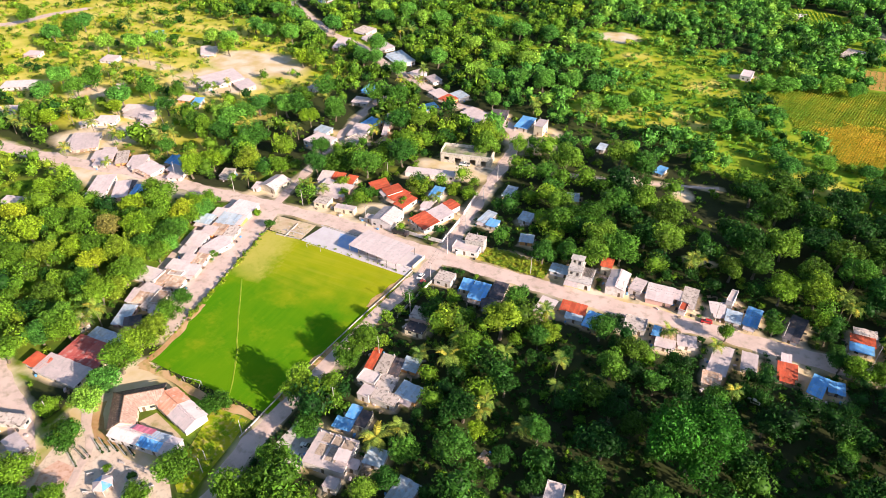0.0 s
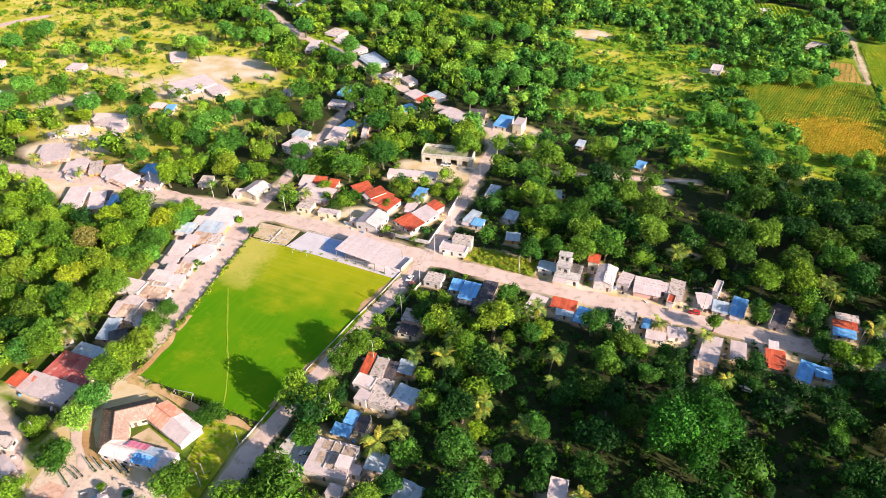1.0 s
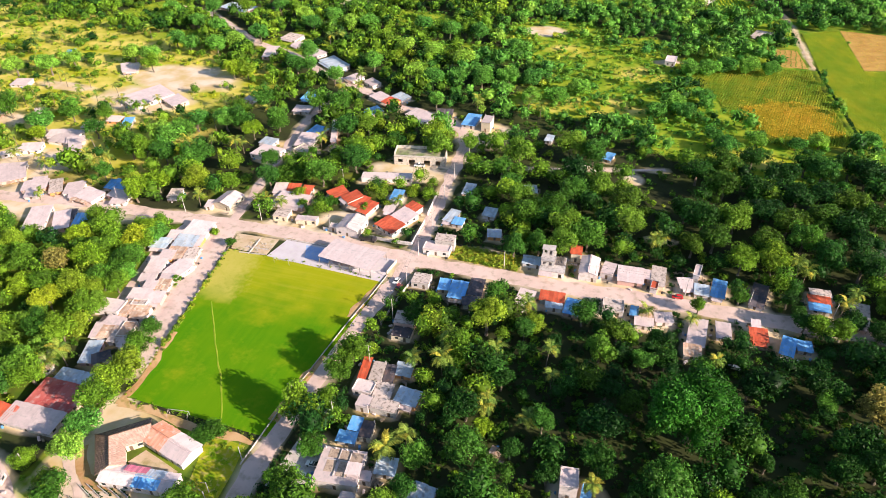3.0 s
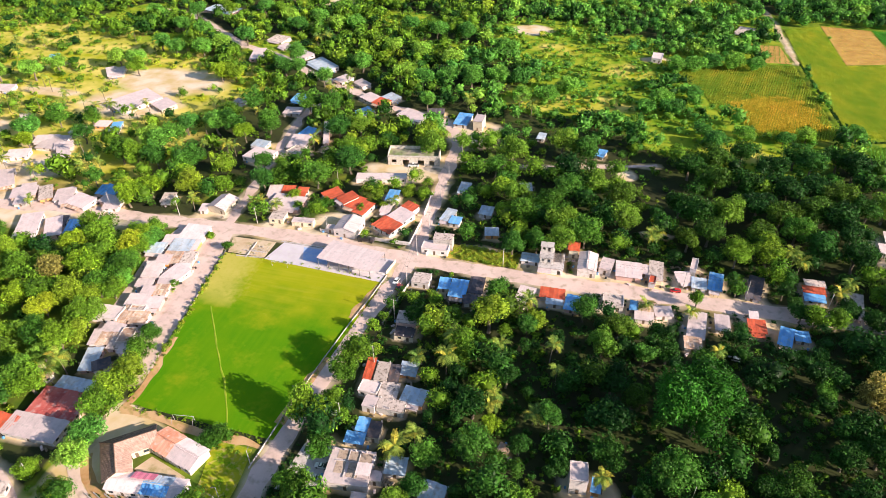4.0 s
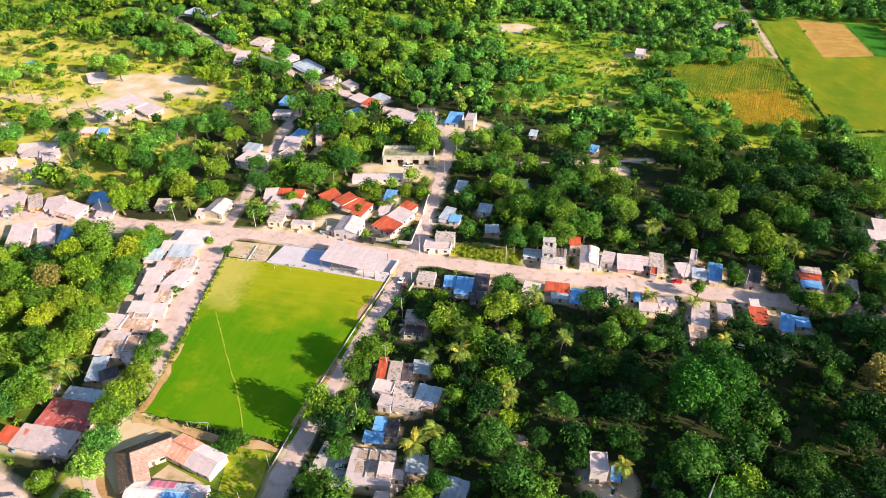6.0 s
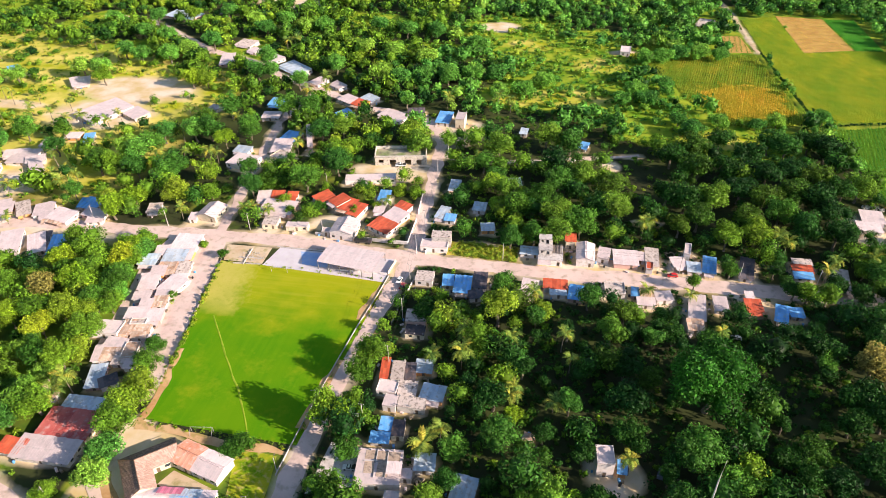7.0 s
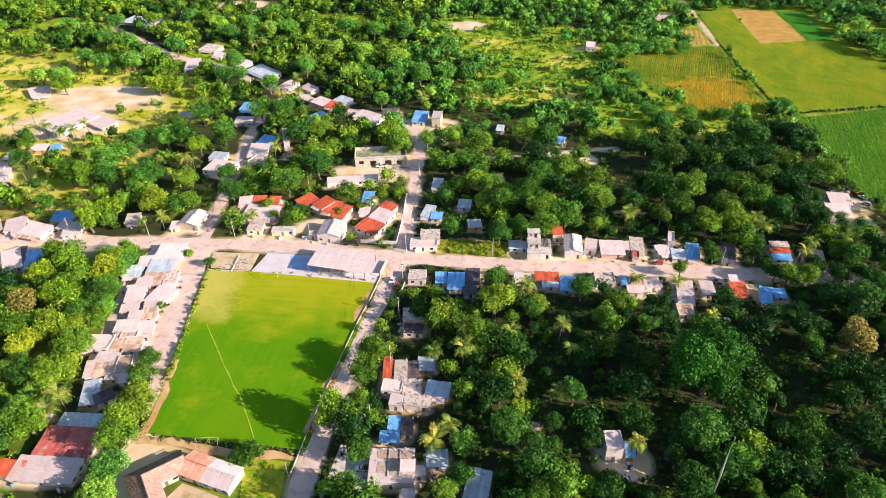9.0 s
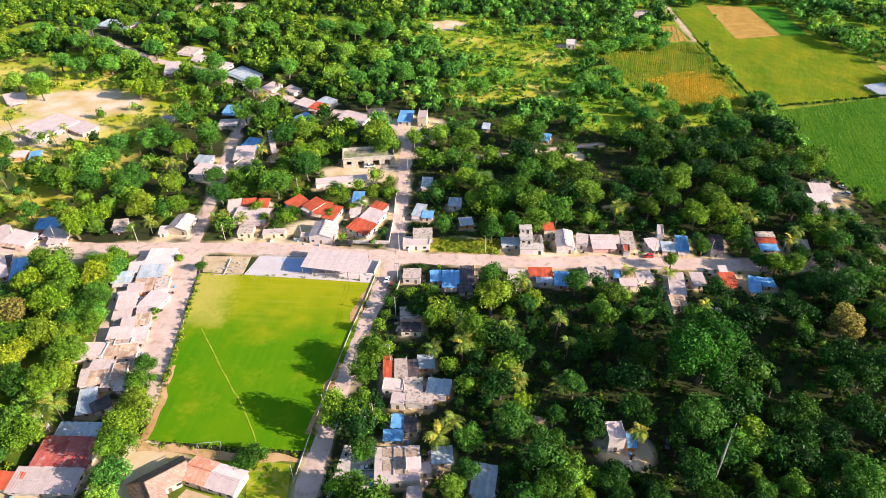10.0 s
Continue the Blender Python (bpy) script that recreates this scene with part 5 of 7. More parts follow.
tree(-68.3, 152.6, 11.5, 5.0, "L")
tree(-50.3, 141.6, 10.6, 4.4, "D")
tree(-58.0, 125.7, 12.6, 5.7, "D")
tree(-53.6, 109.9, 13.2, 6.0, "M")
tree(-51.0, 120.0, 8.4, 3.1, "Y")
tree(-66.8, 103.2, 10.4, 4.3, "M")
tree(-66.7, 92.8, 9.6, 3.8, "M")
tree(-70.6, 86.0, 9.8, 3.9, "M")
tree(-40.8, 115.5, 9.3, 3.7, "D")
tree(-33.4, 128.3, 10.3, 4.2, "M")
tree(-37.8, 91.7, 12.5, 5.6, "M")
tree(-40.5, 98.5, 9.1, 3.5, "D")
tree(-44.3, 87.2, 10.6, 4.4, "L")
tree(-32.4, 87.0, 8.0, 2.8, "Y")
tree(-20.4, 165.4, 11.9, 5.3, "M")
tree(-15.6, 176.7, 12.2, 5.4, "D")
tree(-29.0, 182.7, 11.1, 4.8, "M")
tree(-35.9, 163.4, 9.1, 3.5, "D")
tree(-5.6, 164.9, 10.0, 4.1, "M")
tree(2.0, 168.2, 9.3, 3.7, "D")
tree(-14.1, 131.9, 13.6, 6.3, "D")
tree(-8.3, 143.9, 11.1, 4.8, "D")
tree(-15.7, 147.3, 12.1, 5.4, "D")
tree(-14.2, 117.9, 12.6, 5.7, "D")
tree(-24.1, 92.8, 11.3, 4.8, "D")
tree(-23.0, 87.8, 9.3, 3.7, "D")
tree(13.7, 167.6, 9.8, 3.9, "M")
tree(5.1, 114.9, 15.2, 7.3, "M")
tree(15.7, 107.7, 11.7, 5.1, "M")
tree(-2.0, 96.9, 14.1, 6.6, "D")
tree(2.5, 89.0, 11.1, 4.8, "D")
tree(29.1, 162.7, 9.3, 3.7, "D")
tree(52.1, 169.8, 13.2, 6.0, "D")
tree(52.0, 163.3, 9.6, 3.8, "M")
tree(66.2, 164.5, 13.3, 6.1, "B")
tree(58.6, 146.2, 14.9, 7.1, "D")
tree(63.5, 140.5, 13.4, 6.2, "D")
tree(53.2, 136.9, 12.6, 5.7, "D")
tree(32.7, 134.1, 8.3, 3.0, "D")
tree(30.6, 119.6, 10.6, 4.4, "D")
tree(37.2, 122.7, 11.5, 5.0, "D")
tree(35.9, 112.8, 10.6, 4.4, "D")
tree(16.6, 98.6, 7.7, 2.6, "L")
tree(18.3, 93.6, 8.7, 3.2, "M")
tree(26.9, 94.5, 10.2, 4.2, "M")
tree(32.3, 92.7, 8.4, 3.1, "D")
tree(54.2, 120.0, 14.4, 6.8, "D")
tree(45.5, 94.6, 15.3, 7.4, "M")
tree(44.9, 102.7, 10.6, 4.4, "D")
tree(78.5, 190.4, 12.6, 5.7, "M")
tree(88.3, 193.3, 12.9, 5.9, "M")
tree(81.0, 170.3, 11.4, 4.9, "M")
tree(-28.3, 109.8, 9.3, 3.7, "D")
tree(-3.5, 107.2, 8.7, 3.2, "D")
tree(-45.9, 107.0, 9.2, 3.6, "D")
tree(-12.0, 88.3, 10.0, 4.1, "D")
tree(43.4, 113.1, 11.0, 4.7, "D")
tree(37.0, 101.0, 10.0, 4.1, "D")
tree(-78.6, 268.7, 12.1, 5.4, "M")
tree(-70.4, 258.9, 13.3, 6.1, "M")
tree(-63.3, 242.1, 14.7, 7.0, "L")
tree(-53.5, 250.4, 15.5, 7.5, "L")
tree(-54.1, 221.8, 11.9, 5.3, "M")
tree(-44.7, 236.9, 15.5, 7.5, "M")
tree(-43.9, 224.9, 13.4, 6.2, "M")
tree(-63.4, 216.5, 12.2, 5.4, "M")
tree(-55.9, 317.0, 15.5, 7.5, "M")
tree(-43.1, 312.4, 14.9, 7.1, "M")
tree(-80.7, 300.9, 15.5, 7.5, "M")
tree(-86.6, 283.6, 12.9, 5.9, "M")
tree(-46.1, 266.8, 15.5, 7.5, "M")
tree(-34.3, 274.4, 15.5, 7.5, "M")
tree(-21.1, 268.5, 15.5, 7.5, "D")
tree(-18.4, 248.5, 15.5, 7.5, "M")
tree(-28.0, 249.6, 14.1, 6.6, "D")
tree(-34.3, 231.6, 14.7, 7.0, "M")
tree(9.8, 306.1, 15.5, 7.5, "D")
tree(20.9, 318.1, 15.5, 7.5, "D")
tree(36.9, 329.7, 15.5, 7.5, "D")
tree(22.3, 294.6, 15.5, 7.5, "D")
tree(35.7, 295.4, 15.5, 7.5, "D")
tree(49.8, 314.6, 15.5, 7.5, "D")
tree(63.0, 331.2, 15.5, 7.5, "M")
tree(69.8, 325.6, 15.5, 7.5, "M")
tree(83.7, 333.1, 15.5, 7.5, "D")
tree(54.9, 293.1, 15.5, 7.5, "D")
tree(67.6, 297.4, 15.5, 7.5, "D")
tree(76.3, 293.8, 15.5, 7.5, "D")
tree(90.2, 325.8, 15.5, 7.5, "D")
tree(13.1, 262.2, 15.5, 7.5, "D")
tree(26.7, 265.6, 15.5, 7.5, "M")
tree(39.5, 275.5, 15.5, 7.5, "D")
tree(48.8, 268.2, 15.5, 7.5, "D")
tree(63.7, 275.5, 15.5, 7.5, "D")
tree(73.5, 273.0, 15.5, 7.5, "D")
tree(77.0, 262.5, 14.2, 6.7, "D")
tree(5.4, 267.9, 13.8, 6.5, "D")
tree(40.3, 247.8, 15.5, 7.5, "D")
tree(54.5, 258.3, 14.5, 6.9, "M")
tree(62.8, 246.9, 14.8, 7.1, "M")
tree(74.9, 243.0, 15.5, 7.5, "D")
tree(28.5, 233.9, 14.1, 6.6, "L")
tree(41.1, 237.7, 14.4, 6.8, "L")
tree(87.3, 283.5, 14.5, 6.9, "D")
tree(95.3, 287.0, 14.7, 7.0, "M")
tree(17.7, 247.2, 14.9, 7.1, "D")
tree(9.1, 240.8, 12.6, 5.7, "D")
tree(2.2, 387.4, 11.6, 7.5, "F")
tree(-6.7, 397.4, 11.6, 7.5, "F")
tree(13.4, 414.2, 10.3, 6.4, "F")
tree(26.1, 477.6, 11.6, 7.5, "F")
tree(13.8, 468.2, 11.6, 7.5, "F")
tree(2.2, 462.9, 11.6, 7.5, "F")
tree(40.2, 478.2, 11.6, 7.5, "F")
tree(54.7, 478.0, 10.1, 6.2, "F")
tree(73.7, 366.2, 9.3, 5.6, "F")
tree(61.8, 362.4, 8.1, 4.6, "F")
tree(101.2, 376.0, 9.5, 5.7, "F")
tree(25.1, 348.6, 10.8, 6.8, "F")
tree(41.1, 361.9, 9.6, 5.8, "F")
tree(18.2, 360.9, 9.0, 5.3, "F")
tree(-13.5, 384.8, 9.8, 6.0, "F")
tree(-92.2, 383.4, 11.2, 7.1, "F")
tree(-76.3, 389.4, 11.6, 7.5, "F")
tree(-99.9, 415.8, 11.6, 7.5, "F")
tree(-66.8, 407.8, 11.6, 7.5, "F")
tree(84.3, 218.6, 12.3, 5.5, "M")
tree(-251.7, 323.9, 15.5, 7.5, "M")
tree(-227.5, 298.8, 15.5, 7.5, "M")
tree(-249.6, 292.8, 15.5, 7.5, "M")
tree(-257.2, 290.0, 15.5, 7.5, "F")
tree(-270.9, 268.5, 15.5, 7.5, "M")
tree(-274.6, 284.8, 14.1, 6.6, "F")
tree(-274.9, 261.5, 15.5, 7.5, "F")
tree(-284.7, 263.2, 14.5, 6.9, "F")
tree(-236.1, 285.5, 12.6, 5.7, "Y")
tree(-278.2, 243.2, 14.7, 7.0, "L")
tree(-287.9, 243.9, 14.1, 6.6, "L")
tree(-265.7, 244.3, 14.4, 6.8, "M")
tree(-245.5, 246.8, 15.5, 7.5, "M")
tree(-244.4, 236.5, 13.3, 6.1, "M")
tree(-254.2, 206.3, 12.9, 5.9, "Y")
tree(-197.5, 238.7, 12.9, 5.9, "M")
tree(-172.3, 248.1, 15.5, 7.5, "M")
tree(-161.6, 266.6, 15.5, 7.5, "M")
tree(-207.5, 256.4, 11.6, 5.1, "M")
tree(-124.7, 294.7, 15.5, 7.5, "M")
tree(-110.0, 305.7, 11.5, 5.0, "M")
tree(-203.2, 332.9, 15.5, 7.5, "M")
tree(-184.1, 302.2, 15.5, 7.5, "M")
tree(-146.8, 355.4, 12.6, 5.7, "F")
tree(-263.4, 386.8, 14.0, 6.6, "F")
tree(-254.0, 387.4, 13.9, 6.5, "F")
tree(-212.5, 406.5, 15.5, 7.5, "F")
tree(-202.6, 441.3, 15.5, 7.5, "F")
tree(-363.0, 401.4, 15.5, 7.5, "F")
tree(-340.9, 402.5, 15.5, 7.5, "F")
tree(-335.0, 418.6, 15.5, 7.5, "F")
tree(-381.4, 408.3, 15.5, 7.5, "F")
tree(-378.1, 371.4, 15.5, 7.5, "F")
tree(-366.7, 359.8, 13.9, 6.5, "L")
tree(-391.3, 370.8, 15.5, 7.5, "F")
tree(-436.0, 477.2, 15.5, 7.5, "F")
tree(-365.4, 442.6, 15.5, 7.5, "F")
tree(-296.6, 475.1, 15.5, 7.5, "F")
tree(-313.6, 494.4, 15.5, 7.5, "F")
tree(-291.4, 499.6, 15.5, 7.5, "F")
tree(-377.8, 502.3, 15.5, 7.5, "L")
tree(-300.9, 364.6, 13.2, 6.1, "Y")
tree(-291.3, 366.5, 13.1, 6.0, "L")
tree(-175.6, 395.0, 15.5, 7.5, "F")
tree(-161.0, 387.9, 15.5, 7.5, "F")
tree(-144.3, 395.5, 15.5, 7.5, "F")
tree(-152.7, 428.8, 15.5, 7.5, "F")
tree(-129.1, 397.7, 15.4, 7.5, "F")
tree(-111.7, 404.1, 15.5, 7.5, "F")
tree(-179.9, 438.6, 15.5, 7.5, "F")
tree(-157.5, 490.6, 15.5, 7.5, "F")
tree(-121.1, 464.1, 15.5, 7.5, "F")
tree(-208.7, 498.6, 15.5, 7.5, "F")
tree(-181.8, 489.6, 15.5, 7.5, "F")
tree(-252.3, 486.8, 15.5, 7.5, "F")
tree(-267.8, 486.1, 15.5, 7.5, "F")
tree(-217.4, 331.8, 14.5, 6.9, "M")
tree(-174.3, 311.1, 12.4, 5.6, "M")
tree(-285.2, 219.2, 10.8, 4.6, "M")
tree(-268.2, 413.4, 15.3, 7.4, "F")
tree(-227.3, 374.6, 14.1, 6.6, "F")
tree(-324.3, 437.4, 15.5, 7.5, "F")
tree(-392.9, 452.2, 15.5, 7.5, "F")
tree(-350.6, 514.2, 15.5, 7.5, "F")
tree(-405.2, 490.7, 15.5, 7.5, "F")
tree(-511.2, 318.8, 15.5, 7.5, "F")
tree(-505.7, 332.4, 15.5, 7.5, "L")
tree(-516.8, 351.7, 15.5, 7.5, "F")
tree(-456.7, 324.3, 15.5, 7.5, "F")
tree(-579.5, 344.2, 15.5, 7.5, "L")
tree(-434.2, 333.2, 15.5, 7.5, "F")
tree(-427.1, 349.0, 15.5, 7.5, "F")
tree(-413.6, 237.7, 15.5, 7.5, "F")
tree(-401.3, 253.1, 15.5, 7.5, "M")
tree(-425.4, 260.8, 15.5, 7.5, "F")
tree(-399.9, 266.5, 15.5, 7.5, "L")
tree(-361.1, 255.3, 15.5, 7.5, "F")
tree(-357.5, 273.2, 15.5, 7.5, "M")
tree(-353.7, 244.0, 11.2, 4.8, "Y")
tree(-391.6, 213.5, 12.9, 5.9, "L")
tree(-376.4, 214.6, 11.3, 4.9, "Y")
tree(-326.4, 259.0, 13.1, 6.0, "M")
tree(-336.6, 278.0, 11.4, 4.9, "L")
tree(-300.4, 155.1, 12.9, 5.9, "Y")
tree(-276.2, 153.2, 12.9, 5.9, "L")
tree(-272.8, 140.8, 12.9, 5.9, "L")
tree(-274.8, 129.4, 12.9, 5.9, "Y")
tree(-260.7, 144.6, 12.9, 5.9, "L")
tree(-244.1, 147.0, 12.9, 5.9, "B")
tree(-237.8, 154.6, 12.9, 5.9, "Y")
tree(-245.3, 174.6, 12.9, 5.9, "L")
tree(-235.6, 160.9, 12.9, 5.9, "L")
tree(-226.3, 172.2, 12.1, 5.4, "Y")
tree(-218.4, 155.7, 12.9, 5.9, "L")
tree(-226.5, 135.7, 12.9, 5.9, "L")
tree(-246.3, 129.8, 12.9, 5.9, "Y")
tree(-264.4, 115.8, 12.9, 5.9, "L")
tree(-219.9, 144.3, 12.9, 5.9, "L")
tree(-293.9, 135.7, 12.9, 5.9, "Y")
tree(-236.6, 132.1, 12.7, 5.8, "L")
tree(-255.4, 121.2, 12.9, 5.9, "L")
tree(-232.1, 152.0, 12.9, 5.9, "Y")
tree(-213.2, 127.0, 12.5, 5.6, "L")
tree(-212.1, 114.1, 12.9, 5.9, "L")
tree(-230.1, 127.0, 12.9, 5.9, "Y")
tree(-220.3, 113.9, 12.5, 5.6, "L")
tree(-211.1, 96.3, 12.9, 5.9, "M")
tree(-251.4, 165.5, 12.6, 5.7, "Y")
palm(-73.1, 151.7, 9, 4.6)
palm(-51.7, 130.8, 9, 3.5)
palm(-37.6, 157.5, 9, 3.7)
palm(-34.1, 147.7, 9, 3.5)
palm(-14.6, 109.3, 9, 3.5)
palm(18.5, 170.2, 9, 3.5)
palm(85.4, 179.7, 9, 4.6)
palm(-6.7, 236.6, 9, 4.4)
palm(85.1, 227.3, 9, 4.7)
palm(69.3, 223.3, 9, 4.2)
palm(-91.1, 368.5, 9, 4.5)
palm(-82.2, 362.9, 9, 4.4)
palm(-235.6, 265.9, 9, 5)
palm(-277.0, 286.3, 9, 5)
palm(-293.5, 222.2, 9, 4.9)
palm(-240.2, 309.5, 9, 3.9)
palm(-262.4, 458.1, 9, 5)
palm(-210.6, 381.3, 9, 4.9)
palm(-205.7, 330.0, 9, 4.4)
palm(-337.7, 296.1, 9, 5)
palm(-343.6, 290.8, 9, 5)
palm(-202.8, 360.3, 9, 5)
palm(-283.9, 285.3, 9, 5)
palm(-498.8, 383.8, 9, 5)
palm(-476.7, 388.4, 9, 5)
palm(-475.9, 359.6, 9, 5)
palm(-388.7, 199.4, 9, 5)
palm(-380.2, 200.7, 9, 5)
palm(-343.8, 218.6, 9, 5)
palm(-263.2, 261.3, 9, 5)
palm(-418.8, 422.5, 9, 5)
palm(-382.3, 399.5, 9, 5)
for x, y, k in ((-213.6, 144.9, "L"), (-219.7, 162.2, "M"), (-224.0, 174.1, "L"), (-211.7, 131.8, "M"), (-217.1, 153.0, "F"), (-209.9, 119.7, "L"), (-227.1, 183.2, "Y"), (-218.2, 138.0, "L"), (-214.0, 108.0, "F"), (-222.0, 98.0, "L"), (-213.0, 88.0, "F"), (-226.0, 116.0, "M"), (-216.0, 76.0, "L"), (-232.0, 104.0, "D"), (-206.0, 94.5, "L")):
    tree(x, y, PICK.uniform(9, 12), PICK.uniform(4.6, 6.2), k)
for _ in range(400):
    x, y = PICK.uniform(-440, -215), PICK.uniform(205, 330)
    if near_street(np.array([x]), np.array([y]))[0] > 2 and near_house(np.array([x]), np.array([y]))[0] > 2 and sum(b.name.startswith("coconut") for b in bpy.data.objects if not b.parent) < 110:
        if all(math.hypot(x - a, y - b) > 6 + c for a, b, c in TREE_SPOTS):
            palm(x, y, PICK.uniform(6, 10), PICK.uniform(3, 4.2))

# ---- scattered trees ----
def spots(x0, x1, y0, y1, gap):
    u, v = np.meshgrid(np.arange(x0, x1, gap), np.arange(y0, y1, gap), indexing="ij")
    u, v = u.ravel() + RNG.uniform(-gap * 0.45, gap * 0.45, u.size), v.ravel() + RNG.uniform(-gap * 0.45, gap * 0.45, u.size)
    return u, v


def scatter(gap, radius, seed_keep, clear_of=0.5):
    """Free places for trees: off streets, houses, pitch, crops and clearings, thinner on the meadows."""
    x, y = spots(-720, 340, 0, 760, gap)
    r = radius * (0.55 + 1.0 * RNG.random(x.size) ** 1.8)
    r = np.where((x < -195) & (y < 205), r * 1.05, r)
    thin = 1 - np.where(x < -235, 0.95, 0.96) * lush_at(x, y)
    keep = RNG.random(x.size) < thin * seed_keep * np.where(radius > 3, sparse_at(x, y), 1)
    x, y, r = x[keep], y[keep], r[keep]
    keep = (near_street(x, y) > r * 1.0 + 0.3) & (near_house(x, y) > r * 0.85) & (near_house(x, y + 3.5) > r * 0.7) & ((y < 300) | (near_house(x, y + 7) > r * 0.7)) & (clearing(x, y) > 1.0)
    keep &= ~inside(x, y, FIELD) & ~inside(x, y, ((-176, 103), (-118, 103), (-100, 40), (-185, 70)))
    for poly in (FIELD, *CROPS.values(), ((-191, 185), (-108, 187), (-108, 204), (-195, 204))):
        for dx, dy in ((0, 0 if poly[0][0] < -60 else 7.0), (r * 0.6, 0), (-r * 0.6, 0), (0, r * 0.6), (0, -r * 0.6)):
            keep &= ~inside(x + dx, y + dy, poly)
    # the stretch of country that is built up with single trees
    keep &= inside(x, y, ((-300, 30), (-110, 5), (95, 60), (130, 140), (335, 640), (100, 760), (-580, 640), (-715, 370), (-420, 90)))
    x, y, r = x[keep], y[keep], r[keep]
    keep = np.ones(x.size, bool)
    for tx, ty, tr in TREE_SPOTS:
        keep &= np.hypot(x - tx, y - ty) > tr * 0.75 + r * clear_of
    return x[keep], y[keep], r[keep]


def baked_wood(name, x, y, r, height, templates, label, seed, material=LEAF):
    """Many plants joined into one: crowns as leaf clumps, with a short trunk under each."""
    rng = np.random.default_rng(seed)
    vs, fs, ts, cs, at = [], [], [], [], 0
    shade = 0.46 + 0.26 * np.sin(x * 0.045 + 1.6 * np.sin(y * 0.031)) * np.sin(y * 0.052 + 1.3 * np.sin(x * 0.027)) + rng.normal(scale=0.22, size=len(x)) + 0.07 * (x < -190) * (y < 300)
    for i in range(len(x)):
        v, f, shades = templates[rng.integers(len(templates))]
        a = rng.uniform(0, math.tau)
        c, s = math.cos(a), math.sin(a)
        h = height[i]
        q = np.empty_like(v)
        q[:, 0], q[:, 1] = (v[:, 0] * c - v[:, 1] * s) * r[i] + x[i], (v[:, 0] * s + v[:, 1] * c) * r[i] + y[i]
        q[:, 2] = np.maximum(v[:, 2] * min(r[i], h * 0.55) + h * 0.52, 0.05)
        vs.append(q), fs.append(f + at), cs.append(shades), ts.append(np.full(len(v), np.clip(shade[i], 0.02, 0.97)))
        at += len(v)
    me = numpy_mesh(name, np.concatenate(vs), np.concatenate(fs), material, np.concatenate(ts), np.concatenate(cs))
    return tagged(new(name, me), label, "trees", "", "stuff")


MID = [crown_arrays(RNG, n, 330, 0.083, s, 0.80, 1) for n, s in ((4, (1, 1, 0.7)), (5, (1, 1, 0.9)), (6, (0.9, 1, 0.8)), (4, (1, 0.9, 1.0)), (5, (1, 1, 0.6)))]
FAR = [crown_arrays(RNG, n, 76, 0.165, s, 0.88, 1) for n, s in ((3, (1, 1, 0.7)), (2, (1, 1, 0.9)), (3, (0.9, 1, 0.8)), (3, (1, 1, 0.8)))]
BUSH = [crown_arrays(RNG, 1, 24, 0.33, s, 0.9, 1) for s in ((1, 1, 0.6), (1, 0.8, 0.8))]
CLUMP = [crown_arrays(RNG, 3, 48, 0.21, s, 0.9, 1) for s in ((1, 1, 0.6), (1, 0.8, 0.8))]
TUFT = [crown_arrays(RNG, 1, 15, 0.45, s, 0.9, 0) for s in ((1, 1, 0.6), (1, 0.8, 0.8), (0.8, 1, 0.7))]


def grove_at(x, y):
    """How far a place lies in the groves east of the pitch, whose leaf colour is darkened for shade."""
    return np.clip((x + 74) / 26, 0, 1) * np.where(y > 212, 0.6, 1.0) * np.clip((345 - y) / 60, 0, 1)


tx, ty, tr = scatter(7.0, 4.6, 0.95, 0.35)
dist = np.hypot(tx + 35, ty)
order = np.argsort(dist)
near = np.zeros(tx.size, bool)
near[order[:max(0, 350 - len(TREE_SPOTS))]] = True
hh = tr * 1.6 + RNG.uniform(1.5, 4.5, tr.size) + np.where(RNG.random(tr.size) < 0.25, RNG.uniform(1, 5, tr.size), 0)
hh *= (1 + 0.3 * grove_at(tx, ty) * RNG.random(tr.size)) * (1 - 0.45 * lush_at(tx, ty)) * np.where(ty > 345, 0.85, 1)
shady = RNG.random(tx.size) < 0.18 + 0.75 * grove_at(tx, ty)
for x, y, r, h, dark in zip(tx[near], ty[near], tr[near], hh[near], shady[near]):
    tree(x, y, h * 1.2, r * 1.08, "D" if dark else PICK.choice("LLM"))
mid, far = ~near & (dist < 330), ~near & (dist >= 330)
for cut, mat, tone, seed in ((~shady, LEAF, "light green", 3), (shady, SHADED_LEAF, "dark green", 13)):
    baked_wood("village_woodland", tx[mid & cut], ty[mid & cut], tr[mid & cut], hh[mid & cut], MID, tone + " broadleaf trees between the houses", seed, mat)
    for side, leaf in ((tx < -150, mat), (tx >= -150, FRESH if mat is LEAF else mat)):
        q = far & cut & side
        baked_wood("distant_woodland", tx[q], ty[q], tr[q], hh[q], FAR, tone + " distant unbroken woodland", seed + 1, leaf)
bx, by, br = scatter(5.2, 1.9, 0.75, 0.1)
nb = (np.hypot(bx + 35, by) < 360) & (lush_at(bx, by) < 0.3)
gx_, gy_, gr_ = scatter(3.1, 1.6, 0.95, 0.0)
gn = (np.hypot(gx_ + 35, gy_) < 250) & (gx_ > -110)
# undergrowth takes the same leaf, so shade of the gaps is in its colour
baked_wood("grove_undergrowth", gx_[gn], gy_[gn], gr_[gn], gr_[gn] * 1.2, BUSH, "dark low bushes on the grove floor", 25, SHADED_LEAF)
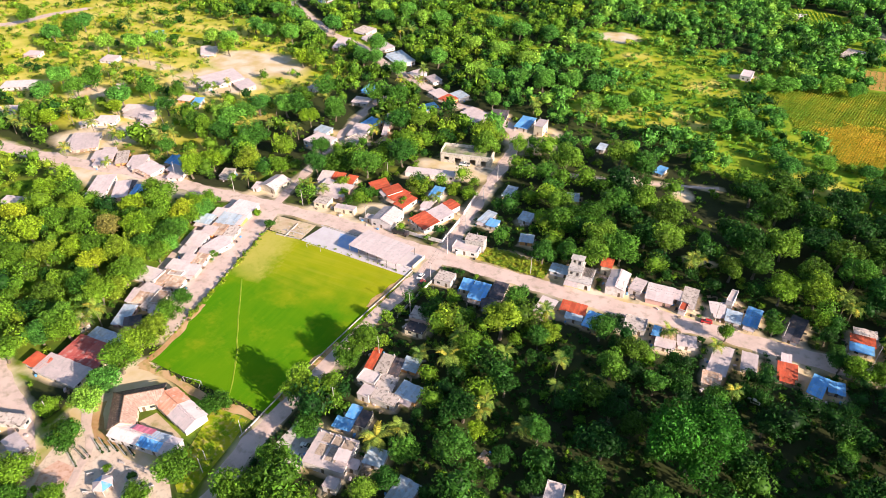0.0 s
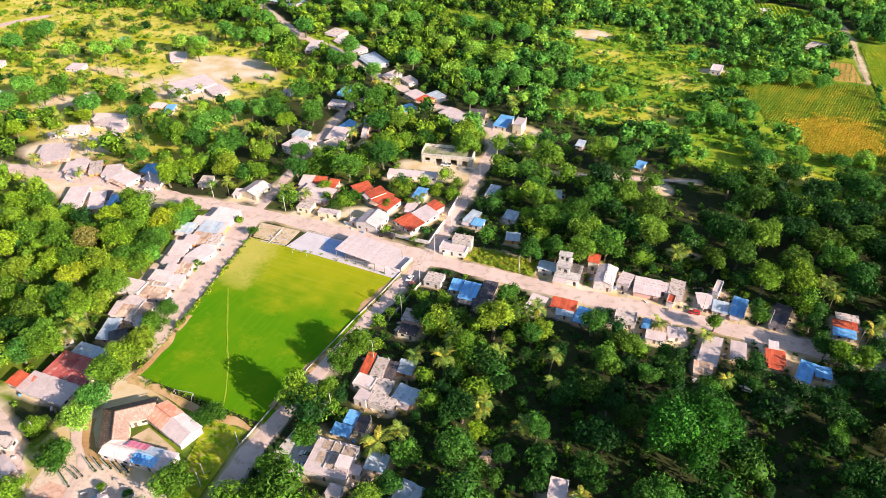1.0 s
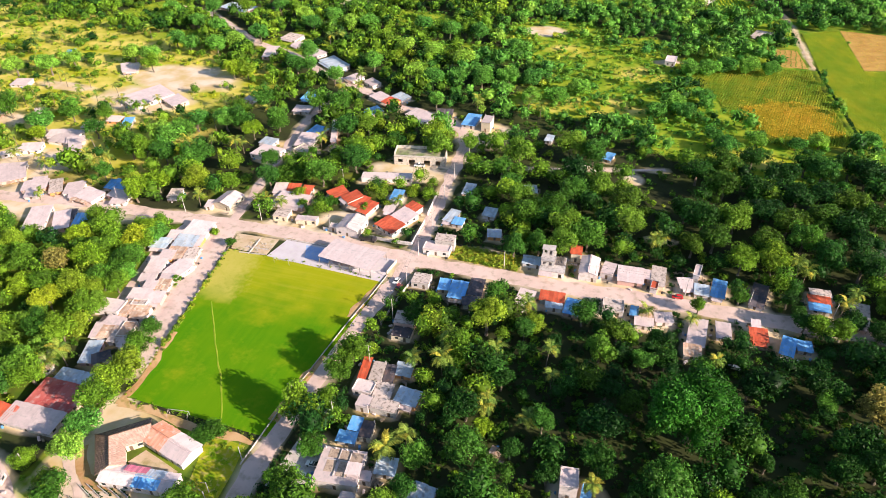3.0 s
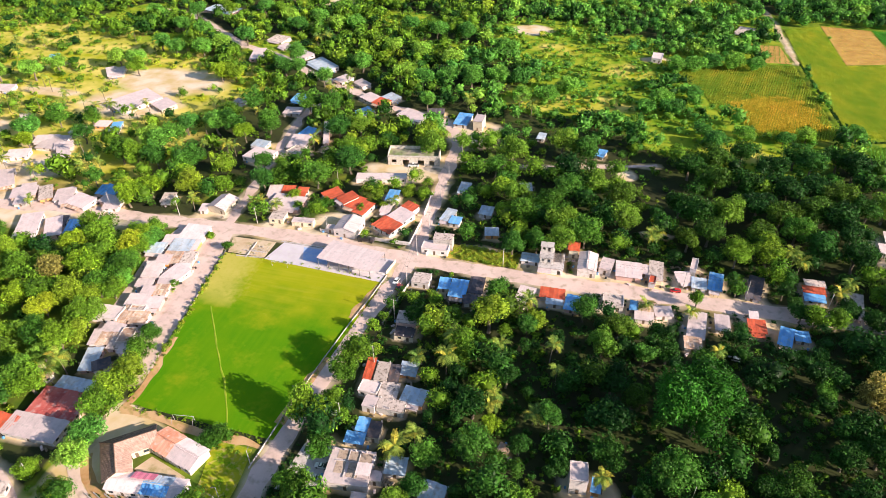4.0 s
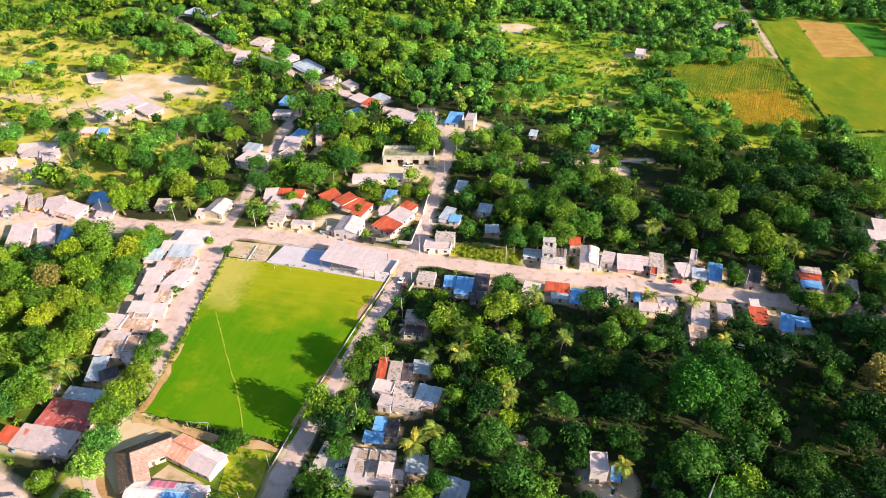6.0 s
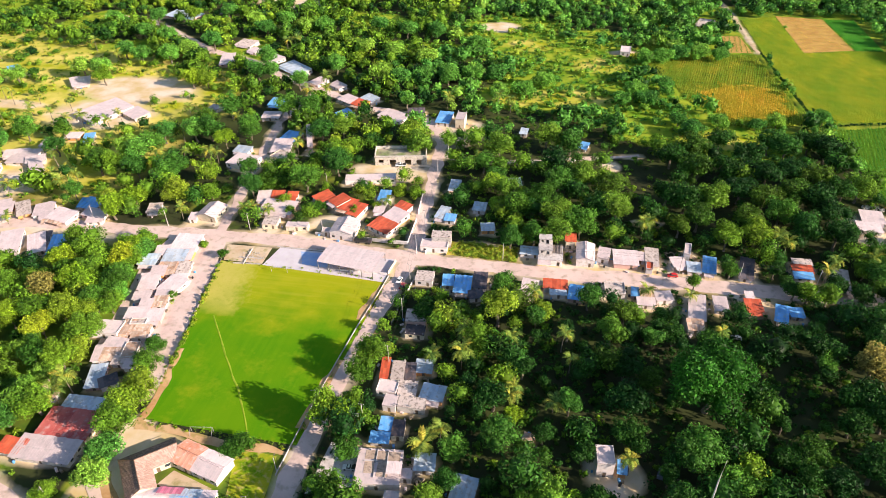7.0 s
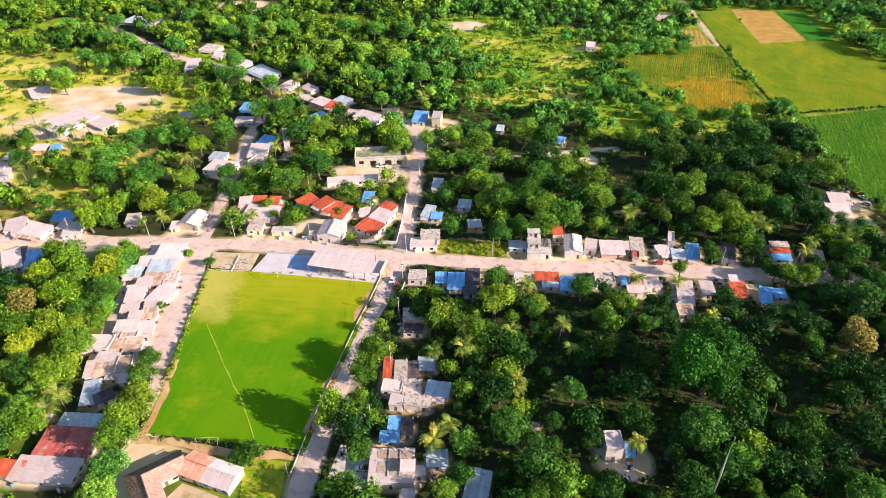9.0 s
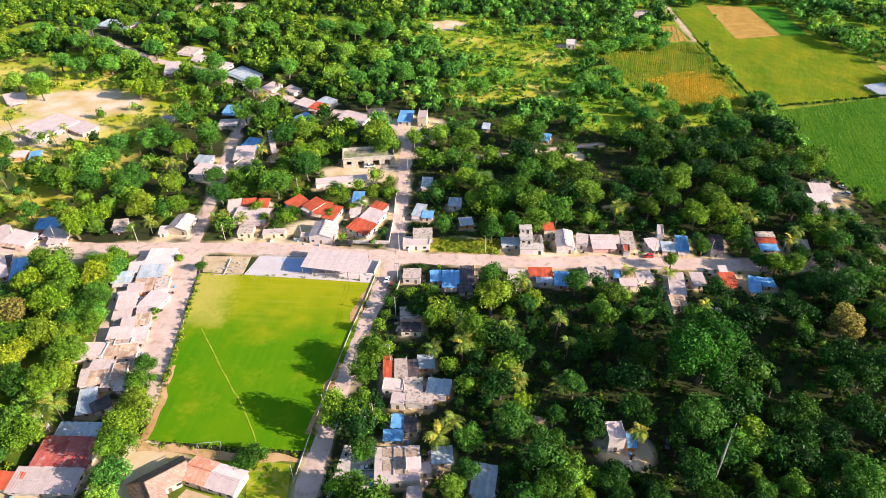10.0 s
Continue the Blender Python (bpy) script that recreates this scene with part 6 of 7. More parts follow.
baked_wood("undergrowth", bx[nb], by[nb], br[nb], br[nb] * 1.4, BUSH, "low green bushes under the trees", 5)
# shrubs stand thick where the trees are thin
ux, uy = spots(-700, 200, 200, 660, 6.2)
keep = (lush_at(ux, uy) > 0.3) & (RNG.random(ux.size) < np.where(ux < -235, 0.16, 0.55)) & (near_street(ux, uy) > 2) & (near_house(ux, uy) > 2) & (clearing(ux, uy) > 1.02)
for poly in CROPS.values():
    keep &= ~inside(ux, uy, poly)
keep &= inside(ux, uy, ((-250, 150), (130, 140), (335, 640), (100, 760), (-580, 640), (-715, 370), (-330, 150)))
ux, uy = ux[keep], uy[keep]
ur = 0.9 + 2.7 * RNG.random(ux.size) ** 1.6
for cut, mat, tone, seed in ((ux < -235, SHRUB, "yellow-green", 16), (ux >= -235, MEADOW, "bright green", 17)):
    baked_wood("meadow_shrubs", ux[cut], uy[cut], ur[cut], ur[cut] * 1.35, CLUMP, "loose " + tone + " shrubs on the meadow", seed, mat)
sx, sy = spots(-700, 200, 200, 660, 3.5)
keep = (lush_at(sx, sy) > 0.2) & (RNG.random(sx.size) < np.where(sx < -235, 0.28, 0.50)) & (near_street(sx, sy) > 1) & (near_house(sx, sy) > 1.5) & (clearing(sx, sy) > 1.05)
for poly in CROPS.values():
    keep &= ~inside(sx, sy, poly)
keep &= inside(sx, sy, ((-250, 150), (130, 140), (335, 640), (100, 760), (-580, 640), (-715, 370), (-330, 150)))
sx, sy = sx[keep], sy[keep]
sr = RNG.uniform(0.5, 1.9, sx.size) ** 1.2
for cut, mat, tone, seed in ((sx < -235, SHRUB, "yellow-green", 6), (sx >= -235, MEADOW, "green", 18)):
    baked_wood("meadow_scrub", sx[cut], sy[cut], sr[cut], sr[cut] * 1.2, TUFT, tone + " scrub and tall grass on open ground", seed, mat)
wx, wy = [], []
for a, b in (((-186.5, 184), (-182.5, 163)), ((-182.5, 163), (-178, 141)), ((-178, 141), (-174.5, 122))):
    n = int(math.hypot(b[0] - a[0], b[1] - a[1]) / (1.9 if a[1] > 160 else 1.0))
    wx += [a[0] + (b[0] - a[0]) * (i + RNG.random()) / n + RNG.uniform(-0.9, 0.9) for i in range(n)]
    wy += [a[1] + (b[1] - a[1]) * (i + RNG.random()) / n for i in range(n)]
wr = RNG.uniform(0.7, 1.7, len(wx))
baked_wood("street_hedge", np.array(wx), np.array(wy), wr, wr * 1.6, BUSH, "uneven yellow-green hedge between street and pitch", 9, SHRUB)
vx, vy = [], []
for a, b, gap in (((-186, 185.5), (-110, 187), 2.6), ((-170, 98.5), (-119, 98.5), 0.8), ((-111, 186), (-118.5, 100), 1.2), ((-172, 100), (-177, 124), 0.9), ((-135, 93), (-121, 92), 0.8), ((-131, 79), (-121, 77), 0.8)):
    n = int(math.hypot(b[0] - a[0], b[1] - a[1]) / gap)
    vx += [a[0] + (b[0] - a[0]) * (i + RNG.random()) / n + RNG.normal() * 0.7 for i in range(n)]
    vy += [a[1] + (b[1] - a[1]) * (i + RNG.random()) / n + RNG.normal() * 0.7 for i in range(n)]
vr = RNG.uniform(0.25, 0.8, len(vx))
baked_wood("edge_weeds", np.array(vx), np.array(vy), vr, vr * 1.1, TUFT, "tall weeds along the edge of the pitch", 19, SHRUB)
cx_, cy_ = RNG.uniform(-93, -60, 420), RNG.uniform(208.5, 219, 420)
keep = (near_house(cx_, cy_) > 0.8) & (near_street(cx_, cy_) > 0.4)
cr_ = RNG.uniform(0.35, 1.3, cx_.size)
baked_wood("corner_scrub", cx_[keep], cy_[keep], cr_[keep], cr_[keep] * 1.3, TUFT, "yellowish tall weeds on an empty plot", 7, MIXED)
hx, hy = [], []
for a, b in (((88, 500), (99, 376)), ((99, 376), (108, 290)), ((108, 290), (122, 248)), ((104, 374), (188, 397))):
    n = int(math.hypot(b[0] - a[0], b[1] - a[1]) / 2.2)
    hx += [a[0] + (b[0] - a[0]) * (i + RNG.random()) / n for i in range(n)]
    hy += [a[1] + (b[1] - a[1]) * (i + RNG.random()) / n for i in range(n)]
hr = RNG.uniform(0.9, 2.0, len(hx))
baked_wood("field_hedge", np.array(hx), np.array(hy), hr, hr * 1.5, BUSH, "uneven green hedge between the crop fields", 8, SHADED_LEAF)

# ---- school ----
def hip_wing(parent, x, y, rot, length, width, eave, ridge, outer, inner, wmat, over=0.6, ends=True):
    """A long gabled wing: walls with openings, two tiled slopes, gable ends and a row of windows."""
    m = pose(x, y, 0, 0, 0, rot)
    w, d = length, width
    bm = bmesh.new()
    holes = {0: [], 2: []}
    for side in holes:
        n = int(w / 3)
        for q in range(n):
            c = (q + 0.5) * w / n
            holes[side].append((c - 0.5, c + 0.5, 0.0, 2.1) if q % 3 == 1 and side == 0 else (c - 0.8, c + 0.8, 1.0, 2.1))
    for side, (ln, k) in enumerate(((w, pose(-w / 2, -d / 2, 0)), (d - 0.36, pose(w / 2, -d / 2 + 0.18, 0, 0, 0, 90)), (w, pose(w / 2, d / 2, 0, 0, 0, 180)), (d - 0.36, pose(-w / 2, d / 2 - 0.18, 0, 0, 0, 270)))):
        wall_run(bm, k, ln, eave - 0.25, holes.get(side, []))
        for a, b, lo, hi in holes.get(side, []):
            o = part("door" if lo == 0 else "window", boxes((a + 0.01, b - 0.01, 0.07, 0.11, lo + 0.005, hi - 0.005)), DOOR if lo == 0 else GLASS, parent)
            o.matrix_basis = m @ k
    part("wall", bm, wmat, parent).matrix_basis = m
    for sgn, mat in ((1, outer), (-1, inner)):
        o = thicken(part("roof_slope", sheets(w, d / 2, eave - 0.15, ridge, over, 0.45), mat, parent), 0.08)
        o.matrix_basis = m @ pose(0, sgn * d / 4, 0, 0, 0, 180 if sgn > 0 else 0)
    for sx in (-w / 2 + 0.05, w / 2 - 0.25):
        g = bmesh.new()
        v = [g.verts.new(c) for c in ((sx, -d / 2 + 0.1, eave - 0.4), (sx, d / 2 - 0.1, eave - 0.4), (sx, 0, ridge - 0.3), (sx + 0.2, -d / 2 + 0.1, eave - 0.4), (sx + 0.2, d / 2 - 0.1, eave - 0.4), (sx + 0.2, 0, ridge - 0.3))]
        for f in ((0, 2, 1), (3, 4, 5), (0, 1, 4, 3), (1, 2, 5, 4), (2, 0, 3, 5)):
            g.faces.new([v[i] for i in f])
        part("gable", g, wmat, parent).matrix_basis = m
    r = bmesh.new()
    tube(r, [(-w / 2 - over, 0, ridge + 0.06), (w / 2 + over, 0, ridge + 0.06)], [0.14, 0.14], 6)
    part("ridge_cap", r, outer, parent).matrix_basis = m


# one clay tile in two tones: sun and shade sides painted into the colour
SHADE_SIDE_TILE = surface("shade_side_clay_tile", (0.20, 0.13, 0.10), (0.30, 0.19, 0.14), rough=0.9, grain=4, patch=0.5, island=0.25, dirt=(0.12, 0.09, 0.08))
SUN_SIDE_TILE = surface("sun_side_clay_tile", (0.42, 0.25, 0.20), (0.52, 0.34, 0.28), rough=0.85, grain=4, patch=0.4, island=0.2, dirt=(0.42, 0.28, 0.22))
MAGENTA = surface("magenta_sheet", (0.60, 0.10, 0.20), (0.70, 0.24, 0.32), rough=0.6, island=0.2)
school = thing("school", pose(0, 0, 0), "walled school of tiled and sheet-roofed wings round a small courtyard", "school")
FADED = surface("faded_terracotta", (0.60, 0.21, 0.12), (0.66, 0.33, 0.23), rough=0.85, grain=3, patch=0.25, island=0.12, dirt=(0.62, 0.44, 0.38))


def tiled_slope(e0, e1, r1, r0, tiles=0.5):
    """A roof slope between an eave and a ridge, as courses of tile columns with a proud edge and a shade of their own."""
    bm = bmesh.new()
    tone = bm.faces.layers.float.new("sheet")
    e0, e1, r1, r0 = (Vector(p) for p in (e0, e1, r1, r0))
    n, courses = max(2, int((e1 - e0).length / tiles)), 7
    grid = []
    for i in range(2 * n + 1):
        lift = 0.06 if i % 2 else 0.0
        grid.append([bm.verts.new(e0.lerp(e1, i / (2 * n)).lerp(r0.lerp(r1, i / (2 * n)), j / courses) + Vector((0, 0, lift))) for j in range(courses + 1)])
    for i in range(2 * n):
        for j in range(courses):
            bm.faces.new((grid[i][j], grid[i + 1][j], grid[i + 1][j + 1], grid[i][j + 1]))[tone] = PICK.random()
    bmesh.ops.recalc_face_normals(bm, faces=bm.faces)
    if sum(f.normal.z for f in bm.faces) < 0:
        bmesh.ops.reverse_faces(bm, faces=bm.faces)
    return bm


# two tiled wings meeting in a hipped corner; x runs along one ridge, -y along the other
corner = pose(-161.2, 81.3, 0, 0, 0, 41.6)
# outer slopes face away from the sun and take the darker tone
for nm, mat, pts in (("roof_slope", SHADE_SIDE_TILE, ((-4.6, 4.6, 2.9), (12.6, 4.6, 2.9), (12.6, 0, 5.2), (0, 0, 5.2))), ("roof_slope", SUN_SIDE_TILE, ((4.3, -4.3, 3.05), (12.6, -4.3, 3.05), (12.6, 0, 5.2), (0, 0, 5.2))),
                     ("roof_slope", SHADE_SIDE_TILE, ((-4.6, 4.6, 2.9), (-4.6, -11.6, 2.9), (0, -11.6, 5.2), (0, 0, 5.2))), ("roof_slope", SUN_SIDE_TILE, ((4.3, -4.3, 3.05), (4.3, -11.6, 3.05), (0, -11.6, 5.2), (0, 0, 5.2)))):
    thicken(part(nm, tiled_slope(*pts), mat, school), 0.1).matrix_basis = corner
for pts in (((0, 0, 5.3), (12.6, 0, 5.3)), ((0, 0, 5.3), (0, -11.6, 5.3)), ((-4.6, 4.6, 2.98), (0, 0, 5.3))):
    g = bmesh.new()
    tube(g, list(pts), [0.15, 0.15], 6)
    part("ridge_cap", g, SHADE_SIDE_TILE, school).matrix_basis = corner
for ln, k, holes in ((16.1, pose(12.2, 4.0, 0, 0, 0, 180), [(q, q + 1.5, 1.0, 2.1) for q in (1.5, 4.5, 7.5, 10.5, 13.5)]), (14.9, pose(-4.0, 3.8, 0, 0, 0, 270), [(q, q + 1.5, 1.0, 2.1) for q in (2.0, 5.5, 9.0, 12.0)]),
                     (8.4, pose(4.0, -3.8, 0), [(1.0, 2.0, 0.0, 2.1), (3.5, 5.0, 1.0, 2.1)]), (7.0, pose(3.8, -11.0, 0, 0, 0, 90), [(1.0, 2.0, 0.0, 2.1), (3.5, 5.0, 1.0, 2.1)]), (7.6, pose(-3.8, -11.2, 0), [(3.0, 4.2, 1.0, 2.1)])):
    g = bmesh.new()
    wall_run(g, k, ln, 2.8, holes)
    part("wall", g, WALLS[1][1], school).matrix_basis = corner
    for a, b, lo, hi in holes:
        part("door" if lo == 0 else "window", boxes((a + 0.01, b - 0.01, 0.07, 0.11, lo + 0.005, hi - 0.005)), DOOR if lo == 0 else GLASS, school).matrix_basis = corner @ k
for y0 in (-11.25,):
    g = bmesh.new()
    v = [g.verts.new(c) for c in ((-3.8, y0, 2.8), (3.8, y0, 2.8), (0, y0, 4.95), (-3.8, y0 + 0.2, 2.8), (3.8, y0 + 0.2, 2.8), (0, y0 + 0.2, 4.95))]
    for f in ((0, 1, 2), (5, 4, 3), (0, 3, 4, 1), (1, 4, 5, 2), (2, 5, 3, 0)):
        g.faces.new([v[i] for i in f])
    part("gable", g, WALLS[1][1], school).matrix_basis = corner
hip_wing(school, -147.4, 88.0, -13, 8.2, 8.2, 3.3, 4.6, FADED, FADED, WALLS[1][1], 0.3)
hip_wing(school, -138.4, 85.9, -13, 9.6, 8.0, 3.2, 4.3, ROOFS["white"][1], ROOFS["white"][1], WALLS[0][1], 0.4)
hip_wing(school, -150.2, 72.2, 8, 10.6, 6.2, 3.2, 3.9, ROOFS["white"][1], ROOFS["white"][1], WALLS[0][1], 0.3)
hip_wing(school, -140.4, 73.6, 8, 8.2, 6.2, 3.2, 3.8, ROOFS["bluegrey"][1], ROOFS["blue"][1], WALLS[0][1], 0.3)
hip_wing(school, -133.9, 74.5, 8, 4.0, 6.2, 3.2, 3.8, ROOFS["white"][1], ROOFS["white"][1], WALLS[0][1], 0.3)
thicken(part("awning", sheets(7.0, 2.2, 3.3, 3.95, 0.2), MAGENTA, school)).matrix_basis = pose(-145.6, 75.0, 0.1, 0, 0, 188)
flat("school_lawn", ((-153, 78), (-150.5, 83.5), (-144, 82.0), (-136, 80.0), (-135, 78), (-146, 76.5)), 0.07, DUST, "trodden pale earth of the school courtyard", "courtyard")
flat("roadside_lawn", ((-135, 94), (-130, 95), (-121.5, 94.5), (-119.5, 84), (-118.8, 74), (-118, 66), (-122, 64.5), (-126, 67), (-130, 71), (-131, 80)), 0.07, surface("dry_lawn", (0.06, 0.20, 0.004), (0.34, 0.33, 0.02), rough=1, grain=1.4, patch=0.22, dirt=(0.42, 0.33, 0.12)), "yellow-green lawn beside the school", "lawn")

# ---- plaza ----
PAVE = surface("plaza_paving", (0.62, 0.46, 0.36), (0.70, 0.56, 0.46), grain=2, patch=0.3, own=0.05, dirt=(0.46, 0.34, 0.26))
BRICKRED = surface("red_paving", (0.58, 0.33, 0.24), (0.66, 0.44, 0.36), grain=2, patch=0.3, own=0.1, dirt=(0.46, 0.22, 0.14))
flat("plaza_floor", ((-170, 62), (-158, 70), (-146, 66), (-128, 67), (-119, 60), (-122, 44), (-140, 40), (-164, 42)), 0.06, PAVE, "pale pinkish plaza paving", "plaza")
flat("plaza_red_panel", ((-163.5, 56.1), (-156.5, 56.7), (-152.6, 49.2), (-161.9, 46.1), (-164.8, 51.1)), 0.10, BRICKRED, "worn pinkish red brick plaza panel", "paving")
ribbon("school_path", ((-180, 82), (-177.4, 79.0), (-170.4, 72.7), (-166.2, 68.2), (-160.7, 65.4), (-156.5, 60), (-152.5, 52), (-150, 46)), 2.8, 0.12, ROAD, 0.5, "pale dirt path to the plaza")
ribbon("dry_bank", ((-171, 78), (-165.5, 72.2), (-161, 69.2), (-156, 68.2), (-150, 69.0)), 3.2, 0.11, EARTH, 0.9, "dry brown grassy bank below the school")


def planter(x, y, r):
    base = thing("planter", pose(x, y, 0.06), "round raised concrete planter with clipped shrub", "planter", "plaza planters")
    bm = bmesh.new()
    k = 18
    ring = [[bm.verts.new((q * math.cos(i * math.tau / k), q * math.sin(i * math.tau / k), z)) for i in range(k)] for q, z in ((r, 0), (r, 0.5), (r - 0.25, 0.5), (r - 0.25, 0.3))]
    for a, b in zip(ring, ring[1:]):
        for i in range(k):
            bm.faces.new((a[i], a[(i + 1) % k], b[(i + 1) % k], b[i]))
    bm.faces.new(ring[-1])
    part("kerb", bm, CONC, base)
    c = new("shrub", KINDS[PICK.randrange(8)][0])
    c.parent, c.location, c.scale = base, (0, 0, 0.9), (r * 0.75, r * 0.75, 0.9)


for px, py, pr in ((-147, 60.5, 1.9), (-138, 62, 2.0), (-133, 56, 1.6)):
    planter(px, py, pr)


def bench(x, y, rot):
    base = thing("park_bench", pose(x, y, 0.06, 0, 0, rot), "pale concrete plaza bench", "bench", "plaza benches")
    part("seat", boxes((-1.0, 1.0, -0.22, 0.22, 0.38, 0.46)), CONC, base)
    part("backrest", boxes((-1.0, 1.0, 0.2, 0.28, 0.46, 0.85)), CONC, base)
    for s in (-0.75, 0.75):
        part("leg", boxes((s - 0.1, s + 0.1, -0.18, 0.18, 0, 0.38)), CONC, base)


for bx_, by_, br_ in ((-144.8, 64.2, 10), (-141, 63.5, 15), (-130, 62, 60), (-150, 57, 40), (-146, 52, 20)):
    bench(bx_, by_, br_)


# low walls that fan out between the path and the plaza, with a clipped hedge along each
fan_x, fan_y = [], []
for a, b in (((-161.0, 66.6), (-153.6, 64.0)), ((-159.0, 67.6), (-152.1, 65.3)), ((-155.5, 68.1), (-149.9, 66.6)), ((-152.4, 68.6), (-146.2, 66.8)), ((-149.3, 69.4), (-144.1, 67.8)), ((-164.0, 61.6), (-156.6, 60.1)), ((-161.8, 62.6), (-155.9, 61.3)), ((-164.9, 59.8), (-156.7, 56.9))):
    stretch("planting_wall", a, b, 0.7, 0.25, CONC, "low concrete planting wall on the plaza", 0.06)
    for q in range(9):
        fan_x.append(a[0] + (b[0] - a[0]) * (q + 0.5) / 9 + 0.75)
        fan_y.append(a[1] + (b[1] - a[1]) * (q + 0.5) / 9)
fan_r = RNG.uniform(0.4, 0.65, len(fan_x))
baked_wood("plaza_hedge", np.array(fan_x), np.array(fan_y), fan_r, fan_r * 1.5, BUSH, "dark clipped hedge strips beside the planting walls", 31, SHADED_LEAF)


def canopy(x, y, r, h):
    base = thing("kiosk", pose(x, y, 0.06, 0, 0, 20), "small kiosk with a blue and white pointed canopy", "kiosk")
    for i in range(6):
        a, b = i * math.tau / 6, (i + 1) * math.tau / 6
        g = bmesh.new()
        v = [g.verts.new(p) for p in ((r * math.cos(a), r * math.sin(a), h), (r * math.cos(b), r * math.sin(b), h), (0, 0, h + 1.3))]
        g.faces.new(v)
        thicken(part("canopy_panel", g, ROOFS["blue" if i % 3 == 2 else "white"][1], base))
        g = bmesh.new()
        tube(g, [((r - 0.2) * math.cos(a), (r - 0.2) * math.sin(a), 0), ((r - 0.2) * math.cos(a), (r - 0.2) * math.sin(a), h + 0.05)], [0.08, 0.08])
        part("post", g, PAINT, base)
    part("counter", boxes((-1.2, 1.2, -1.0, 1.0, 0, 1.0)), BRICKRED, base)


canopy(-142.2, 55.8, 3.2, 2.6)

# ---- arcade building and stepped building ----
ruin = thing("unfinished_building", pose(-133.3, 289.2, 0, 0, 0, 12), "stained concrete roofless building with wide front openings", "building")
STAIN = surface("stained_concrete", (0.62, 0.56, 0.50), (0.50, 0.44, 0.38), grain=1.4, patch=0.35, dirt=(0.20, 0.17, 0.15))
bm = bmesh.new()
front = [(2.0, 4.6, 1.6, 3.4), (8.0, 11.4, 0.0, 3.2), (16.2, 19.6, 0.0, 3.2), (22.6, 25.2, 0.0, 3.0)]
wall_run(bm, pose(-14, -5, 0), 28, 5.2, front, 0.35)
part("front_wall", bm, STAIN, ruin)
for nm, ln, k, hh_, hl in (("side_wall", 9.3, pose(14, -4.65, 0, 0, 0, 90), 6.4, [(3, 5, 1, 2.6)]), ("back_wall", 28, pose(14, 5, 0, 0, 0, 180), 6.8, [(5, 7, 1.2, 2.6), (15, 17, 1.2, 2.6)]), ("side_wall", 9.3, pose(-14, 4.65, 0, 0, 0, 270), 7.0, [(6.2, 7.2, 5.4, 6.2)])):
    bm = bmesh.new()
    wall_run(bm, k, ln, hh_, hl, 0.35)
    part(nm, bm, STAIN, ruin)
part("cornice", boxes((-14.2, 14.2, -5.35, -4.2, 5.2, 5.5)), STAIN, ruin)
part("upper_floor", boxes((-13.65, 13.65, -4.2, 4.65, 4.9, 5.15)), surface("mossy_slab", (0.12, 0.20, 0.03), (0.40, 0.34, 0.26), grain=1, patch=0.18, dirt=(0.14, 0.12, 0.10)), ruin)

tower = thing("stepped_building", pose(-45.9, 213.4, 0, 0, 0, 4), "unfinished concrete house of three stepped storeys with a stair", "building")
for nm, x0, x1, y0, y1, z0, z1 in (("ground_floor", -5, 5, -4.5, 6, 0, 3.1), ("middle_floor", -5, 0.4, -1.5, 6, 3.3, 6.0), ("top_floor", -5, 0.0, 2.8, 6, 6.2, 8.8)):
    bm = bmesh.new()
    w, d = x1 - x0, y1 - y0
    for ln, k, hl in ((w, pose(x0, y0, 0), [(0.8, 1.9, 0.9, 2.1), (w - 2.2, w - 1.0, 0.0, 2.1)]), (d - 0.36, pose(x1, y0 + 0.18, 0, 0, 0, 90), [(1.0, 2.0, 0.9, 2.1)]), (w, pose(x1, y1, 0, 0, 0, 180), []), (d - 0.36, pose(x0, y1 - 0.18, 0, 0, 0, 270), [(1.0, 2.0, 0.9, 2.1)])):
        wall_run(bm, k, ln, z1 - z0, hl)
    o = part(nm, bm, WALLS[2][1] if z0 else WALLS[0][1], tower)
    o.location.z = z0
    part("slab", boxes((x0 - 0.3, x1 + 0.3, y0 - 0.3, y1 + 0.3, z1, z1 + 0.2)), CONC, tower)
for i in range(7):
    part("beam", boxes((1.0 + i * 0.6, 1.25 + i * 0.6, 0.0, 6.2, 3.5, 3.75)), surface("dark_beam", (0.16, 0.13, 0.12), (0.24, 0.2, 0.18)), tower)
for i in range(9):
    part("stair_tread", boxes((-4.6, -0.2, -1.6 - 0.3 + i * 0.45, -1.2 + i * 0.45, 6.2 + 0.0 + i * 0.28 - (2.8 if i < 0 else 0) - 2.8, 6.3 + i * 0.28 - 2.8)), CONC, tower)
thicken(part("shop_awning", sheets(4.6, 1.8, 2.5, 2.9), ROOFS["tin"][1], tower)).matrix_basis = pose(-2.6, -5.7, 0)

# ---- vehicles ----
RUBBER = surface("rubber", (0.02, 0.02, 0.02), (0.03, 0.03, 0.03), rough=0.8)


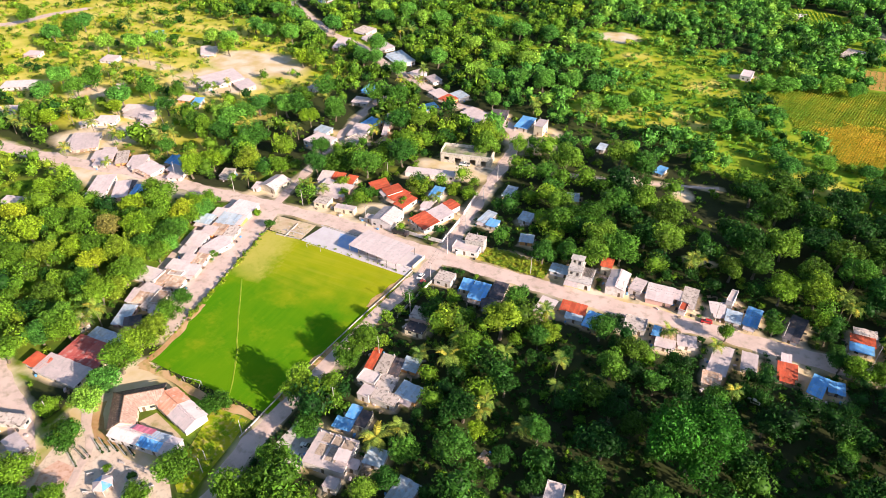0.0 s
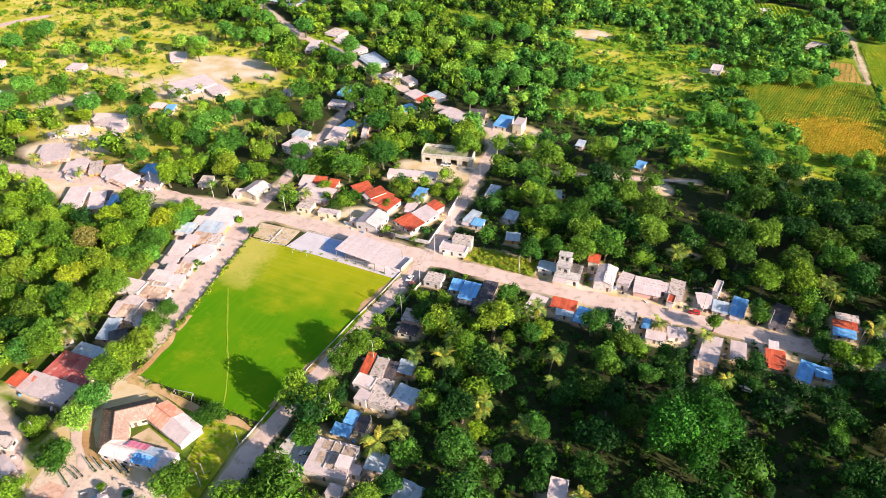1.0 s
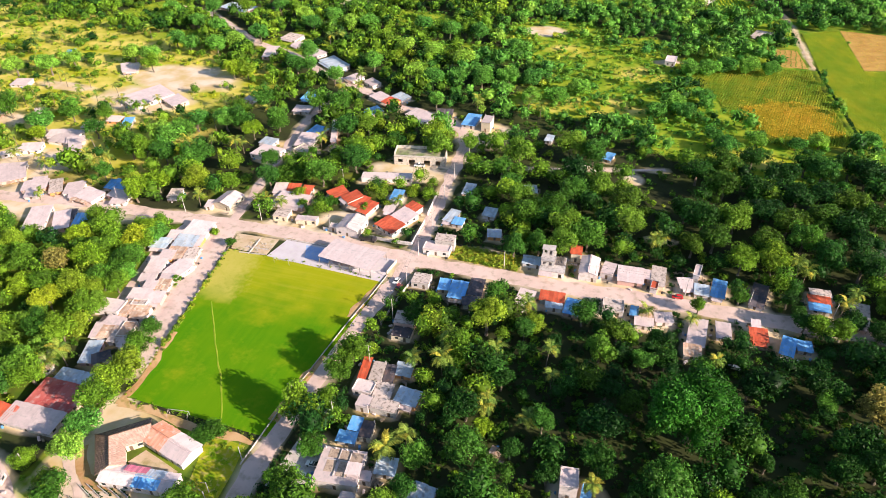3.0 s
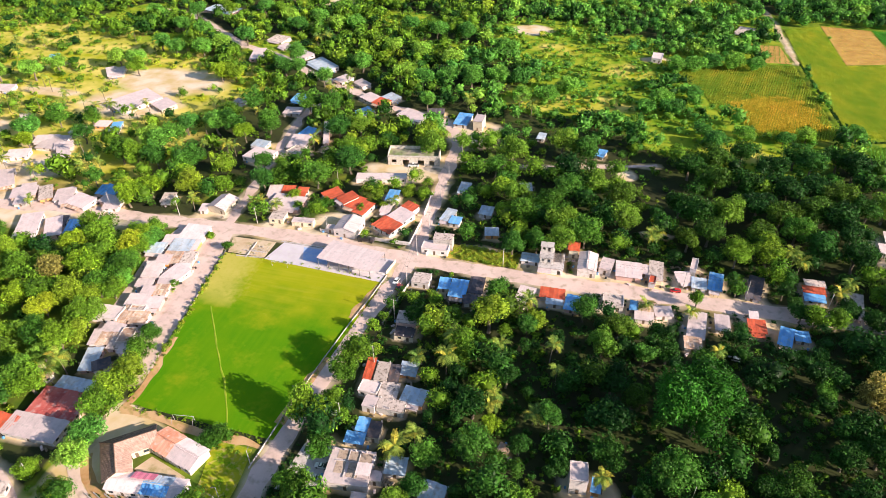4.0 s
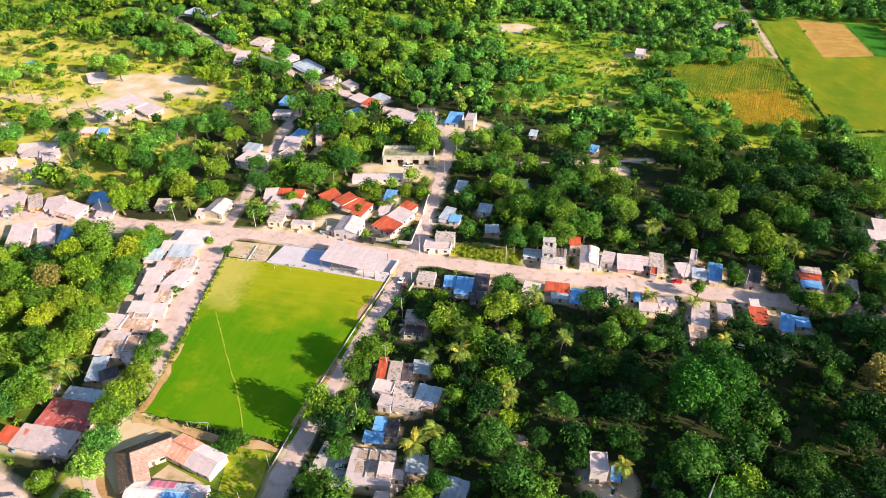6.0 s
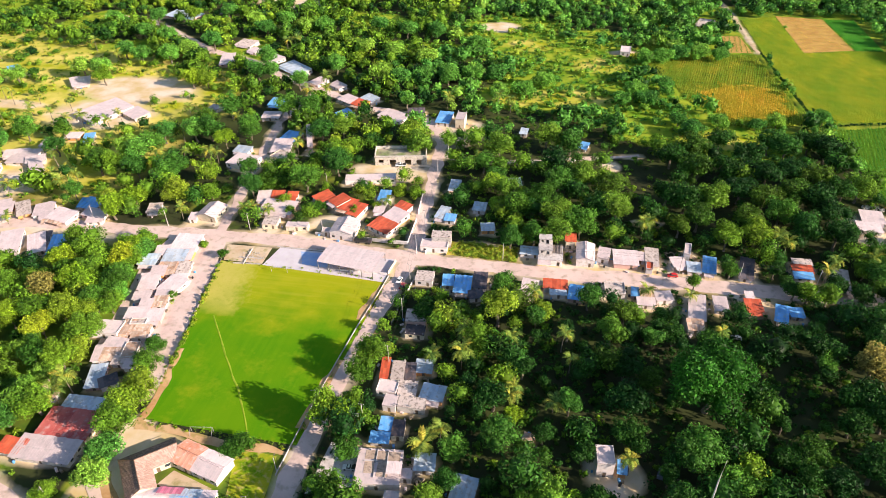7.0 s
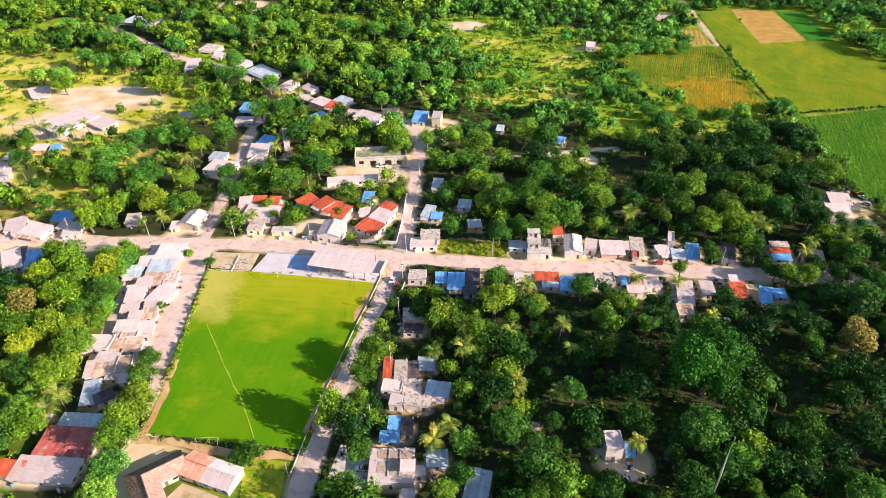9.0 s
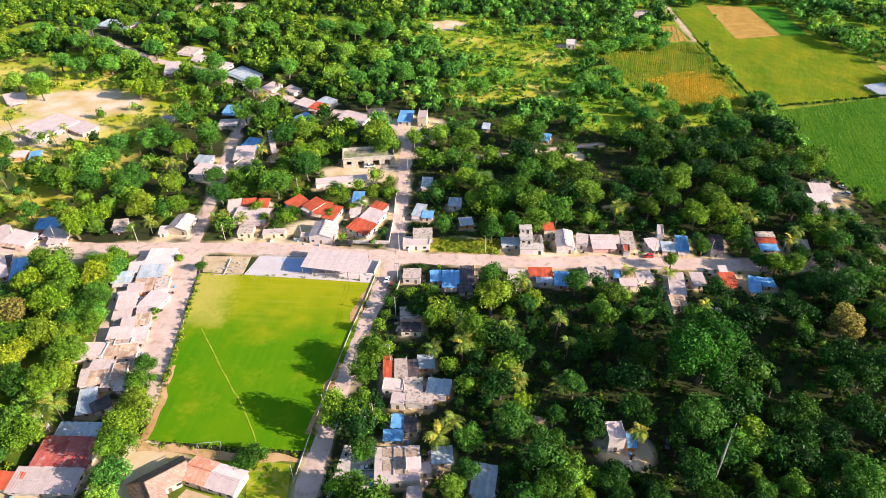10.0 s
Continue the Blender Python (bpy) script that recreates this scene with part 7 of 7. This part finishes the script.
def car(x, y, rot, colour, words, pickup=False, scale=1.0):
    paint = surface("car_paint_" + words.split()[0], colour, tuple(c * 0.9 for c in colour), rough=0.25, bump=0, own=0.02)
    base = thing("car", pose(x, y, 0.1, 0, 0, rot), words, "car", "parked vehicles")
    base.scale = (scale, scale, scale)
    prof = [(-2.1, 0.35), (-2.15, 0.75), (-1.1, 0.92), (2.0, 0.95), (2.1, 0.6), (2.05, 0.35)]
    bm = bmesh.new()
    a = [bm.verts.new((px, -0.85, pz)) for px, pz in prof]
    b = [bm.verts.new((px, 0.85, pz)) for px, pz in prof]
    bm.faces.new(a), bm.faces.new(list(reversed(b)))
    for i in range(len(prof)):
        j = (i + 1) % len(prof)
        bm.faces.new((a[j], a[i], b[i], b[j]))
    bmesh.ops.recalc_face_normals(bm, faces=bm.faces)
    bmesh.ops.bevel(bm, geom=bm.edges[:], offset=0.06, segments=1, affect="EDGES")
    part("body", bm, paint, base)
    x0, x1 = (-0.9, 0.5) if pickup else (-1.0, 1.7)
    cab = bmesh.new()
    lo = [cab.verts.new(p) for p in ((x0, -0.78, 0.9), (x1, -0.78, 0.9), (x1, 0.78, 0.9), (x0, 0.78, 0.9))]
    hi = [cab.verts.new(p) for p in ((x0 + 0.5, -0.65, 1.42), (x1 - 0.3, -0.65, 1.42), (x1 - 0.3, 0.65, 1.42), (x0 + 0.5, 0.65, 1.42))]
    for i in range(4):
        j = (i + 1) % 4
        cab.faces.new((lo[i], lo[j], hi[j], hi[i]))
    cab.faces.new(hi)
    part("window_band", cab, GLASS, base)
    part("car_roof", boxes((x0 + 0.48, x1 - 0.28, -0.67, 0.67, 1.42, 1.48)), paint, base)
    if pickup:
        part("load_bed", boxes((0.7, 2.0, -0.75, 0.75, 0.956, 1.0)), PLASTIC, base)
    for sx in (-1.35, 1.3):
        for sy in (-0.8, 0.8):
            g = bmesh.new()
            tube(g, [(sx, sy - 0.1, 0.32), (sx, sy + 0.1, 0.32)], [0.32, 0.32], 12)
            part("wheel", g, RUBBER, base)


car(-106.6, 186.2, 82, (0.8, 0.8, 0.8), "white hatchback parked on the street")
car(-104.3, 182.6, 80, (0.30, 0.05, 0.05), "maroon saloon parked in shade")
car(5.2, 211.0, 8, (0.62, 0.03, 0.03), "red hatchback on the dusty street")
car(-97.6, 94.8, 4, (0.8, 0.8, 0.82), "white pickup beside a house", True)
car(-98.6, 90.2, 12, (0.7, 0.7, 0.72), "silver saloon beside a house")
car(-101.6, 114.8, 2, (0.6, 0.62, 0.66), "grey pickup in a yard", True)
car(25.6, 176.8, -8, (0.8, 0.8, 0.8), "white van among the trees")
car(-5.0, 111.2, 80, (0.12, 0.13, 0.15), "dark saloon in a yard")
car(-132.0, 283.0, 12, (0.78, 0.78, 0.78), "white truck before the arcade", True, 1.4)
car(109.5, 282.6, -60, (0.6, 0.2, 0.08), "orange pickup in the farm yard", True)
car(111.5, 277.0, -40, (0.7, 0.7, 0.7), "pale pickup in the farm yard", True)
car(111.0, 270.8, -30, (0.5, 0.56, 0.66), "bluish van in the farm yard")


def lorry(x, y, rot):
    base = thing("truck", pose(x, y, 0.1, 0, 0, rot), "dark flat-bed lorry with a covered load", "truck", "parked vehicles")
    load = boxes((-3.6, 2.4, -1.15, 1.15, 0.95, 2.5))
    bmesh.ops.bevel(load, geom=load.edges[:], offset=0.25, segments=2, affect="EDGES")
    part("covered_load", load, PLASTIC, base)
    part("chassis", boxes((-3.7, 4.4, -0.9, 0.9, 0.6, 0.95)), STEEL, base)
    cab = boxes((2.6, 4.5, -1.1, 1.1, 0.95, 2.4))
    bmesh.ops.bevel(cab, geom=cab.edges[:], offset=0.15, segments=2, affect="EDGES")
    part("cab", cab, ROOFS["dark"][1], base)
    for sx in (-2.6, -1.6, 3.4):
        for sy in (-0.95, 0.95):
            g = bmesh.new()
            tube(g, [(sx, sy - 0.14, 0.45), (sx, sy + 0.14, 0.45)], [0.45, 0.45], 12)
            part("wheel", g, RUBBER, base)


lorry(-130.5, 210.2, 2)


# ---- poles, wires and walls ----
def pole(x, y, h, arm=True, rot=0, words="concrete utility pole with a steel cross-arm"):
    base = thing("utility_pole", pose(x, y, 0, 0, 0, rot), words, "pole", "utility poles")
    g = bmesh.new()
    tube(g, [(0, 0, 0), (0, 0, h)], [0.17, 0.10], 8)
    part("shaft", g, CONC, base)
    if arm:
        part("cross_arm", boxes((-0.9, 0.9, -0.06, 0.06, h - 0.5, h - 0.38)), STEEL, base)
        for s in (-0.8, 0, 0.8):
            g = bmesh.new()
            tube(g, [(s, 0, h - 0.38), (s, 0, h - 0.15)], [0.06, 0.04], 6)
            part("insulator", g, PAINT, base)
    else:
        g = bmesh.new()
        tube(g, [(0, 0, h - 0.1), (0.9, 0, h + 0.15)], [0.04, 0.04], 5)
        part("lamp_arm", g, STEEL, base)
        part("lamp_head", boxes((0.8, 1.4, -0.12, 0.12, h + 0.08, h + 0.2)), STEEL, base)


def wire(a, b, sag=0.7):
    g = bmesh.new()
    pts = [Vector(a).lerp(Vector(b), k / 8) - Vector((0, 0, sag * 4 * (k / 8) * (1 - k / 8))) for k in range(9)]
    tube(g, pts, [0.025] * 9, 4)
    tagged(part("power_line", g, PLASTIC), "thin black overhead power line", "cable", "power lines")


LINE = [(-104.2, 206.5, 10.5), (-101.8, 186, 10), (-99.4, 164.6, 10), (-97.2, 138, 11), (-98.6, 112, 10)]
NORTH = [(-104.2, 206.5, 10.5), (-105.4, 228, 9.5), (-107.6, 253, 9.5), (-109.8, 276, 9.5), (-109.5, 302, 9.5)]
EAST = [(-104.2, 206.5, 10.5), (-66, 208.8, 9), (-28, 211.2, 9), (8, 213.2, 9), (32, 214, 8.5), (62, 215, 8.5)]
WEST = [(-104.2, 206.5, 10.5), (-150, 212, 9), (-186, 210.5, 9), (-226, 206, 9), (-264, 203.5, 9)]
done_poles = set()
for run, turn in ((LINE, 0), (NORTH, 0), (EAST, 90), (WEST, 90)):
    for p in run:
        if p not in done_poles:
            done_poles.add(p)
            pole(*p, True, turn)
    for a, b in zip(run, run[1:]):
        for s in (-0.8, 0.8):
            off = (s, 0, -0.15) if turn == 0 else (0, s, -0.15)
            wire(*[tuple(c + o for c, o in zip(p, off)) for p in (a, b)])
for px, py, ph in ((-116.8, 117.4, 6.5), (-119.4, 89.7, 6.5), (-181.6, 66.7, 7), (-120.2, 73, 7), (-163.8, 255, 8), (-180, 278, 8), (-234, 395, 8.5), (-122.4, 76.8, 5)):
    pole(px, py, ph, False, PICK.uniform(0, 360), "slim concrete street lamp pole")

snag = thing("bare_trunk", pose(6.1, 98.3, 0, 0, 0, 0), "tall bare pale trunk standing among dark trees", "dead tree")
g = bmesh.new()
tube(g, [(0, 0, 0), (0.1, 0, 9), (0, 0.1, 18), (0.1, 0, 27.5)], [0.34, 0.28, 0.22, 0.10], 8)
part("trunk", g, surface("pale_bark", (0.55, 0.50, 0.45), (0.68, 0.64, 0.58), patch=0.6), snag)

WHITE = WALLS[0][1]
for a, b, hh_ in (((-121.5, 212), (-109.8, 212.6), 1.9), ((-109.8, 212.6), (-110.6, 232), 1.9), ((-111.2, 238), (-113.2, 258), 2.0), ((-134, 212.4), (-121.5, 212), 1.8), ((-154, 212.2), (-147.5, 212.4), 1.6), ((-100.5, 207.5), (-99.5, 210.5), 1.5),
                ((-195.6, 59.7), (-184.8, 61.4), 1.2), ((-181.8, 184.5), (-169.5, 186), 0.7), ((-181, 189), (-170, 190), 0.6), ((-177, 184.5), (-178, 196), 0.6), ((-101.8, 176), (-100.5, 189), 1.4), ((-102.6, 160), (-101.8, 176), 1.3)):
    stretch("yard_wall", a, b, hh_, 0.2, WHITE if hh_ > 1.4 else CONC, "rendered yard wall beside the street")
RUBBLE = surface("rubble_stone", (0.45, 0.38, 0.32), (0.60, 0.54, 0.48))


def heap(x, y, rx, ry, n, size, material, label, category):
    """Loose pieces lying in a heap."""
    rng = random.Random(int(x * 7 + y))
    bm = bmesh.new()
    for _ in range(n):
        a, q = rng.uniform(0, math.tau), math.sqrt(rng.random())
        s = size * rng.uniform(0.4, 1.2)
        m = pose(x + rx * q * math.cos(a), y + ry * q * math.sin(a), s * 0.3 + 0.5 * (1 - q), rng.uniform(-30, 30), rng.uniform(-30, 30), rng.uniform(0, 360))
        for v in box(bm, -s / 2, s / 2, -s * 0.35, s * 0.35, -s * 0.3, s * 0.3):
            v.co = m @ v.co
    tagged(part(category.replace(" ", "_"), bm, material), label, category, "", "stuff")


heap(-48, 306, 9, 4, 90, 1.0, RUBBLE, "heap of pale rubble and scrap beside the lane", "rubble heap")
heap(-175, 191, 6, 4, 60, 0.5, RUBBLE, "broken masonry lying on dry ground", "rubble")
heap(-112, 316, 6, 3, 50, 0.9, RUBBLE, "building rubble at the street corner", "rubble pile")
heap(9, 226, 8, 2.5, 60, 0.8, TIMBER, "stacked timber and scrap behind houses", "scrap pile")
# small household things lying about the yards
LOOSE = random.Random(21)
bins = {"blue": bmesh.new(), "pale": bmesh.new(), "wood": bmesh.new(), "dark": bmesh.new()}
for hx_, hy_, hw_, hd_, hr_ in RECTS[3:]:
    c, s_ = math.cos(radians(hr_)), math.sin(radians(hr_))
    for _ in range(LOOSE.randrange(2, 7)):
        side = LOOSE.choice((-1, 1))
        if LOOSE.random() < 0.6:
            u, v = LOOSE.uniform(-hw_ / 2, hw_ / 2), side * (hd_ / 2 + LOOSE.uniform(0.5, 2.2))
        else:
            u, v = side * (hw_ / 2 + LOOSE.uniform(0.5, 1.8)), LOOSE.uniform(-hd_ / 2, hd_ / 2)
        x, y = hx_ + u * c - v * s_, hy_ + u * s_ + v * c
        kind = LOOSE.choice(("blue", "pale", "pale", "wood", "wood", "dark"))
        m = pose(x, y, 0.05, 0, 0, LOOSE.uniform(0, 360))
        if kind in ("blue", "dark") and LOOSE.random() < 0.6:
            q = bins[kind]
            k = len(q.verts)
            r, hgt = LOOSE.uniform(0.28, 0.5), LOOSE.uniform(0.8, 1.2)
            tube(q, [(x, y, 0.0), (x, y, hgt * 0.85), (x, y, hgt)], [r, r, r * 0.6], 8)
        else:
            for v_ in box(bins[kind], -LOOSE.uniform(0.3, 1.0), LOOSE.uniform(0.3, 1.0), -0.35, 0.35, 0, LOOSE.uniform(0.25, 0.9)):
                v_.co = m @ v_.co
for kind, mat, words in (("blue", ROOFS["blue"][1], "blue plastic drums and tubs in the yards"), ("pale", ROOFS["white"][1], "pale blocks, sacks and troughs in the yards"), ("wood", TIMBER, "stacked boards and crates in the yards"), ("dark", PLASTIC, "black water drums in the yards")):
    tagged(part(kind + "_yard_clutter", bins[kind], mat), words, "yard clutter", "", "stuff")
heap(103, 283, 5, 3, 50, 0.9, RUBBLE, "scrap and sacks in the farm yard", "scrap")
